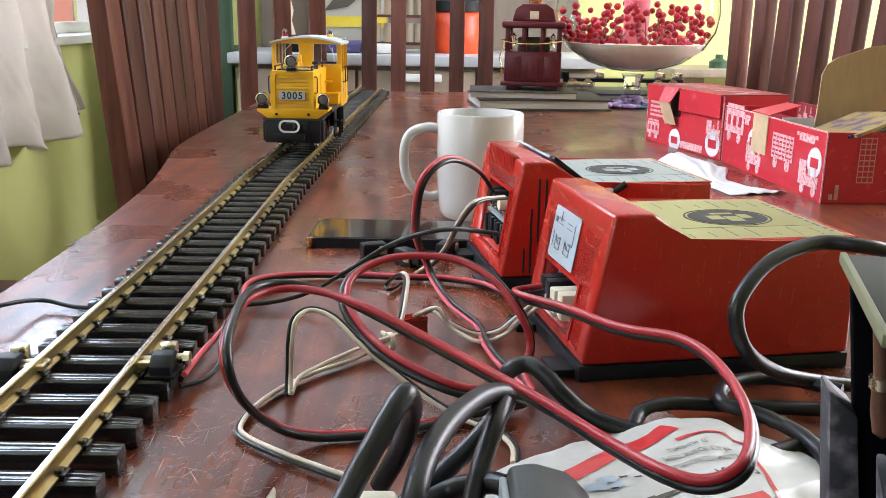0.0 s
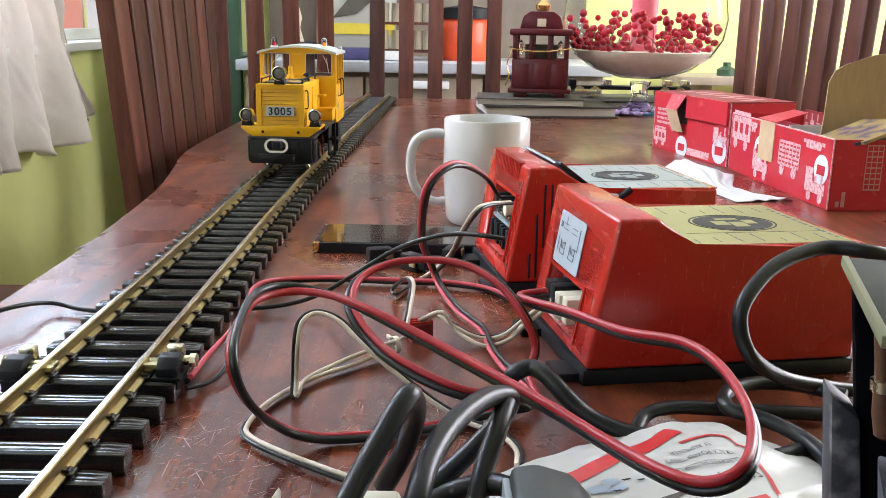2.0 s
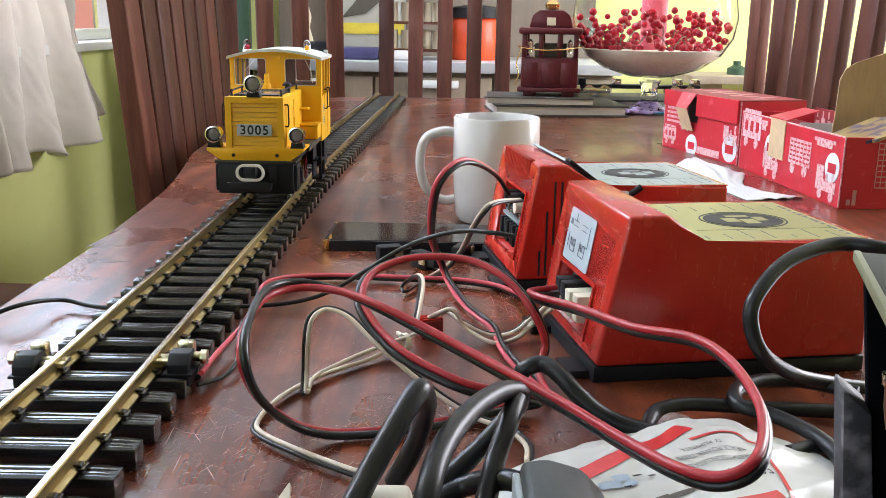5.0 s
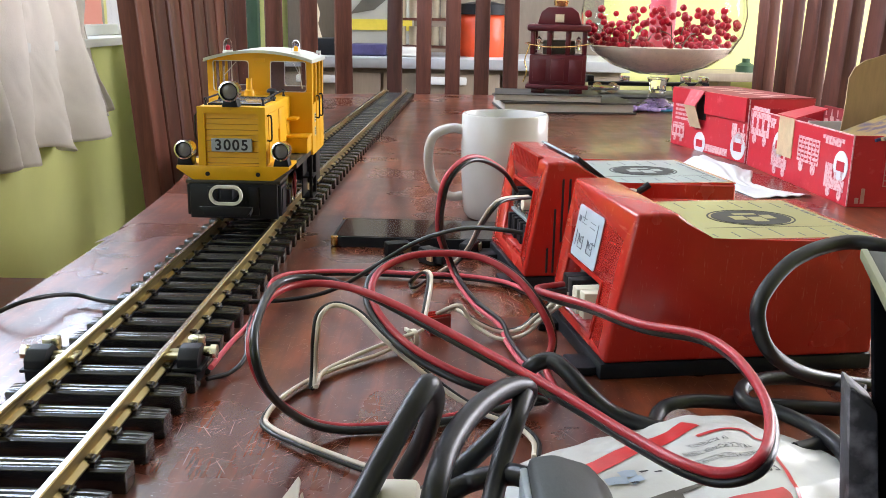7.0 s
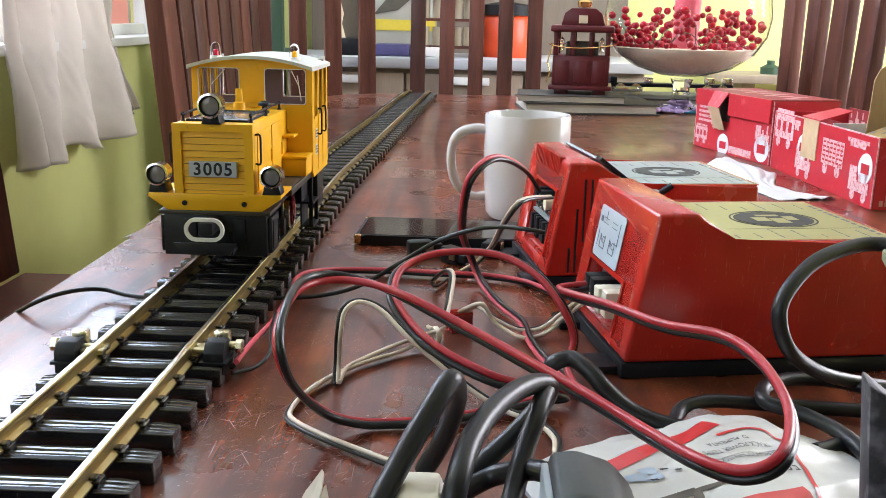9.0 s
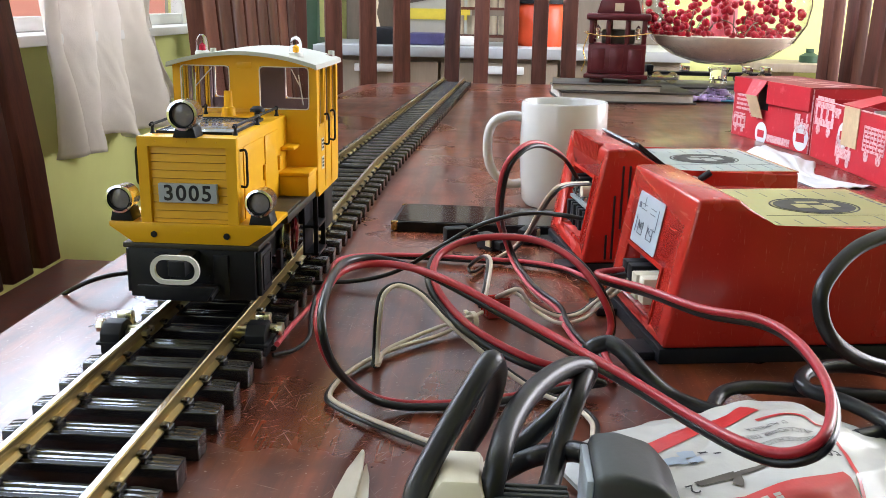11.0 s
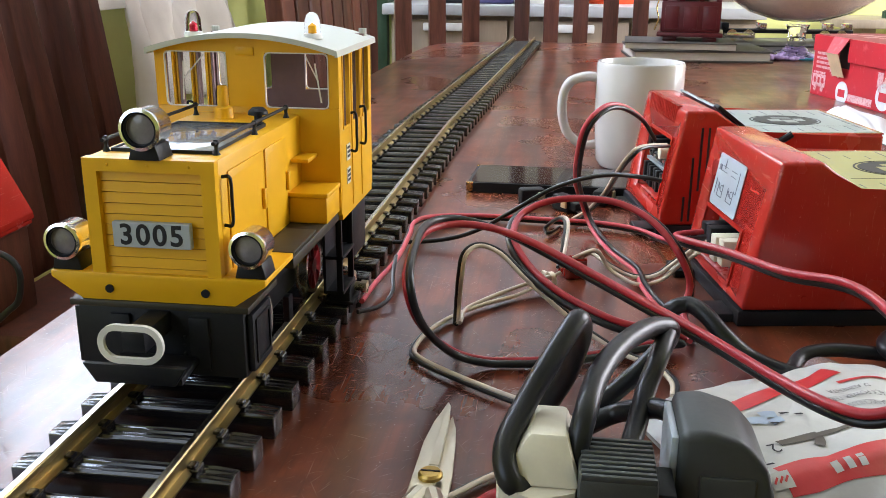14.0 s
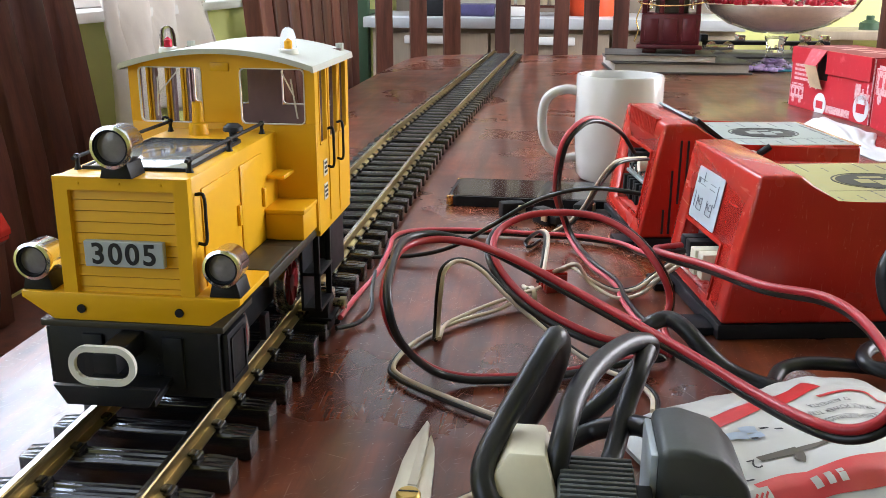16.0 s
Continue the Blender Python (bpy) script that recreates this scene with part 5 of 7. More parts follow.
def wires():
    red = [(0.0019, REDWIRE, 0.0017), (0.0019, BLACKWIRE, -0.0017)]
    pink = [(0.0015, PINKWIRE, 0.0014), (0.0015, BLACKWIRE, -0.0014)]
    beige = [(0.0012, BEIGEWIRE, 0.0011), (0.0011, BLACKWIRE, -0.0011)]
    beige2 = [(0.0012, BEIGEWIRE, 0.0011), (0.0012, BEIGEWIRE, -0.0011)]
    track_coil = [(0.233, 0.159, 0.040), (0.217, 0.141, 0.042), (0.238, 0.104, 0.046), (0.257, 0.063, 0.050), (0.276, 0.036, 0.055), (0.284, 0.011, 0.055), (0.283, -0.026, 0.055), (0.279, -0.049, 0.052), (0.269, -0.070, 0.050), (0.258, -0.071, 0.045), (0.247, -0.061, 0.043), (0.234, -0.033, 0.040), (0.214, -0.003, 0.042), (0.191, 0.025, 0.045), (0.167, 0.048, 0.050), (0.141, 0.067, 0.057), (0.119, 0.084, 0.060), (0.100, 0.086, 0.062), (0.088, 0.068, 0.063), (0.088, 0.027, 0.063), (0.090, 0.006, 0.055), (0.094, 0.014, 0.035), (0.104, 0.038, 0.012), (0.120, 0.046, 0.004), (0.145, 0.051, 0.003), (0.170, 0.061, 0.003), (0.198, 0.076, 0.004), (0.217, 0.081, 0.006), (0.203, 0.075, 0.012), (0.181, 0.064, 0.020), (0.154, 0.077, 0.028), (0.137, 0.097, 0.035), (0.127, 0.115, 0.045), (0.129, 0.138, 0.052), (0.145, 0.151, 0.058), (0.167, 0.153, 0.060), (0.188, 0.149, 0.058), (0.206, 0.137, 0.050), (0.219, 0.125, 0.035), (0.224, 0.124, 0.020), (0.220, 0.114, 0.008), (0.223, 0.094, 0.004)]
    clamp_lead = [(0.047, 0.099, 0.010), (0.047, 0.136, 0.008), (0.052, 0.174, 0.010), (0.052, 0.222, 0.012), (0.050, 0.253, 0.012), (0.057, 0.285, 0.008), (0.082, 0.307, 0.004), (0.114, 0.308, 0.004), (0.143, 0.305, 0.004), (0.179, 0.302, 0.004), (0.207, 0.289, 0.004), (0.221, 0.262, 0.006), (0.226, 0.225, 0.015), (0.233, 0.180, 0.030)]
    clamp_black = [(0.045, 0.101, 0.004), (0.054, 0.113, 0.003), (0.059, 0.127, 0.006), (0.055, 0.151, 0.010), (0.052, 0.178, 0.012)]
    psu1_lead = [(0.214, 0.292, 0.070), (0.204, 0.280, 0.085), (0.189, 0.247, 0.098), (0.177, 0.228, 0.100), (0.166, 0.217, 0.090), (0.162, 0.229, 0.070), (0.162, 0.257, 0.045), (0.168, 0.293, 0.020), (0.175, 0.285, 0.006), (0.186, 0.240, 0.004), (0.200, 0.201, 0.004), (0.203, 0.171, 0.004), (0.209, 0.140, 0.004), (0.219, 0.112, 0.004), (0.222, 0.090, 0.004)]
    black_a = [(-0.161, 0.230, -0.030), (-0.135, 0.212, -0.012), (-0.103, 0.195, 0.008), (-0.087, 0.207, 0.012), (-0.076, 0.234, 0.006)]
    black_b = [(-0.047, 0.226, 0.004), (-0.002, 0.231, 0.004), (0.047, 0.234, 0.004), (0.076, 0.240, 0.006), (0.097, 0.246, 0.012), (0.120, 0.230, 0.030), (0.145, 0.234, 0.045), (0.167, 0.227, 0.055), (0.184, 0.217, 0.060), (0.200, 0.204, 0.062), (0.212, 0.205, 0.060)]
    beige_psu1 = [(0.221, 0.269, 0.070), (0.202, 0.233, 0.075), (0.194, 0.227, 0.070), (0.188, 0.262, 0.050), (0.183, 0.326, 0.020), (0.173, 0.340, 0.004), (0.161, 0.310, 0.004)]
    beige_arch = [(0.100, 0.096, 0.002), (0.100, 0.101, 0.012), (0.102, 0.093, 0.030), (0.104, 0.096, 0.042), (0.111, 0.103, 0.045), (0.123, 0.100, 0.042), (0.137, 0.090, 0.032), (0.154, 0.083, 0.020), (0.170, 0.076, 0.010), (0.186, 0.067, 0.004), (0.201, 0.056, 0.003), (0.208, 0.040, 0.003), (0.207, 0.022, 0.004)]
    beige_floor = [(0.143, 0.005, 0.003), (0.123, 0.018, 0.003), (0.101, 0.034, 0.003), (0.087, 0.047, 0.003), (0.083, 0.058, 0.003), (0.086, 0.080, 0.003), (0.096, 0.104, 0.003), (0.111, 0.125, 0.003), (0.130, 0.145, 0.003), (0.145, 0.164, 0.006), (0.153, 0.173, 0.008)]
    beige_floor2 = [(0.101, 0.095, 0.003), (0.102, 0.112, 0.004), (0.110, 0.128, 0.004), (0.124, 0.143, 0.006), (0.139, 0.156, 0.008), (0.148, 0.160, 0.010)]
    beige_stub = [(0.153, 0.172, 0.012), (0.155, 0.189, 0.020), (0.156, 0.226, 0.025), (0.151, 0.256, 0.020), (0.142, 0.280, 0.006), (0.144, 0.273, 0.003), (0.151, 0.290, 0.003)]
    beige_right = [(0.162, 0.192, 0.012), (0.174, 0.184, 0.020), (0.179, 0.184, 0.015), (0.184, 0.184, 0.008), (0.199, 0.174, 0.003), (0.214, 0.181, 0.004), (0.225, 0.189, 0.012), (0.232, 0.161, 0.030)]
    beige_right2 = [(0.163, 0.192, 0.010), (0.172, 0.197, 0.014), (0.184, 0.186, 0.010), (0.198, 0.186, 0.004), (0.211, 0.185, 0.006), (0.221, 0.186, 0.014), (0.231, 0.165, 0.032)]
    cable_tall = [(0.151, -0.087, 0.020), (0.142, -0.097, 0.026), (0.139, -0.089, 0.035), (0.145, -0.075, 0.045), (0.152, -0.064, 0.055), (0.159, -0.053, 0.064), (0.162, -0.046, 0.064), (0.163, -0.030, 0.050), (0.159, -0.018, 0.030), (0.151, -0.013, 0.012)]
    cable_loop = [(0.1612, -0.086, 0.005), (0.1616, -0.086, 0.026), (0.1645, -0.080, 0.043), (0.169, -0.062, 0.050), (0.178, -0.038, 0.052), (0.190, -0.014, 0.050), (0.199, -0.003, 0.046), (0.198, -0.004, 0.040), (0.189, -0.008, 0.030), (0.178, -0.012, 0.020), (0.164, -0.020, 0.010)]
    cable_drop = [(0.198, -0.007, 0.045), (0.194, -0.019, 0.040), (0.189, -0.029, 0.030), (0.184, -0.045, 0.018), (0.179, -0.062, 0.013), (0.176, -0.080, 0.013)]
    cable_grey = [(0.162, -0.030, 0.010), (0.178, -0.021, 0.015), (0.191, -0.034, 0.025), (0.197, -0.042, 0.028)]
    cable_arch = [(0.203, 0.084, 0.008), (0.206, 0.075, 0.020), (0.208, 0.070, 0.027), (0.216, 0.070, 0.030), (0.223, 0.063, 0.028), (0.232, 0.057, 0.020), (0.244, 0.058, 0.010), (0.259, 0.055, 0.005), (0.278, 0.047, 0.004)]
    cable_psu = [(0.397, 0.091, 0.080), (0.375, 0.085, 0.085), (0.356, 0.091, 0.085), (0.329, 0.077, 0.080), (0.311, 0.062, 0.068), (0.308, 0.058, 0.056), (0.316, 0.061, 0.040), (0.340, 0.082, 0.022), (0.367, 0.096, 0.012), (0.394, 0.104, 0.006)]
    cable_low = [(0.264, 0.056, 0.004), (0.269, 0.067, 0.006), (0.276, 0.072, 0.008), (0.290, 0.077, 0.008), (0.319, 0.079, 0.006), (0.346, 0.079, 0.005), (0.373, 0.076, 0.005)]
    cable_low2 = [(0.373, 0.084, 0.012), (0.353, 0.098, 0.012), (0.328, 0.093, 0.014), (0.312, 0.080, 0.014), (0.310, 0.067, 0.012), (0.325, 0.059, 0.010), (0.337, 0.043, 0.008), (0.340, 0.023, 0.006), (0.330, -0.008, 0.006)]
    cable_low3 = [(0.322, 0.034, 0.004), (0.343, 0.043, 0.004), (0.360, 0.035, 0.004)]
    wire("twin_wire", track_coil, "thick red and black twin wire in loose loops", red, 0.9, 6, 0.0, (0.34, 0.47, math.pi))
    wire("twin_wire", clamp_lead, "pink-red and black twin wire to the rail clamp", pink, 0.9)
    wire("wire", clamp_black, "thin black wire at the rail clamp", [(0.0013, BLACKWIRE, 0)])
    wire("twin_wire", psu1_lead, "pink-red and black twin wire from a transformer", pink, 0.6)
    wire("wire", black_a + black_b, "thin black wire running under the track", [(0.0015, BLACKWIRE, 0)])
    wire("twin_wire", beige_psu1, "beige and black twin wire from a transformer", beige, 0.3)
    wire("twin_wire", beige_arch, "beige and black twin wire arched over the table", beige, 0.5)
    wire("twin_wire", beige_floor, "beige and black twin wire lying on the table", beige, 0.5)
    wire("twin_wire", beige_floor2, "beige and black twin wire lying on the table", beige, 0.5)
    wire("twin_wire", beige_stub, "short bent beige and black twin wire", beige, 0.3)
    wire("twin_wire", beige_right, "beige twin wire lying on the table", beige2, 0.3)
    wire("twin_wire", beige_right2, "beige and black twin wire lying on the table", beige, 0.3)
    beige_near = [(0.098, -0.090, 0.003), (0.117, -0.072, 0.003), (0.128, -0.059, 0.003), (0.139, -0.047, 0.003), (0.150, -0.030, 0.003), (0.160, -0.004, 0.003)]
    red_near = [(0.118, -0.092, 0.004), (0.133, -0.071, 0.004), (0.142, -0.0645, 0.004), (0.156, -0.050, 0.004), (0.176, -0.030, 0.004)]
    wire("twin_wire", beige_near, "beige and black twin wire lying beside the scissors", beige, 0.5)
    wire("twin_wire", red_near, "red and black twin wire lying beside the ivory plug", red, 0.9)
    thick = [(0.0041, CABLE, 0)]
    mid = [(0.0036, CABLE, 0)]
    wire("mains_cable", cable_tall, "thick black mains cable rising from an ivory plug", thick)
    wire("mains_cable", cable_loop, "thick black mains cable looped over the plugs", thick)
    wire("mains_cable", cable_drop, "thick black mains cable dropping behind the plugs", thick)
    wire("mains_cable", cable_grey, "thick black mains cable into a grey plug", thick)
    wire("mains_cable", cable_arch, "thick black mains cable arched off the table", thick)
    wire("mains_cable", cable_psu, "thick black mains cable looped beside the transformer", mid)
    wire("mains_cable", cable_low, "thick black mains cable lying on the table", mid)
    wire("mains_cable", cable_low2, "thick black mains cable coiled on the table", mid)
    wire("mains_cable", cable_low3, "thick black mains cable lying on the table", mid)


def plugs():
    # ivory plug with faceted sides
    p = thing("ivory_plug", "ivory plastic mains plug lying near the scissors", "plug", pose(0.1500, -0.083, 0))
    bm = bmesh.new()
    ringpts = [(-0.016, 0.0), (-0.014, 0.006), (-0.006, 0.010), (0.006, 0.010), (0.014, 0.006), (0.016, 0.0), (0.014, -0.010), (0.0, -0.014), (-0.014, -0.010)]
    prism([(x * 0.88, y * 1.5, 0.0) for x, y in ringpts], (0, 0, 0.024), 0, bm)
    prism([(x * 0.88, y * 1.5, 0.024) for x, y in ringpts], (0, 0, 0.001), 0, bm)
    part("body", bm, IVORY, p, angle=25)
    part("shoulder", prism([(-0.0140, -0.014, 0.025), (0.0140, -0.014, 0.025), (0.0090, -0.006, 0.0405), (-0.0030, -0.006, 0.0405)], (0, 0.022, 0), 0.0015), IVORY, p, angle=25)
    for x in (-0.004, 0.003):
        part("seam", box((x - 0.0004, -0.0175, 0.002), (x + 0.0004, -0.0135, 0.024)), IVORY, p)
    # dark grey ribbed plug
    g = thing("ribbed_plug", "dark grey ribbed rubber mains plug", "plug", pose(0.1755, -0.088, 0))
    part("body", box((-0.0125, -0.016, 0.0), (0.0125, 0.012, 0.034), 0.002), GREYPLUG, g)
    for k in range(9):
        part("rib", box((-0.0118, -0.0158 + k * 0.0030, 0.033), (0.0118, -0.0141 + k * 0.0030, 0.0352), 0.0005), GREYPLUG, g)
    part("pin_block", box((0.0125, -0.012, 0.004), (0.0185, 0.006, 0.028), 0.0008), BLACK, g)
    for z in (0.009, 0.021):
        part("pin", cyl((0.012, -0.010, z), (0.021, -0.010, z), 0.0022, n=12), STEEL, g, "steel pin")
    # big rounded grey plug
    b = thing("rounded_plug", "large dark grey rounded rubber mains plug", "plug", pose(0.2085, -0.066, 0))
    prof = [(-0.013, 0.0), (-0.013, 0.042), (-0.004, 0.0435), (0.008, 0.040), (0.016, 0.031), (0.0195, 0.018), (0.019, 0.0)]
    part("body", prism([(x, -0.020, z) for x, z in prof], (0, 0.034, 0), 0.003, seg=3), GREYPLUG, b)
    part("face_rim", prism([(-0.0155, -0.016, 0.003), (-0.0155, 0.011, 0.003), (-0.0155, 0.011, 0.039), (-0.0155, -0.016, 0.039)], (0.0026, 0, 0), 0.0008), LABELGREY, b, "worn pale rim")
    part("grip", box((-0.006, -0.0215, 0.006), (0.012, -0.0195, 0.028), 0.0008), GREYPLUG, b)


def scissors():
    s = thing("scissors", "worn steel scissors with brass rivet, blades half open", "scissors", pose(0.1105, -0.066, 0.0))
    out = [(-0.0070, -0.012), (-0.0066, 0.000), (-0.0064, 0.025), (-0.0048, 0.042), (-0.0014, 0.061), (0.0, 0.058), (0.0012, 0.045), (0.0022, 0.0), (0.0022, -0.012)]
    part("blade", prism([(x, y, 0.0052) for x, y in out], (0, 0, 0.0022), 0.0005), BLADE, s)
    part("bevel_edge", prism([(0.0020, 0.008, 0.0074), (0.0012, 0.045, 0.0074), (0.0, 0.054, 0.0074), (-0.0014, 0.050, 0.0074), (-0.0016, 0.008, 0.0074)], (0, 0, 0.0003)), BLADE, s, "ground bright edge")
    out2 = [(0.0005, -0.012), (0.0010, 0.051), (0.0016, 0.053), (0.0042, 0.042), (0.0056, 0.030), (0.0074, 0.006), (0.0076, -0.012)]
    part("blade", prism([(x, y, 0.0028) for x, y in out2], (0, 0, 0.0022), 0.0004), BLADE, s)
    r = part("rivet", lathe([(0.0046, 0.0074), (0.0046, 0.0086), (0.0038, 0.0096), (0.0, 0.0099)], 24), SCREWBRASS, s, "brass rivet")
    part("slot", box((-0.0036, -0.0004, 0.0098), (0.0036, 0.0004, 0.01)), INK, r)
    for sx in (-1, 1):
        pth = smooth_path([(sx * 0.002, -0.010, 0.006), (sx * 0.008, -0.026, 0.006), (sx * 0.022, -0.048, 0.006), (sx * 0.030, -0.072, 0.006), (sx * 0.022, -0.092, 0.006), (sx * 0.010, -0.080, 0.006), (sx * 0.008, -0.050, 0.006), (sx * 0.003, -0.022, 0.006)])
        part("handle", sweep(pth, 0.0038, 10), BLADE, s)


def bag():
    """A crumpled printed poly bag lying over the cables, cut into its printed fields."""
    O, ex, ey = Vector((0.190, -0.005, 0)), Vector((0.92, 0.39, 0)), Vector((0.39, -0.92, 0))
    far = ((0.0, -0.012), (0.030, -0.021), (0.064, -0.027), (0.103, -0.030), (0.121, -0.021), (0.144, -0.001), (0.150, 0.020))
    near = ((0.0, 0.076), (0.080, 0.078), (0.125, 0.062), (0.150, 0.045))

    def edge(x, line):
        for (x0, y0), (x1, y1) in zip(line, line[1:]):
            if x <= x1:
                return y0 + (y1 - y0) * (x - x0) / (x1 - x0)
        return line[-1][1]

    def lift(x, y):
        a, c = edge(x, far), edge(x, near)
        u, v = x / 0.150, (y - a) / (c - a)
        e = min(1, u * 9) * min(1, (1 - u) * 6) * min(1, v * 7) * min(1, (1 - v) * 7)
        n = noise.noise(Vector((u * 3.1, v * 2.7, 0.3)))
        n2 = noise.noise(Vector((u * 8, v * 7, 2.3)))
        crease = abs(noise.noise(Vector((u * 5 + v * 3, v * 2, 5.1))))
        return 0.0030 + max(0.0, e) * (0.0062 + 0.0055 * math.sin(math.pi * min(1, u * 1.1)) * math.sin(math.pi * v) + 0.004 * n + 0.0014 * n2 + 0.0040 * crease)

    def spot(x, y, up=0.0):
        p = O + ex * x + ey * y
        p.z = lift(x, y) + up
        return p

    def flat(u, v):
        x = 0.150 * u
        a, c = edge(x, far), edge(x, near)
        return x, a + (c - a) * v + 0.0015 * noise.noise(Vector((u * 14, v * 3, 4))) * (1 - v)

    def at(u, v):
        return spot(*flat(u, v))
    nu, nv = 98, 96
    V = [[at(i / nu, j / nv) for i in range(nu + 1)] for j in range(nv + 1)]
    b = thing("poly_bag", "white printed poly bag with red bands, crumpled", "plastic bag")
    bm = bmesh.new()
    vs = [[bm.verts.new(p) for p in row] for row in V]
    for j in range(nv):
        for i in range(nu):
            bm.faces.new((vs[j][i], vs[j][i + 1], vs[j + 1][i + 1], vs[j + 1][i]))
    part("bag_sheet", bm, BAGWHITE, b, angle=80)

    def local(p):
        d = Vector((p[0] - O.x, p[1] - O.y, 0))
        return Vector((d.dot(ex), d.dot(ey), 0))

    def strip(name, pts, width, material, label="", up=0.0004, across=6):
        """A printed band that follows the sheet."""
        line = smooth_path([local(p) for p in pts], 10)
        bm = bmesh.new()
        prev = None
        for k, p in enumerate(line):
            d = (line[min(k + 1, len(line) - 1)] - line[max(k - 1, 0)]).normalized()
            side = Vector((-d.y, d.x, 0)) * width / 2
            row = [bm.verts.new(spot(*(p + side * (2 * q / across - 1)).xy, up)) for q in range(across + 1)]
            if prev:
                for q in range(across):
                    bm.faces.new((prev[q], prev[q + 1], row[q + 1], row[q]))
            prev = row
        return part(name, bm, material, b, label, angle=80)
    strip("red_band", [(0.206, -0.024), (0.226, -0.009), (0.235, -0.001), (0.248, 0.011), (0.263, 0.023), (0.275, 0.034)], 0.0092, BAGRED, "red printed band")
    strip("red_line", [(0.274, 0.020), (0.284, 0.026), (0.292, 0.029), (0.298, 0.028), (0.303, 0.019), (0.304, 0.0), (0.303, -0.015), (0.303, -0.028)], 0.0018, BAGRED, "thin red line", across=2)
    strip("red_band", [(0.237, -0.0555), (0.258, -0.0450), (0.285, -0.032), (0.300, -0.0245)], 0.0122, BAGRED, "red printed band")
    for x, y in ((0.2575, -0.0462), (0.2625, -0.0437), (0.2675, -0.0412)):
        strip("badge_shape", [(x - 0.0014, y - 0.0007), (x + 0.0014, y + 0.0007)], 0.0045, BAGWHITE, up=0.0007, across=2)
    strip("badge_shape", [(0.232, -0.0585), (0.240, -0.0545)], 0.0060, BAGWHITE, up=0.0007, across=2)
    for k in range(3):
        strip("print_mark", [(0.2335 + 0.002 * k, -0.0590 + 0.001 * k), (0.2345 + 0.002 * k, -0.0565 + 0.001 * k)], 0.0008, BAGRED, up=0.0010, across=1)
    # dark printed feather shape with a hooked end
    strip("dark_print", [(0.2395, -0.0330), (0.2470, -0.0295), (0.2560, -0.0245)], 0.0042, DARKCARD, "dark printed shape")
    strip("dark_print", [(0.2540, -0.0258), (0.2620, -0.0205), (0.2710, -0.0158)], 0.0026, DARKCARD, "dark printed shape")
    strip("dark_print", [(0.2555, -0.0250), (0.2556, -0.0290), (0.2546, -0.0325)], 0.0040, DARKCARD, "dark printed shape", 0.0005)
    for x, y, w in ((0.234, -0.018, 0.009), (0.239, -0.013, 0.007), (0.242, -0.016, 0.005)):
        strip("blue_smear", [(x - w / 2, y - 0.002), (x, y), (x + w / 2, y + 0.001)], 0.0036, mat("pale_blue_smear", (0.34, 0.42, 0.52), 0.4), "pale blue smear", 0.0006)
    # a clear fold of film standing at the far edge
    bm = bmesh.new()
    rows3 = []
    for k in range(9):
        q = k / 8
        p = Vector((0.266 + 0.024 * q, 0.052 - 0.014 * q, 0.004))
        rows3.append([bm.verts.new(p + Vector((0.002 * c + 0.0012 * math.sin(9 * q + c), 0.004 * c, c * 0.0045 * math.sin(math.pi * min(1, 0.15 + q))))) for c in range(3)])
    for r0, r1 in zip(rows3, rows3[1:]):
        for c in range(2):
            bm.faces.new((r0[c], r1[c], r1[c + 1], r0[c + 1]))
    part("clear_fold", bm, FILM, b, "clear film fold", angle=80)
    bm = bmesh.new()
    g = [[bm.verts.new((V[j * 12][i * 14].x, V[j * 12][i * 14].y, 0.001)) for i in range(8)] for j in range(9)]
    for j in range(8):
        for i in range(7):
            bm.faces.new((g[j][i], g[j][i + 1], g[j + 1][i + 1], g[j + 1][i]))
    part("bag_back", bm, BAGWHITE, b)

    def text(s, size, x, y, tall=1.0):
        """Printed line laid on the sheet, upside down to the viewer."""
        ob = words("print_line", s, size, Matrix(), INK, b, 0.0)
        for q in ob.data.vertices:
            q.co = spot(x - q.co.x, y + q.co.y * tall, 0.0006)
    text("50161", 0.0080, 0.0930, 0.0400, 1.35)
    text("GLEISANSCHLUSSKLE", 0.0034, 0.0870, 0.0290, 1.3)
    text("TRACK POWER TERMI", 0.0034, 0.0875, 0.0228, 1.3)
    text("D' ALIMENTA", 0.0034, 0.0870, 0.0168, 1.3)
    text("2", 0.0080, 0.0310, 0.0475, 1.2)
    for x, y, w in ((0.033, 0.029, 0.0035), (0.040, 0.031, 0.003), (0.047, 0.026, 0.0035), (0.022, 0.055, 0.003), (0.016, 0.065, 0.0025), (0.052, 0.029, 0.003)):
        bm = bmesh.new()
        bm.faces.new([bm.verts.new(spot(a, c, 0.0006)) for a, c in ((x, y), (x + w, y + 0.0006), (x + w + 0.0004, y + 0.0018), (x + 0.0006, y + 0.0012))])
        part("print_mark", bm, INK, b)


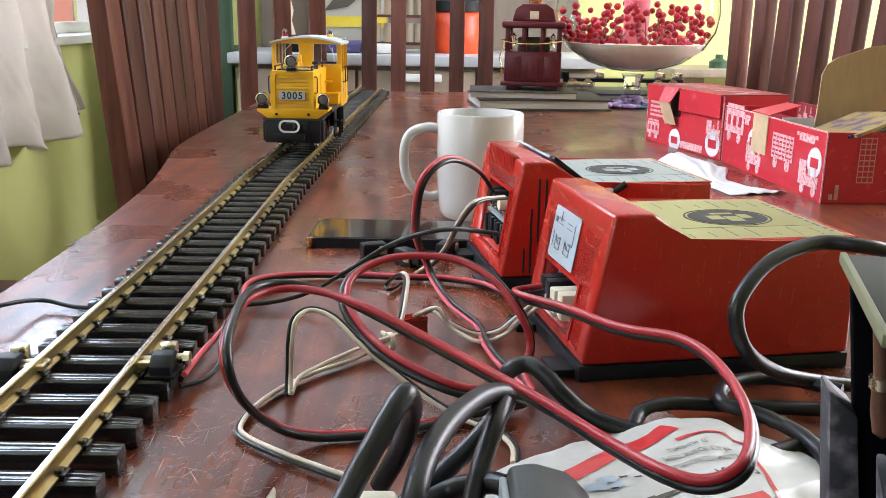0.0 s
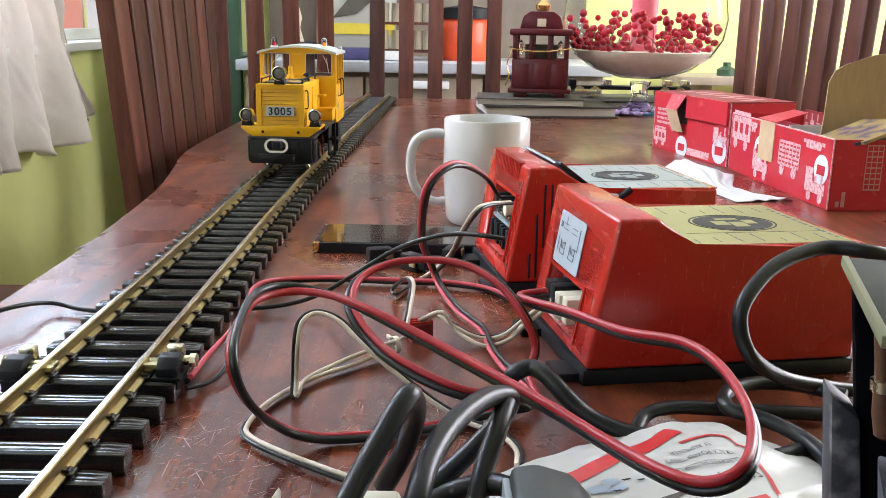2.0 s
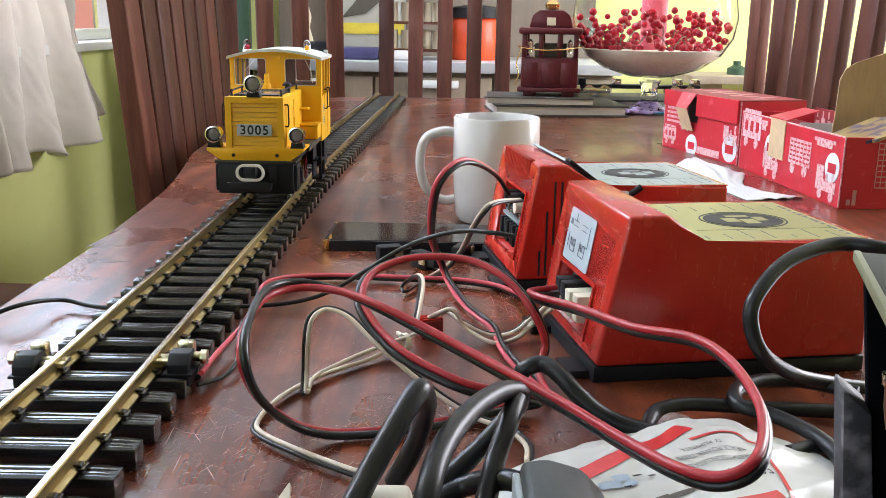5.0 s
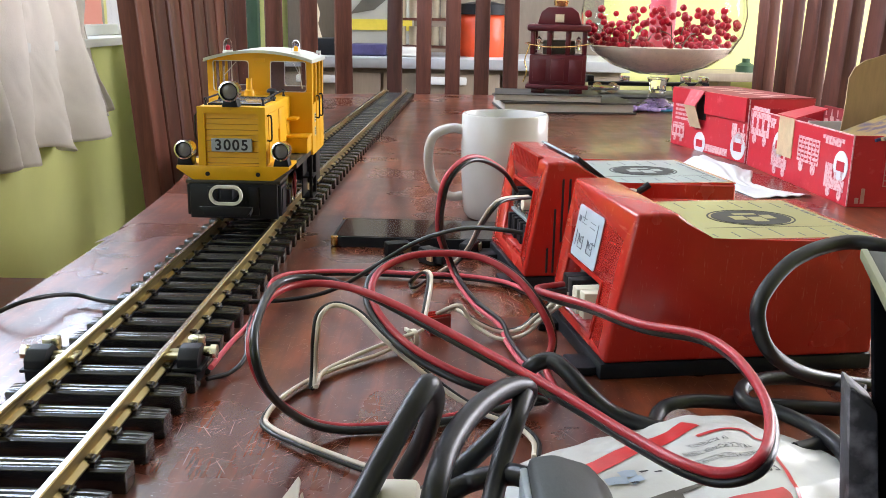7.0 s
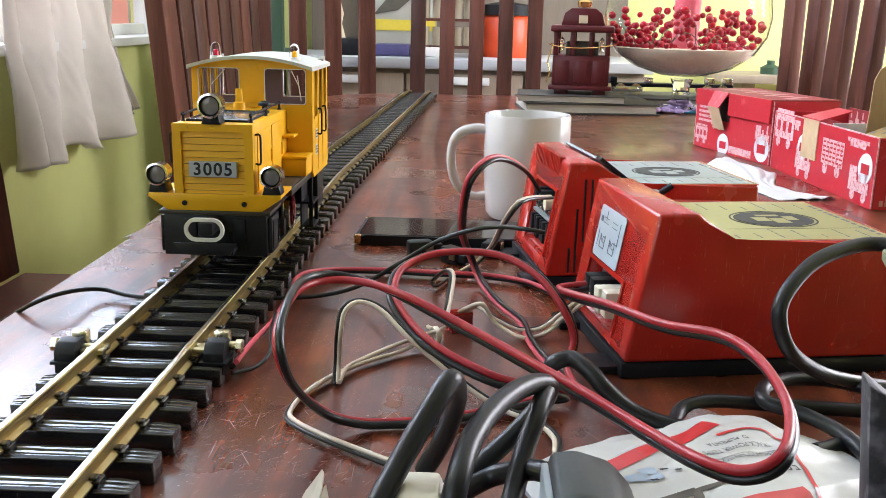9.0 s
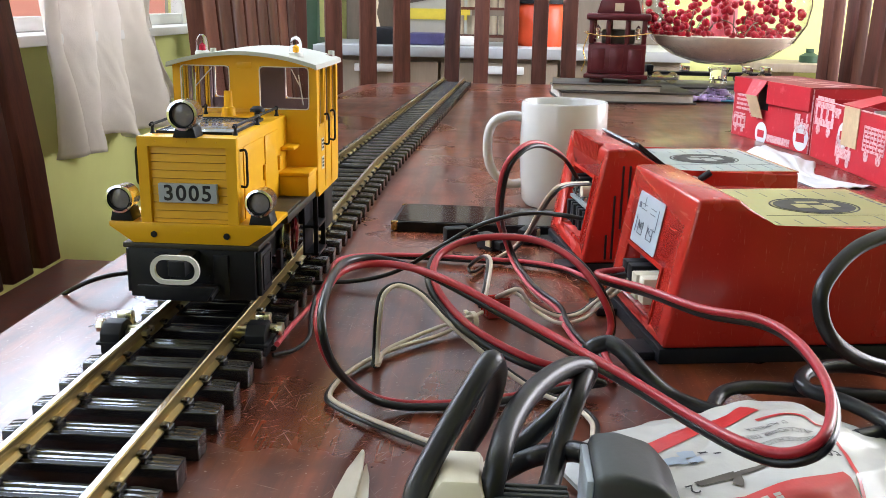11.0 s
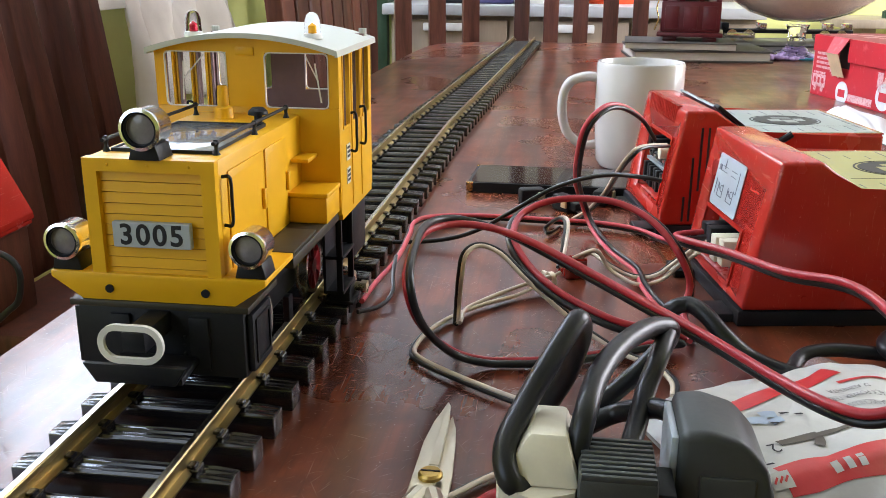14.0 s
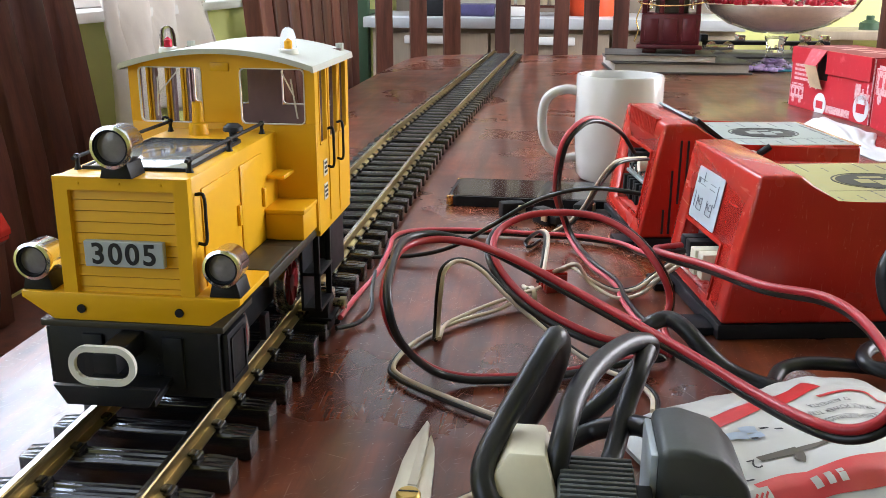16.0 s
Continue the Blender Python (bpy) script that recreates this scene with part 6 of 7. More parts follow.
def near_stand():
    """Dark plug adaptor standing close to the camera, copper pin in an open slot of its side."""
    s = thing("plug_adaptor", "black plastic adaptor with olive top and copper pin", "adaptor", pose(0.2915, -0.09, 0, 0, 0, -17))
    scuffed = mat("scuffed_grey_plastic", (0.045, 0.044, 0.049), 0.7, vary=0.4, scale=60, bump=0.3, bscale=90, spots=(75, 0.46, (0.22, 0.21, 0.23)))
    # open frame: back and end walls with a dark slot between them
    part("body", box((0.010, -0.040, 0.0), (0.060, 0.040, 0.1125), 0.002), MATTEBLACK, s)
    part("frame_post", box((0.0, 0.0335, 0.0), (0.010, 0.040, 0.1125), 0.0012), MATTEBLACK, s)
    part("frame_post", box((0.001, -0.040, 0.0), (0.010, -0.034, 0.1125), 0.0012), MATTEBLACK, s)
    part("inner_rib", box((0.004, -0.012, 0.0), (0.0105, -0.0085, 0.1125), 0.0008), scuffed, s, "scuffed grey rib")
    part("inner_rib", box((0.005, -0.026, 0.0), (0.0105, -0.023, 0.1125), 0.0008), MATTEBLACK, s)
    part("top_plate", prism([(-0.001, 0.041, 0.1125), (0.061, 0.041, 0.1125), (0.061, -0.042, 0.1125), (-0.001, -0.042, 0.1125)], (0, 0, 0.0035), 0.0006), mat("olive_grey_plastic", (0.035, 0.036, 0.025), 0.95, vary=0.15, scale=60), s, "olive-grey top plate")
    part("plate_edge", box((-0.0030, -0.042, 0.1130), (-0.0008, 0.041, 0.1165), 0.0005), mat("pale_olive_edge", (0.16, 0.16, 0.09), 0.6, vary=0.1, scale=60), s, "pale olive plate edge")
    part("foot_block", prism([(-0.011, 0.044, 0.0), (0.0, 0.046, 0.0), (0.0, 0.046, 0.066), (-0.009, 0.044, 0.074)], (0.001, -0.018, 0), 0.0015), scuffed, s, "scuffed grey side")
    part("lower_guard", prism([(0.0035, 0.016, 0.0), (0.0035, -0.034, 0.0), (0.0035, -0.034, 0.044), (0.0035, -0.006, 0.050), (0.0035, 0.012, 0.062)], (0.003, 0, 0), 0.0008), scuffed, s, "scuffed grey guard")
    pin = part("copper_pin", lathe([(0, 0.068), (0.0026, 0.070), (0.0031, 0.077), (0.0026, 0.085), (0.0021, 0.088), (0.0021, 0.1125), (0, 0.1125)], 14, Matrix.Translation((0.0045, 0.008, 0))), mat("copper", (0.12, 0.055, 0.032), 0.5, 0.2, vary=0.3, scale=120), s, "copper pin")
    part("collar", lathe([(0.0022, 0.084), (0.0034, 0.084), (0.0034, 0.0875), (0.0022, 0.0875)], 14, Matrix.Translation((0.0045, 0.008, 0)), None, True), BRASSNUT, pin)
    part("terminal", box((0.005, -0.007, 0.088), (0.0105, -0.002, 0.1125), 0.0008), LABELGREY, s)
    # the housing narrows towards its foot
    for ob in s.children_recursive:
        for v in ob.data.vertices:
            v.co.x += 0.13 * max(0.0, 0.1125 - v.co.z)


def chair_load():
    """A red housing on a dark box upon the seat of the chair by the window, its lead hanging over."""
    d = thing("storage_box", "dark brown storage box on the chair's seat", "box")
    part("body", box((-0.632, 0.668, -0.28), (-0.577, 0.775, -0.166), 0.002), CHAIRWOOD, d)
    part("lid", box((-0.634, 0.666, -0.166), (-0.575, 0.777, -0.158), 0.002), CHAIRWOOD, d)
    r = thing("red_housing", "glossy red slope-fronted plastic housing on a dark box", "transformer")
    part("shell", prism([(-0.562, 0.660, -0.152), (-0.562, 0.660, -0.143), (-0.610, 0.660, -0.048), (-0.632, 0.660, -0.048), (-0.634, 0.660, -0.152)], (0, 0.110, 0), 0.002, seg=3), PSURED, r)
    part("base", box((-0.632, 0.662, -0.158), (-0.565, 0.768, -0.152), 0.001), PSURED, r)
    lead = [(-0.600, 0.655, -0.156), (-0.556, 0.652, -0.160), (-0.525, 0.650, -0.171), (-0.515, 0.649, -0.192), (-0.521, 0.648, -0.224), (-0.538, 0.648, -0.240), (-0.565, 0.650, -0.262), (-0.600, 0.670, -0.276)]
    tagged(part("mains_cable", sweep(smooth_path(lead, 6), 0.0042, 10), CABLE, angle=60), "black mains cable hanging beside a red housing", "cable")


def small_clips():
    for x, y, r, lab in ((0.128, 0.372, 20, "small black plastic clip beside the phone"), (0.155, 0.352, -50, "small black plastic clip beside the phone"), (0.185, 0.378, 70, "small black plastic clip beside the phone")):
        c = thing("rail_clip", lab, "clip", pose(x, y, 0, 0, 0, r), "loose clips")
        part("body", box((-0.011, -0.006, 0.0), (0.009, 0.006, 0.0125), 0.002), BLACK, c)
        part("jaw", box((0.009, -0.0045, 0.003), (0.017, 0.0045, 0.0095), 0.001), BLACK, c)
        part("nut", box((0.002, -0.0075, 0.004), (0.0085, -0.0055, 0.0105), 0.0008), BRASSNUT, c, "pale brass nut")
    k = thing("wire_joint", "small dark red wire connector on the table", "connector", pose(0.161, 0.192, 0, 0, 0, 25))
    part("body", box((-0.007, -0.006, 0.0), (0.007, 0.006, 0.011), 0.001), mat("dark_red_connector", (0.25, 0.03, 0.025), 0.4), k)
    for d in (-0.004, 0.0, 0.004):
        part("fin", box((-0.0076, d - 0.0008, 0.002), (0.0076, d + 0.0008, 0.0122), 0.0003), PSURED, k)
    t = thing("wire_tie", "pale wire tie round the beige wires", "tie", pose(0.148, 0.166, 0.0, 0, 0, 30))
    part("band", lathe([(0.0046, -0.0016), (0.0052, -0.0016), (0.0052, 0.0016), (0.0046, 0.0016)], 14, Matrix.Translation((0, 0, 0.0055)) @ pose(0, 0, 0, 0, 90), None, True), IVORY, t)
    part("tail", box((-0.001, 0.003, 0.007), (0.001, 0.010, 0.009), 0.0004), IVORY, t)


def carton(label, o, ux, length, depth, height, m_open):
    """A printed red carton; front face along local x, z up."""
    ang = math.degrees(math.atan2(ux[1], ux[0]))
    c = thing("carton", label, "box", pose(o[0], o[1], 0, 0, 0, ang), "red cartons")
    th = 0.0016
    front = part("front_panel", box((0, 0, 0), (length, th, height), 0.0004, 1), CARDRED, c)
    part("back_panel", box((0, depth - th, 0), (length, depth, height), 0.0004, 1), CARDRED, c)
    part("end_panel", box((0, th, 0), (th, depth - th, height), 0.0004, 1), CARDRED, c)
    part("end_panel", box((length - th, th, 0), (length, depth - th, height), 0.0004, 1), CARDRED, c)
    part("bottom_panel", box((th, th, 0.0), (length - th, depth - th, th)), CARDBROWN, c)
    return c, front, th


def railway_print(front, x0, z0, s, y, k):
    """Pale outline of a toy rail vehicle in plain bars."""
    def bar(a, b, w, h):
        part("print_bar", box((x0 + a * s, y - 0.0004, z0 + b * s), (x0 + (a + w) * s, y, z0 + (b + h) * s)), CARDPRINT, front)
    if k == 0:
        bar(0, 0.25, 1.0, 0.5), bar(0.05, 0.78, 0.9, 0.08)
        for i in range(3):
            part("print_gap", box((x0 + (0.12 + i * 0.3) * s, y - 0.0006, z0 + 0.40 * s), (x0 + (0.28 + i * 0.3) * s, y - 0.0004, z0 + 0.62 * s)), CARDRED, front)
    elif k == 1:
        for i in range(6):
            bar(0.02, 0.25 + i * 0.09, 0.96, 0.05)
        for i in range(7):
            bar(0.02 + i * 0.155, 0.25, 0.03, 0.5)
    elif k == 2:
        bar(0, 0.25, 0.35, 0.55), bar(0.35, 0.25, 0.6, 0.25), bar(0.75, 0.5, 0.1, 0.35), bar(0.45, 0.5, 0.12, 0.15)
    else:
        for i in range(5):
            bar(0, 0.2 + i * 0.13, 0.9 - 0.12 * (i % 2), 0.07)
    if k != 3:
        for a in (0.15, 0.7):
            part("print_wheel", cyl((x0 + (a + 0.08) * s, y, z0 + 0.16 * s), (x0 + (a + 0.08) * s, y - 0.0004, z0 + 0.16 * s), 0.11 * s, n=16), CARDPRINT, front)


def cartons():
    # front faces run along the table, seen from the track's side
    A, B, C = Vector((0.583, 0.612)), Vector((0.566, 0.897)), Vector((0.512, 1.108))
    for i, (P, Q, hgt, dep, lab) in enumerate(((B, A, 0.075, 0.10, "open red printed carton with raised brown flap"), (C, B + Vector((0.0, 0.006)), 0.086, 0.10, "closed red printed carton with torn tape"))):
        d = Q - P
        n = d.length
        c, front, th = carton(lab, P, (d.x, d.y), n - 0.002, dep, hgt, i == 0)
        if i == 0:
            railway_print(front, 0.005, 0.028, 0.060, -0.0001, 0)
            railway_print(front, 0.152, 0.016, 0.058, -0.0001, 1)
            railway_print(front, 0.080, 0.001, 0.048, -0.0001, 2)
            railway_print(front, 0.228, 0.001, 0.048, -0.0001, 2)
            for a, b2, w2, h2 in ((0.215, 0.064, 0.05, 0.004), (0.222, 0.059, 0.036, 0.005), (0.062, 0.064, 0.022, 0.006), (0.068, 0.058, 0.012, 0.006)):
                part("print_bar", box((a, -0.0005, b2), (a + w2, -0.0001, b2 + h2)), CARDPRINT, front)
        else:
            railway_print(front, 0.010, 0.030, 0.050, -0.0001, 3)
            railway_print(front, 0.004, 0.004, 0.036, -0.0001, 0)
            railway_print(front, n - 0.040, 0.022, 0.036, -0.0001, 2)
            railway_print(front, 0.050, 0.030, 0.030, -0.0001, 2)
            part("print_bar", box((0.105, -0.0005, 0.003), (0.165, -0.0001, 0.013)), CARDPRINT, front)
        part("worn_edge", box((0.0, -0.0003, hgt - 0.0010), (n - 0.002, 0.0017, hgt + 0.0003)), CARDPRINT, front, "worn pale edge")
        for xe in (0.0, n - 0.0028):
            part("worn_edge", box((xe, -0.0003, 0.001), (xe + 0.0010, 0.0010, hgt - 0.001)), CARDPRINT, front, "worn pale edge")
        for bx, bz, br in ((0.262, 0.040, 0.016), (0.098, 0.040, 0.016)) if i == 0 else ((0.088, 0.012, 0.016), (0.205, 0.02, 0.018)):
            o = part("round_badge", cyl((bx if bx < n - 0.02 else n - 0.022, 0.0, bz), (bx if bx < n - 0.02 else n - 0.022, -0.0005, bz), br, n=28), PAPER, front, "round white badge")
            part("badge_shape", box((min(bx, n - 0.022) - br * 0.55, -0.0008, bz - br * 0.35), (min(bx, n - 0.022) + br * 0.55, -0.0005, bz + br * 0.3)), CARDRED, o)
        if i == 0:
            # the end panel to the viewer carries pale outlines
            endp = part("end_print", box((n - 0.002, 0.034, 0.018), (n - 0.0014, 0.066, 0.074)), CARDRED, c)
            for k in range(9):
                part("print_bar", box((n - 0.0014, 0.036, 0.022 + k * 0.0058), (n - 0.0010, 0.054, 0.0232 + k * 0.0058)), CARDOUTLINE, endp)
            for k in range(4):
                part("print_bar", box((n - 0.0014, 0.036 + k * 0.0058, 0.022), (n - 0.0010, 0.0368 + k * 0.0058, 0.070)), CARDOUTLINE, endp)
            for k, (y, z) in enumerate(((0.008, 0.010), (0.014, 0.020), (0.072, 0.012), (0.084, 0.02))):
                part("print_bar", box((n - 0.0014, y, 0.004), (n - 0.0010, y + 0.004, z)), CARDOUTLINE, endp)
            fl = part("raised_flap", prism([(n - 0.120, 0.040, hgt - 0.045), (n - 0.112, 0.040, hgt + 0.012), (n - 0.112, 0.041, hgt + 0.052), (n - 0.111, 0.046, hgt + 0.064), (n - 0.110, 0.056, hgt + 0.071), (n - 0.108, 0.090, hgt + 0.083), (n - 0.108, 0.150, hgt + 0.092), (n - 0.112, 0.150, hgt + 0.020), (n - 0.113, 0.0975, hgt + 0.006), (n - 0.120, 0.0975, hgt - 0.045)], (-0.0016, 0, 0)), CARDBROWN, c, "raised plain brown flap")
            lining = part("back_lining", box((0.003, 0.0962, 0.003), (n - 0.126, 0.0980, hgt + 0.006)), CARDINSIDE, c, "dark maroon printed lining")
            for k in range(9):
                a = 0.008 + k * 0.016
                part("print_bar", box((a, 0.0958, hgt - 0.016 + 0.004 * (k % 3)), (a + 0.010, 0.0962, hgt - 0.010 + 0.004 * (k % 2))), CARDOUTLINE, lining)
                part("print_bar", box((a + 0.002, 0.0958, hgt - 0.006), (a + 0.005, 0.0962, hgt + 0.003)), CARDOUTLINE, lining)
            ob = part("round_badge", cyl((0.075, 0.0962, hgt - 0.006), (0.075, 0.0957, hgt - 0.006), 0.011, n=24), CARDPRINT, lining)
            part("badge_shape", box((0.069, 0.0953, hgt - 0.009), (0.081, 0.0957, hgt - 0.003)), CARDINSIDE, ob)
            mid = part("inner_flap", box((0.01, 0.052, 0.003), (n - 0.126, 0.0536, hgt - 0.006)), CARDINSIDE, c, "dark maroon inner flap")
            for k in range(5):
                part("print_bar", box((0.075 + k * 0.014, 0.0516, hgt - 0.030 + 0.003 * (k % 2)), (0.083 + k * 0.014, 0.0520, hgt - 0.027 + 0.003 * (k % 2))), CARDOUTLINE, mid)
            mg = thing("leaflet_stack", "colourful printed leaflets in the open carton", "leaflets", pose(P.x, P.y, 0, 0, 0, math.degrees(math.atan2(d.y, d.x))))
            for k, ma in enumerate((YELLOWCARD, LEAFLET, PALECARD, BLUECARD, LEAFLET)):
                part("leaflet", box((-0.045, -0.040, 0.0), (0.045, 0.034, 0.0035), 0.0004, 1, m=pose(n - 0.056 + 0.002 * k, 0.050 + 0.002 * k, 0.056 + 0.0055 * k, 6 + 3 * k, -14 + 2 * k, 5 * k - 9)), ma, mg)
            pl = part("inner_card", prism([(n - 0.124, 0.004, 0.004), (n - 0.124, 0.097, 0.004), (n - 0.122, 0.097, hgt + 0.002), (n - 0.122, 0.004, hgt + 0.002)], (0.0016, 0, 0)), PAPER, c, "white inner card")
            tp = part("lid_tab", prism([(0.088, -0.001, hgt + 0.001), (0.140, -0.001, hgt + 0.001), (0.134, 0.040, hgt + 0.012), (0.094, 0.040, hgt + 0.012)], (0, 0, 0.0014)), CARDRED, c)
            part("tape", box((0.095, -0.0012, hgt - 0.046), (0.138, -0.0002, hgt + 0.001)), TAPE, front, "yellowed tape strip")
        else:
            part("top_panel", prism([(0, 0, hgt), (n - 0.002, 0, hgt), (n - 0.002, dep, hgt), (0, dep, hgt)], (0, 0, 0.0016)), CARDINSIDE, c, "dull maroon printed top")
            for k in range(10):
                part("print_bar", box((0.02 + k * 0.018, 0.03 + 0.012 * (k % 3), hgt + 0.0016), (0.032 + k * 0.018, 0.05 + 0.014 * (k % 3), hgt + 0.0018)), CARDOUTLINE, c)
            part("front_flap", box((0.0, -0.0022, hgt - 0.022), (0.055, -0.0004, hgt + 0.001), 0.0003, 1), CARDRED, c)
            part("front_flap", box((0.10, -0.0042, hgt - 0.030), (n - 0.004, -0.0004, hgt + 0.0016), 0.0004, 1), CARDRED, c)
            # Black sheet on the panel paints the shade between the flaps.
            part("gap_shade", box((0.072, -0.0006, hgt - 0.04), (0.100, 0.0, hgt - 0.004)), INK, front)
            part("lid_tab", prism([(0.055, -0.001, hgt + 0.0018), (0.096, -0.001, hgt + 0.0018), (0.092, -0.014, hgt - 0.020), (0.060, -0.014, hgt - 0.020)], (0, -0.0014, 0)), CARDRED, c)
            part("tape", prism([(0.060, -0.0145, hgt - 0.020), (0.092, -0.0145, hgt - 0.020), (0.096, -0.004, hgt - 0.052), (0.066, -0.004, hgt - 0.052)], (0, -0.0008, 0)), TAPE, front, "yellowed tape strip")
    # crumpled white paper before the cartons
    bm = bmesh.new()
    nu, nv = 40, 16
    a, bvec, cvec = Vector((0.465, 0.86, 0)), Vector((0.035, -0.21, 0)), Vector((0.075, 0.02, 0))
    g = []
    for j in range(nv + 1):
        row = []
        for i in range(nu + 1):
            u, v = i / nu, j / nv
            q = a + bvec * u + cvec * v * (0.75 + 0.25 * math.sin(u * 7))
            q.z = 0.001 + 0.016 * max(0, math.sin(math.pi * v)) * max(0, 0.6 - u) * 1.4 + 0.006 * abs(noise.noise(Vector((u * 5, v * 4, 1)))) * min(1, 4 * v)
            row.append(bm.verts.new(q))
        g.append(row)
    for j in range(nv):
        for i in range(nu):
            bm.faces.new((g[j][i], g[j][i + 1], g[j + 1][i + 1], g[j + 1][i]))
    ob = part("paper_sheet", bm, PAPER, angle=70)
    so = ob.modifiers.new("thick", "SOLIDIFY")
    so.thickness = 0.0006
    tagged(ob, "crumpled white paper sheet before the cartons", "paper")


def bowl():
    X, Y = 0.607, 1.66
    base = Matrix.Translation((X, Y, 0.006))
    b = thing("glass_bowl", "clear footed glass bowl with sand, candle and red berries", "bowl")
    part("foot", lathe([(0, 0), (0.052, 0), (0.054, 0.004), (0.03, 0.010), (0.019, 0.018), (0.017, 0.045), (0.024, 0.062), (0.0, 0.064)], 40, base), THICKGLASS, b)
    prof = [(0.0, 0.066), (0.05, 0.070), (0.10, 0.086), (0.142, 0.114), (0.164, 0.150), (0.170, 0.190), (0.164, 0.235), (0.150, 0.28)]
    gl = part("bowl", lathe(prof + [(r - 0.0025, z + (0.003 if k == len(prof) - 1 else 0.0025)) for k, (r, z) in reversed(list(enumerate(prof)))][:-1] + [(0, 0.069)], 56, base), BOWLGLASS, b)
    gl.visible_shadow = False
    sand = [(0.0, 0.070), (0.049, 0.074), (0.098, 0.0895), (0.138, 0.1150), (0.1445, 0.1255), (0.10, 0.127), (0.06, 0.122), (0, 0.124)]
    part("sand", lathe(sand, 48, base), SAND, b, "pale sand")
    part("candle", lathe([(0, 0.105), (0.027, 0.105), (0.027, 0.262), (0.024, 0.266), (0, 0.264)], 36, base), CANDLE, b, "pink-red pillar candle")
    rnd = random.Random(5)
    ball = bmesh.new()
    bmesh.ops.create_icosphere(ball, subdivisions=2, radius=0.0074)
    bm_mesh = mesh("berry", ball, BERRY, 180)
    n = 0
    while n < 290:
        a = rnd.uniform(0, 2 * math.pi)
        r = 0.156 * rnd.uniform(0.12, 1) ** 0.5
        z = 0.132 + rnd.random() ** 1.9 * 0.085 * (0.55 + 0.45 * math.sin(2.3 * a + 0.6) ** 2) + max(0, r - 0.125) * 0.4
        if r > 0.158 - max(0, z - 0.2) * 0.5 or r > 0.140 + (z - 0.132) * 0.8:
            continue
        s = rnd.uniform(0.8, 1.15)
        part("berry", bm_mesh, None, b, m=Matrix.Translation((X + r * math.cos(a), Y + r * math.sin(a), z)) @ Matrix.Scale(s, 4))
        n += 1
    for k in range(26):
        a = rnd.uniform(0, 2 * math.pi)
        r = rnd.uniform(0.06, 0.13)
        p = Vector((X + r * math.cos(a), Y + r * math.sin(a), 0.122))
        q = p + Vector((rnd.uniform(-0.05, 0.05), rnd.uniform(-0.05, 0.05), rnd.uniform(0.02, 0.07)))
        d = Vector((q.x - X, q.y - Y))
        if d.length > 0.15:
            q.x, q.y = X + d.x * 0.15 / d.length, Y + d.y * 0.15 / d.length
        part("twig", sweep(smooth_path([p, (p + q) / 2 + Vector((0, 0, 0.012)), q], 4), 0.0011, 6), TWIG, b)
    # lilac crochet doily and teal coaster beneath
    t = part("coaster", lathe([(0, 0.0), (0.058, 0.0), (0.059, 0.003), (0, 0.0045)], 36, Matrix.Translation((X + 0.012, Y, 0.001))), TEAL)
    tagged(t, "teal felt coaster under the bowl", "coaster")
    bm = bmesh.new()
    for k in range(26):
        a = 2 * math.pi * k / 26
        r = 0.078 + 0.012 * rnd.random()
        for q in range(3):
            c = Vector((X - 0.078 + 1.3 * (r - q * 0.016) * math.cos(a), Y - 0.005 + (r - q * 0.016) * 0.8 * math.sin(a), 0.004 + 0.005 * rnd.random()))
            bmesh.ops.create_icosphere(bm, subdivisions=1, radius=rnd.uniform(0.009, 0.014), matrix=Matrix.Translation(c) @ Matrix.Diagonal((1, 1, 0.5, 1)))
    tagged(part("doily", bm, LILAC, angle=80), "ruffled lilac crochet doily under the bowl", "doily")


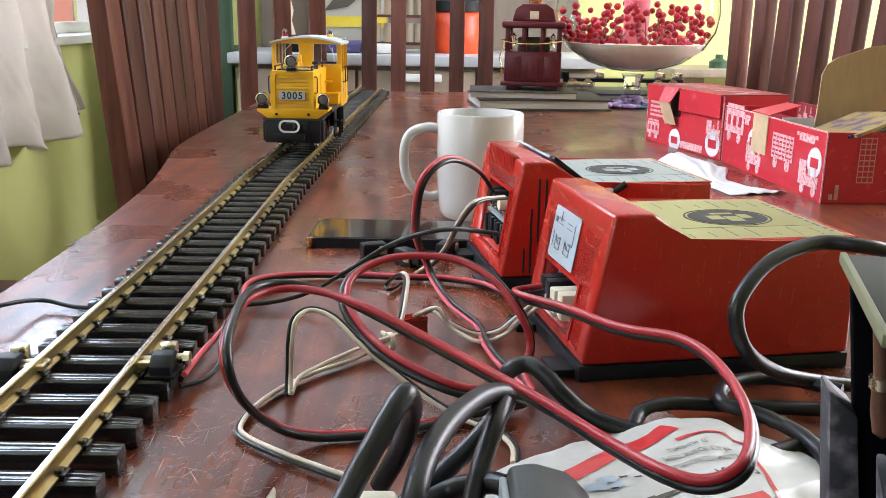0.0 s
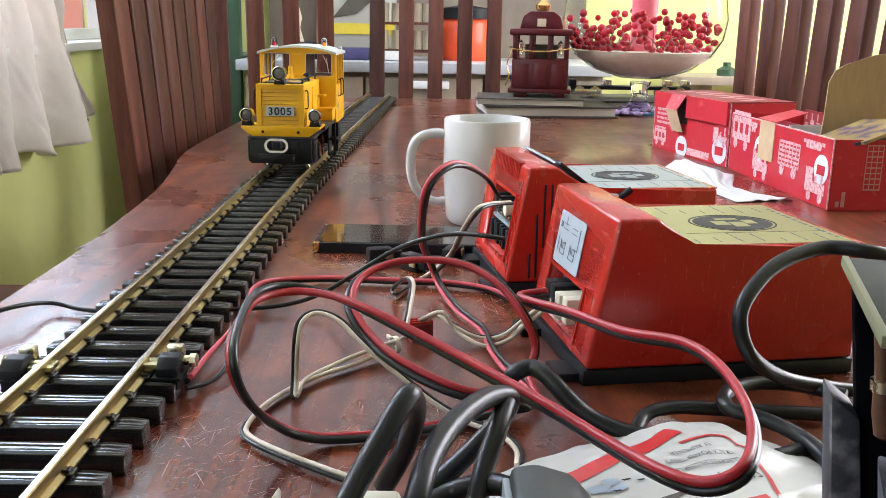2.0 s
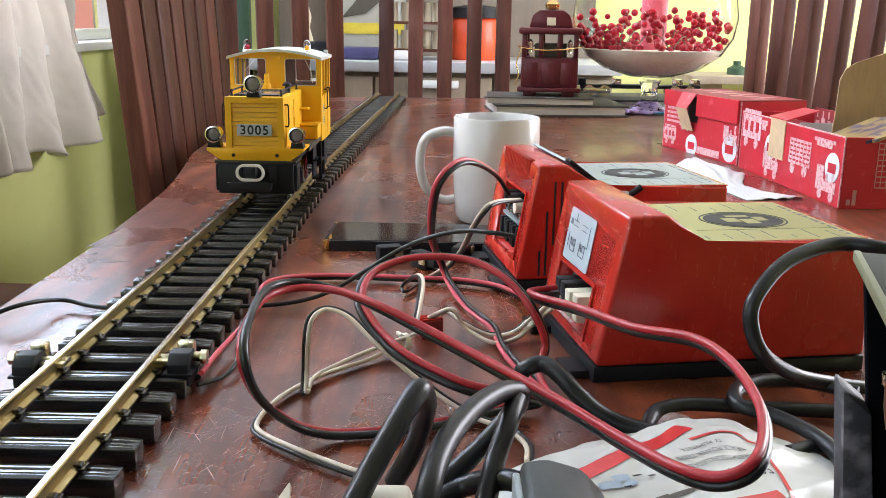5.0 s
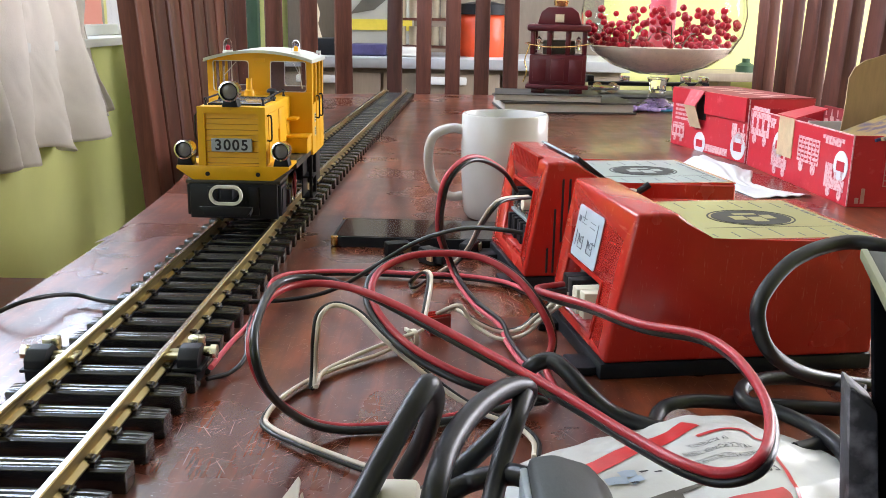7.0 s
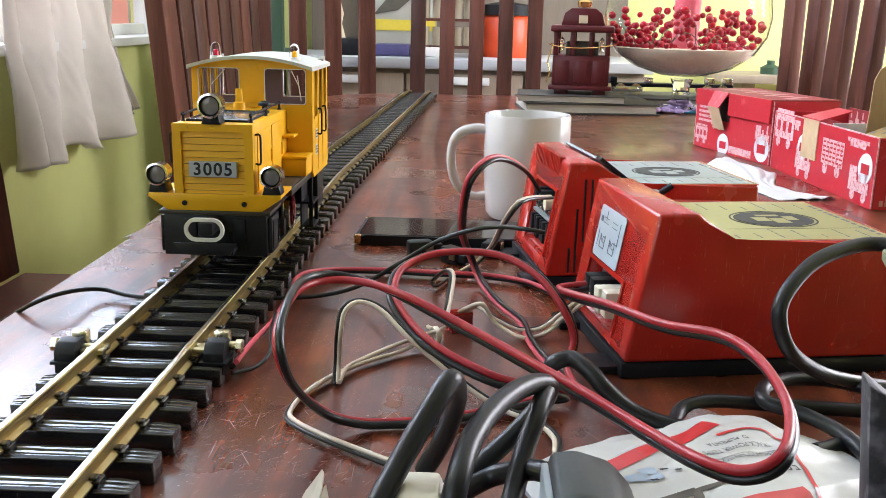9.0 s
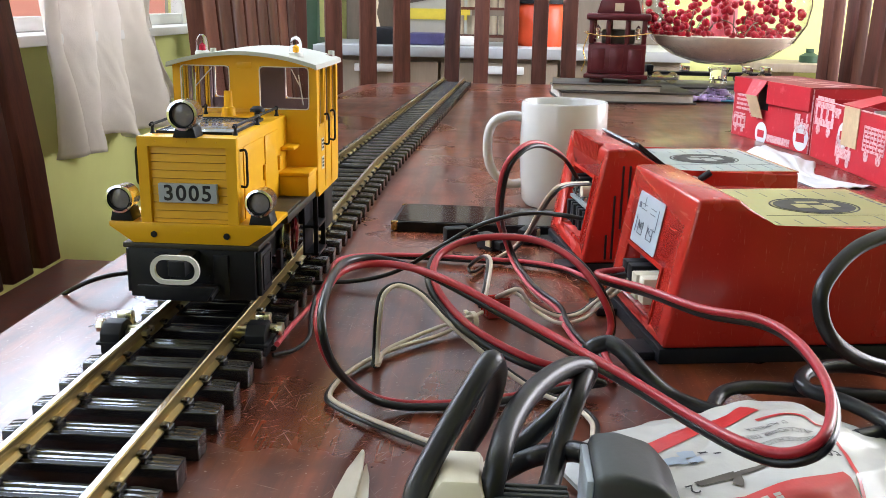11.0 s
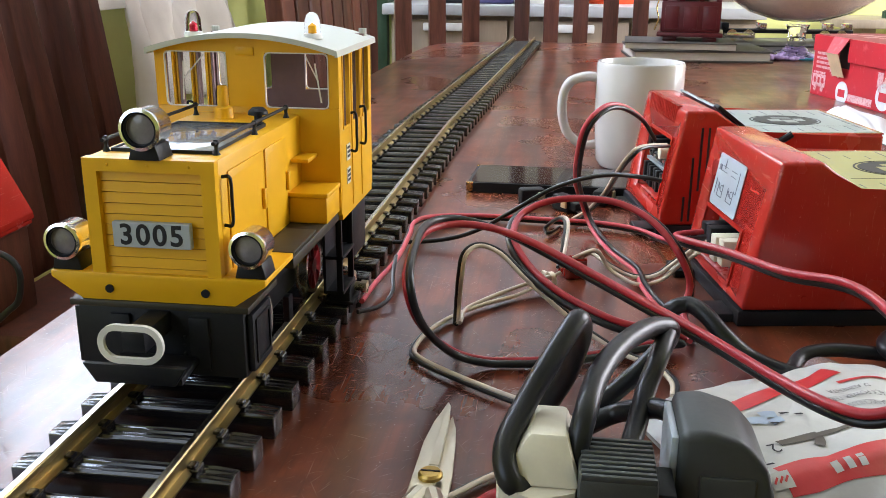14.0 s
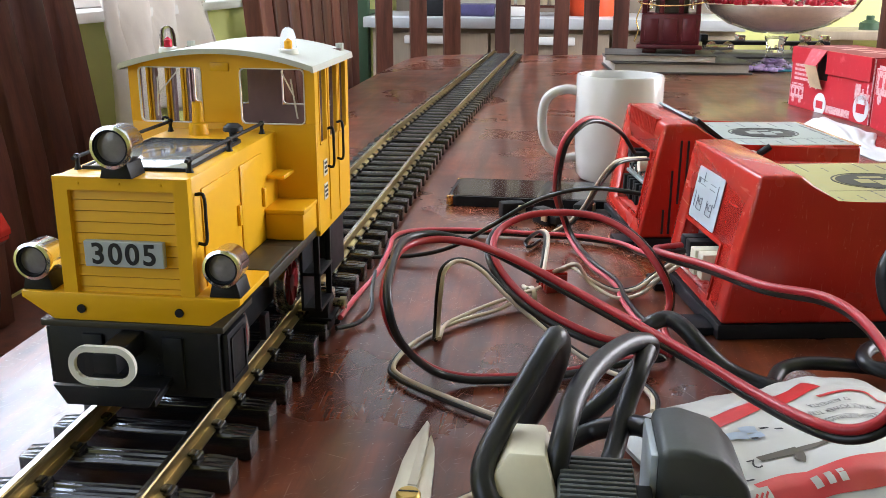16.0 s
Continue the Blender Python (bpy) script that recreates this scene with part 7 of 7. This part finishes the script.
def toy_tram():
    # books below
    k = thing("book", "thick book with dark cover and cream pages", "book", pose(0.40, 1.63, 0, 0, 0, 4), "books under the tram")
    part("page_block", box((-0.132, -0.10, 0.004), (0.128, 0.10, 0.019)), PAGES, k, "cream page block")
    part("cover", box((-0.135, -0.103, 0.0), (0.135, 0.103, 0.004), 0.001), BOOKCOVER, k)
    part("cover", box((-0.135, -0.103, 0.019), (0.135, 0.103, 0.023), 0.001), BOOKCOVER, k)
    k2 = thing("book", "grey paperback lying under the toy tram", "book", pose(0.33, 1.60, 0.0232, 0, 0, -3), "books under the tram")
    part("page_block", box((-0.07, -0.07, 0.001), (0.14, 0.08, 0.012)), PAGES, k2)
    part("cover", box((-0.072, -0.072, 0.012), (0.142, 0.082, 0.0135), 0.0005), BOOKCOVER, k2)
    k3 = thing("book", "large flat dark book beneath the black wagon", "book", pose(0.56, 1.80, 0, 0, 0, 2), "books under the tram")
    part("page_block", box((-0.16, -0.1, 0.003), (0.22, 0.1, 0.018)), PAGES, k3)
    part("cover", box((-0.163, -0.103, 0.018), (0.223, 0.103, 0.022), 0.001), BOOKCOVER, k3)
    part("cover", box((-0.163, -0.103, 0.0), (0.223, 0.103, 0.003), 0.001), BOOKCOVER, k3)
    t = thing("toy_tram", "maroon ornamental tram tied with gold cord", "ornament", pose(0.389, 1.62, 0.0368, 0, 0, -8) @ Matrix.Scale(1.1, 4))
    W, D = 0.052, 0.10
    part("base", box((-W - 0.006, -D * 0.55, 0.008), (W + 0.006, D * 0.55, 0.016), 0.002), TRAMRED, t)
    for x in (-0.035, 0.035):
        part("wheel_block", box((x - 0.012, -0.045, 0.0), (x + 0.012, 0.045, 0.008), 0.001), TRAMRED, t)
    low = part("lower_body", box((-W, -D * 0.5, 0.016), (W, D * 0.5, 0.070), 0.003), TRAMRED, t)
    for x in (-0.033, 0.0, 0.033):
        part("door_panel", box((x - 0.012, -D * 0.5 - 0.0018, 0.022), (x + 0.012, -D * 0.5, 0.062), 0.0008), TRAMRED, low)
    for x in (-W + 0.005, -0.017, 0.017, W - 0.005):
        for y in (-D * 0.5 + 0.005, D * 0.5 - 0.005):
            part("post", box((x - 0.0045, y - 0.004, 0.070), (x + 0.0045, y + 0.004, 0.112), 0.001), TRAMRED, t)
    part("seat_block", box((-0.03, -0.02, 0.070), (0.03, 0.02, 0.095), 0.002), DARKCARD, t)
    part("roof", box((-W - 0.006, -D * 0.56, 0.112), (W + 0.006, D * 0.56, 0.124), 0.004, 3), TRAMRED, t)
    part("clerestory", prism([(-0.040, -0.045, 0.124), (0.040, -0.045, 0.124), (0.034, -0.045, 0.146), (0.022, -0.045, 0.155), (-0.022, -0.045, 0.155), (-0.034, -0.045, 0.146)], (0, 0.09, 0), 0.002), TRAMRED, t)
    part("roof_window", box((-0.008, -0.0465, 0.128), (0.008, -0.045, 0.142)), CREAM, t)
    for x in (-0.036, 0.036):
        part("figure_lamp", lathe([(0, 0.0), (0.004, 0.001), (0.003, 0.012), (0.005, 0.02), (0, 0.026)], 10, Matrix.Translation((x, -0.052, 0.078))), CHROME, t)
    cord = [(-W - 0.003, -0.053, 0.088), (-0.02, -0.056, 0.084), (0.02, -0.056, 0.085), (W + 0.003, -0.053, 0.09), (W + 0.006, 0.0, 0.09), (W + 0.003, 0.053, 0.088), (-W - 0.003, 0.053, 0.088), (-W - 0.007, 0, 0.088), (-W - 0.003, -0.053, 0.088)]
    part("cord", sweep(smooth_path(cord, 5), 0.0012, 6), GOLD, t, "gold cord")
    part("knob", lathe([(0, 0.155), (0.012, 0.157), (0.014, 0.166), (0.006, 0.176), (0, 0.178)], 16), GOLD, t, "gold knob")
    for x in (0.0,):
        part("cord_tail", sweep(smooth_path([(x - W + 0.0, -0.056, 0.086), (x - W - 0.008, -0.058, 0.06), (x - W - 0.004, -0.058, 0.04), (x - W - 0.01, -0.058, 0.02)], 5), 0.0011, 6), GOLD, t, "gold cord")
    # black rolling stock behind
    w = thing("toy_wagon", "black and silver toy wagon frame on a book", "toy wagon", pose(0.60, 1.80, 0.0225, 0, 0, 2))
    part("frame", box((-0.13, -0.02, 0.018), (0.15, 0.02, 0.026), 0.001), BLACK, w)
    for x in (-0.105, -0.07, 0.09, 0.125):
        part("wheel", cyl((x, -0.026, 0.013), (x, -0.021, 0.013), 0.013, n=18), STEEL, w, "steel wheel")
        part("wheel", cyl((x, 0.021, 0.013), (x, 0.026, 0.013), 0.013, n=18), STEEL, w, "steel wheel")
    for x in (-0.0875, 0.1075):
        part("bogie_side", box((x - 0.03, -0.031, 0.008), (x + 0.03, -0.027, 0.02), 0.001), CHROME, w)
    for x in (-0.12, -0.04, 0.03, 0.1, 0.14):
        part("fitting", box((x - 0.008, -0.022, 0.026), (x + 0.008, 0.014, 0.040), 0.002), CHROME if x > -0.1 else BLACK, w)


# ---- build ----
room()
curtain(1.55, 2.22, -0.79, -0.152, 0.46, 4, 0.03, "off-white cotton curtain hanging before the window")
curtain(2.02, 2.12, -0.815, -0.095, 0.46, 3, 0.018, "off-white cotton curtain hanging before the window", 0.20)
table()
furnish()
SLEEPERS = sleeper_mesh()
near_track = track_piece("straight brass toy track on black sleepers", pose(0, KINK - 1.2, 0), SLEEPERS)
far_track = track_piece("straight brass toy track on black sleepers", pose(0, KINK, 0, 0, 0, -math.degrees(math.atan(SLOPE))), SLEEPERS)
clamp(pose(0.0235, 0.102, 0), 1)
clamp(pose(-0.0235, 0.096, 0), -1)
LOCO, WHEELS = locomotive()
transformer("glossy red toy-train transformer with gold rating plate", pose(0.249, 0.120, 0, 0, 0, 9.5), 2)
transformer("glossy red toy-train transformer with grey rating plate", pose(0.219, 0.286, 0, 0, 0, 9.5), 1)
mug()
phone()
plugs()
scissors()
bag()
near_stand()
small_clips()
chair_load()
cartons()
bowl()
toy_tram()
wires()


# ---- motions ----
RUN = [(0.0, 0.800), (0.5, 0.773), (1.0, 0.744), (1.5, 0.711), (2.0, 0.677), (2.5, 0.645), (3.0, 0.613), (4.0, 0.553), (5.25, 0.472), (6.5, 0.396), (7.0, 0.365), (8.0, 0.303), (9.0, 0.240), (10.25, 0.160),
       (11.5, 0.081), (12.0, 0.050), (12.5, 0.019), (13.0, -0.006), (13.4, -0.024), (13.7, -0.036), (14.0, -0.042), (16.0, -0.042)]


def front_at(t):
    """How far along the track the locomotive's front stands at t seconds."""
    for (t0, y0), (t1, y1) in zip(RUN, RUN[1:]):
        if t <= t1:
            return y0 + (y1 - y0) * (t - t0) / (t1 - t0)
    return RUN[-1][1]


def centre(y):
    return Vector((max(0.0, y - KINK) * SLOPE, y, 0.0))


def motions():
    times = [k * 0.2 for k in range(81)]
    rows, turns = [], []
    for t in times:
        y = front_at(t)
        a, b = centre(y + 0.044), centre(y + 0.128)
        yaw = math.degrees(math.atan2(b.x - a.x, b.y - a.y))
        d = (b - a).normalized()
        o = a - d * 0.044
        rows.append((t, pose(o.x, o.y, 0.0, 0, 0, -yaw)))
        turns.append((t, math.degrees((0.800 - y) / 0.0150)))
    walk(LOCO, rows)
    for w, x, y in WHEELS:
        walk(w, [(t, pose(x, y, 0.0345, a)) for t, a in turns])


motions()
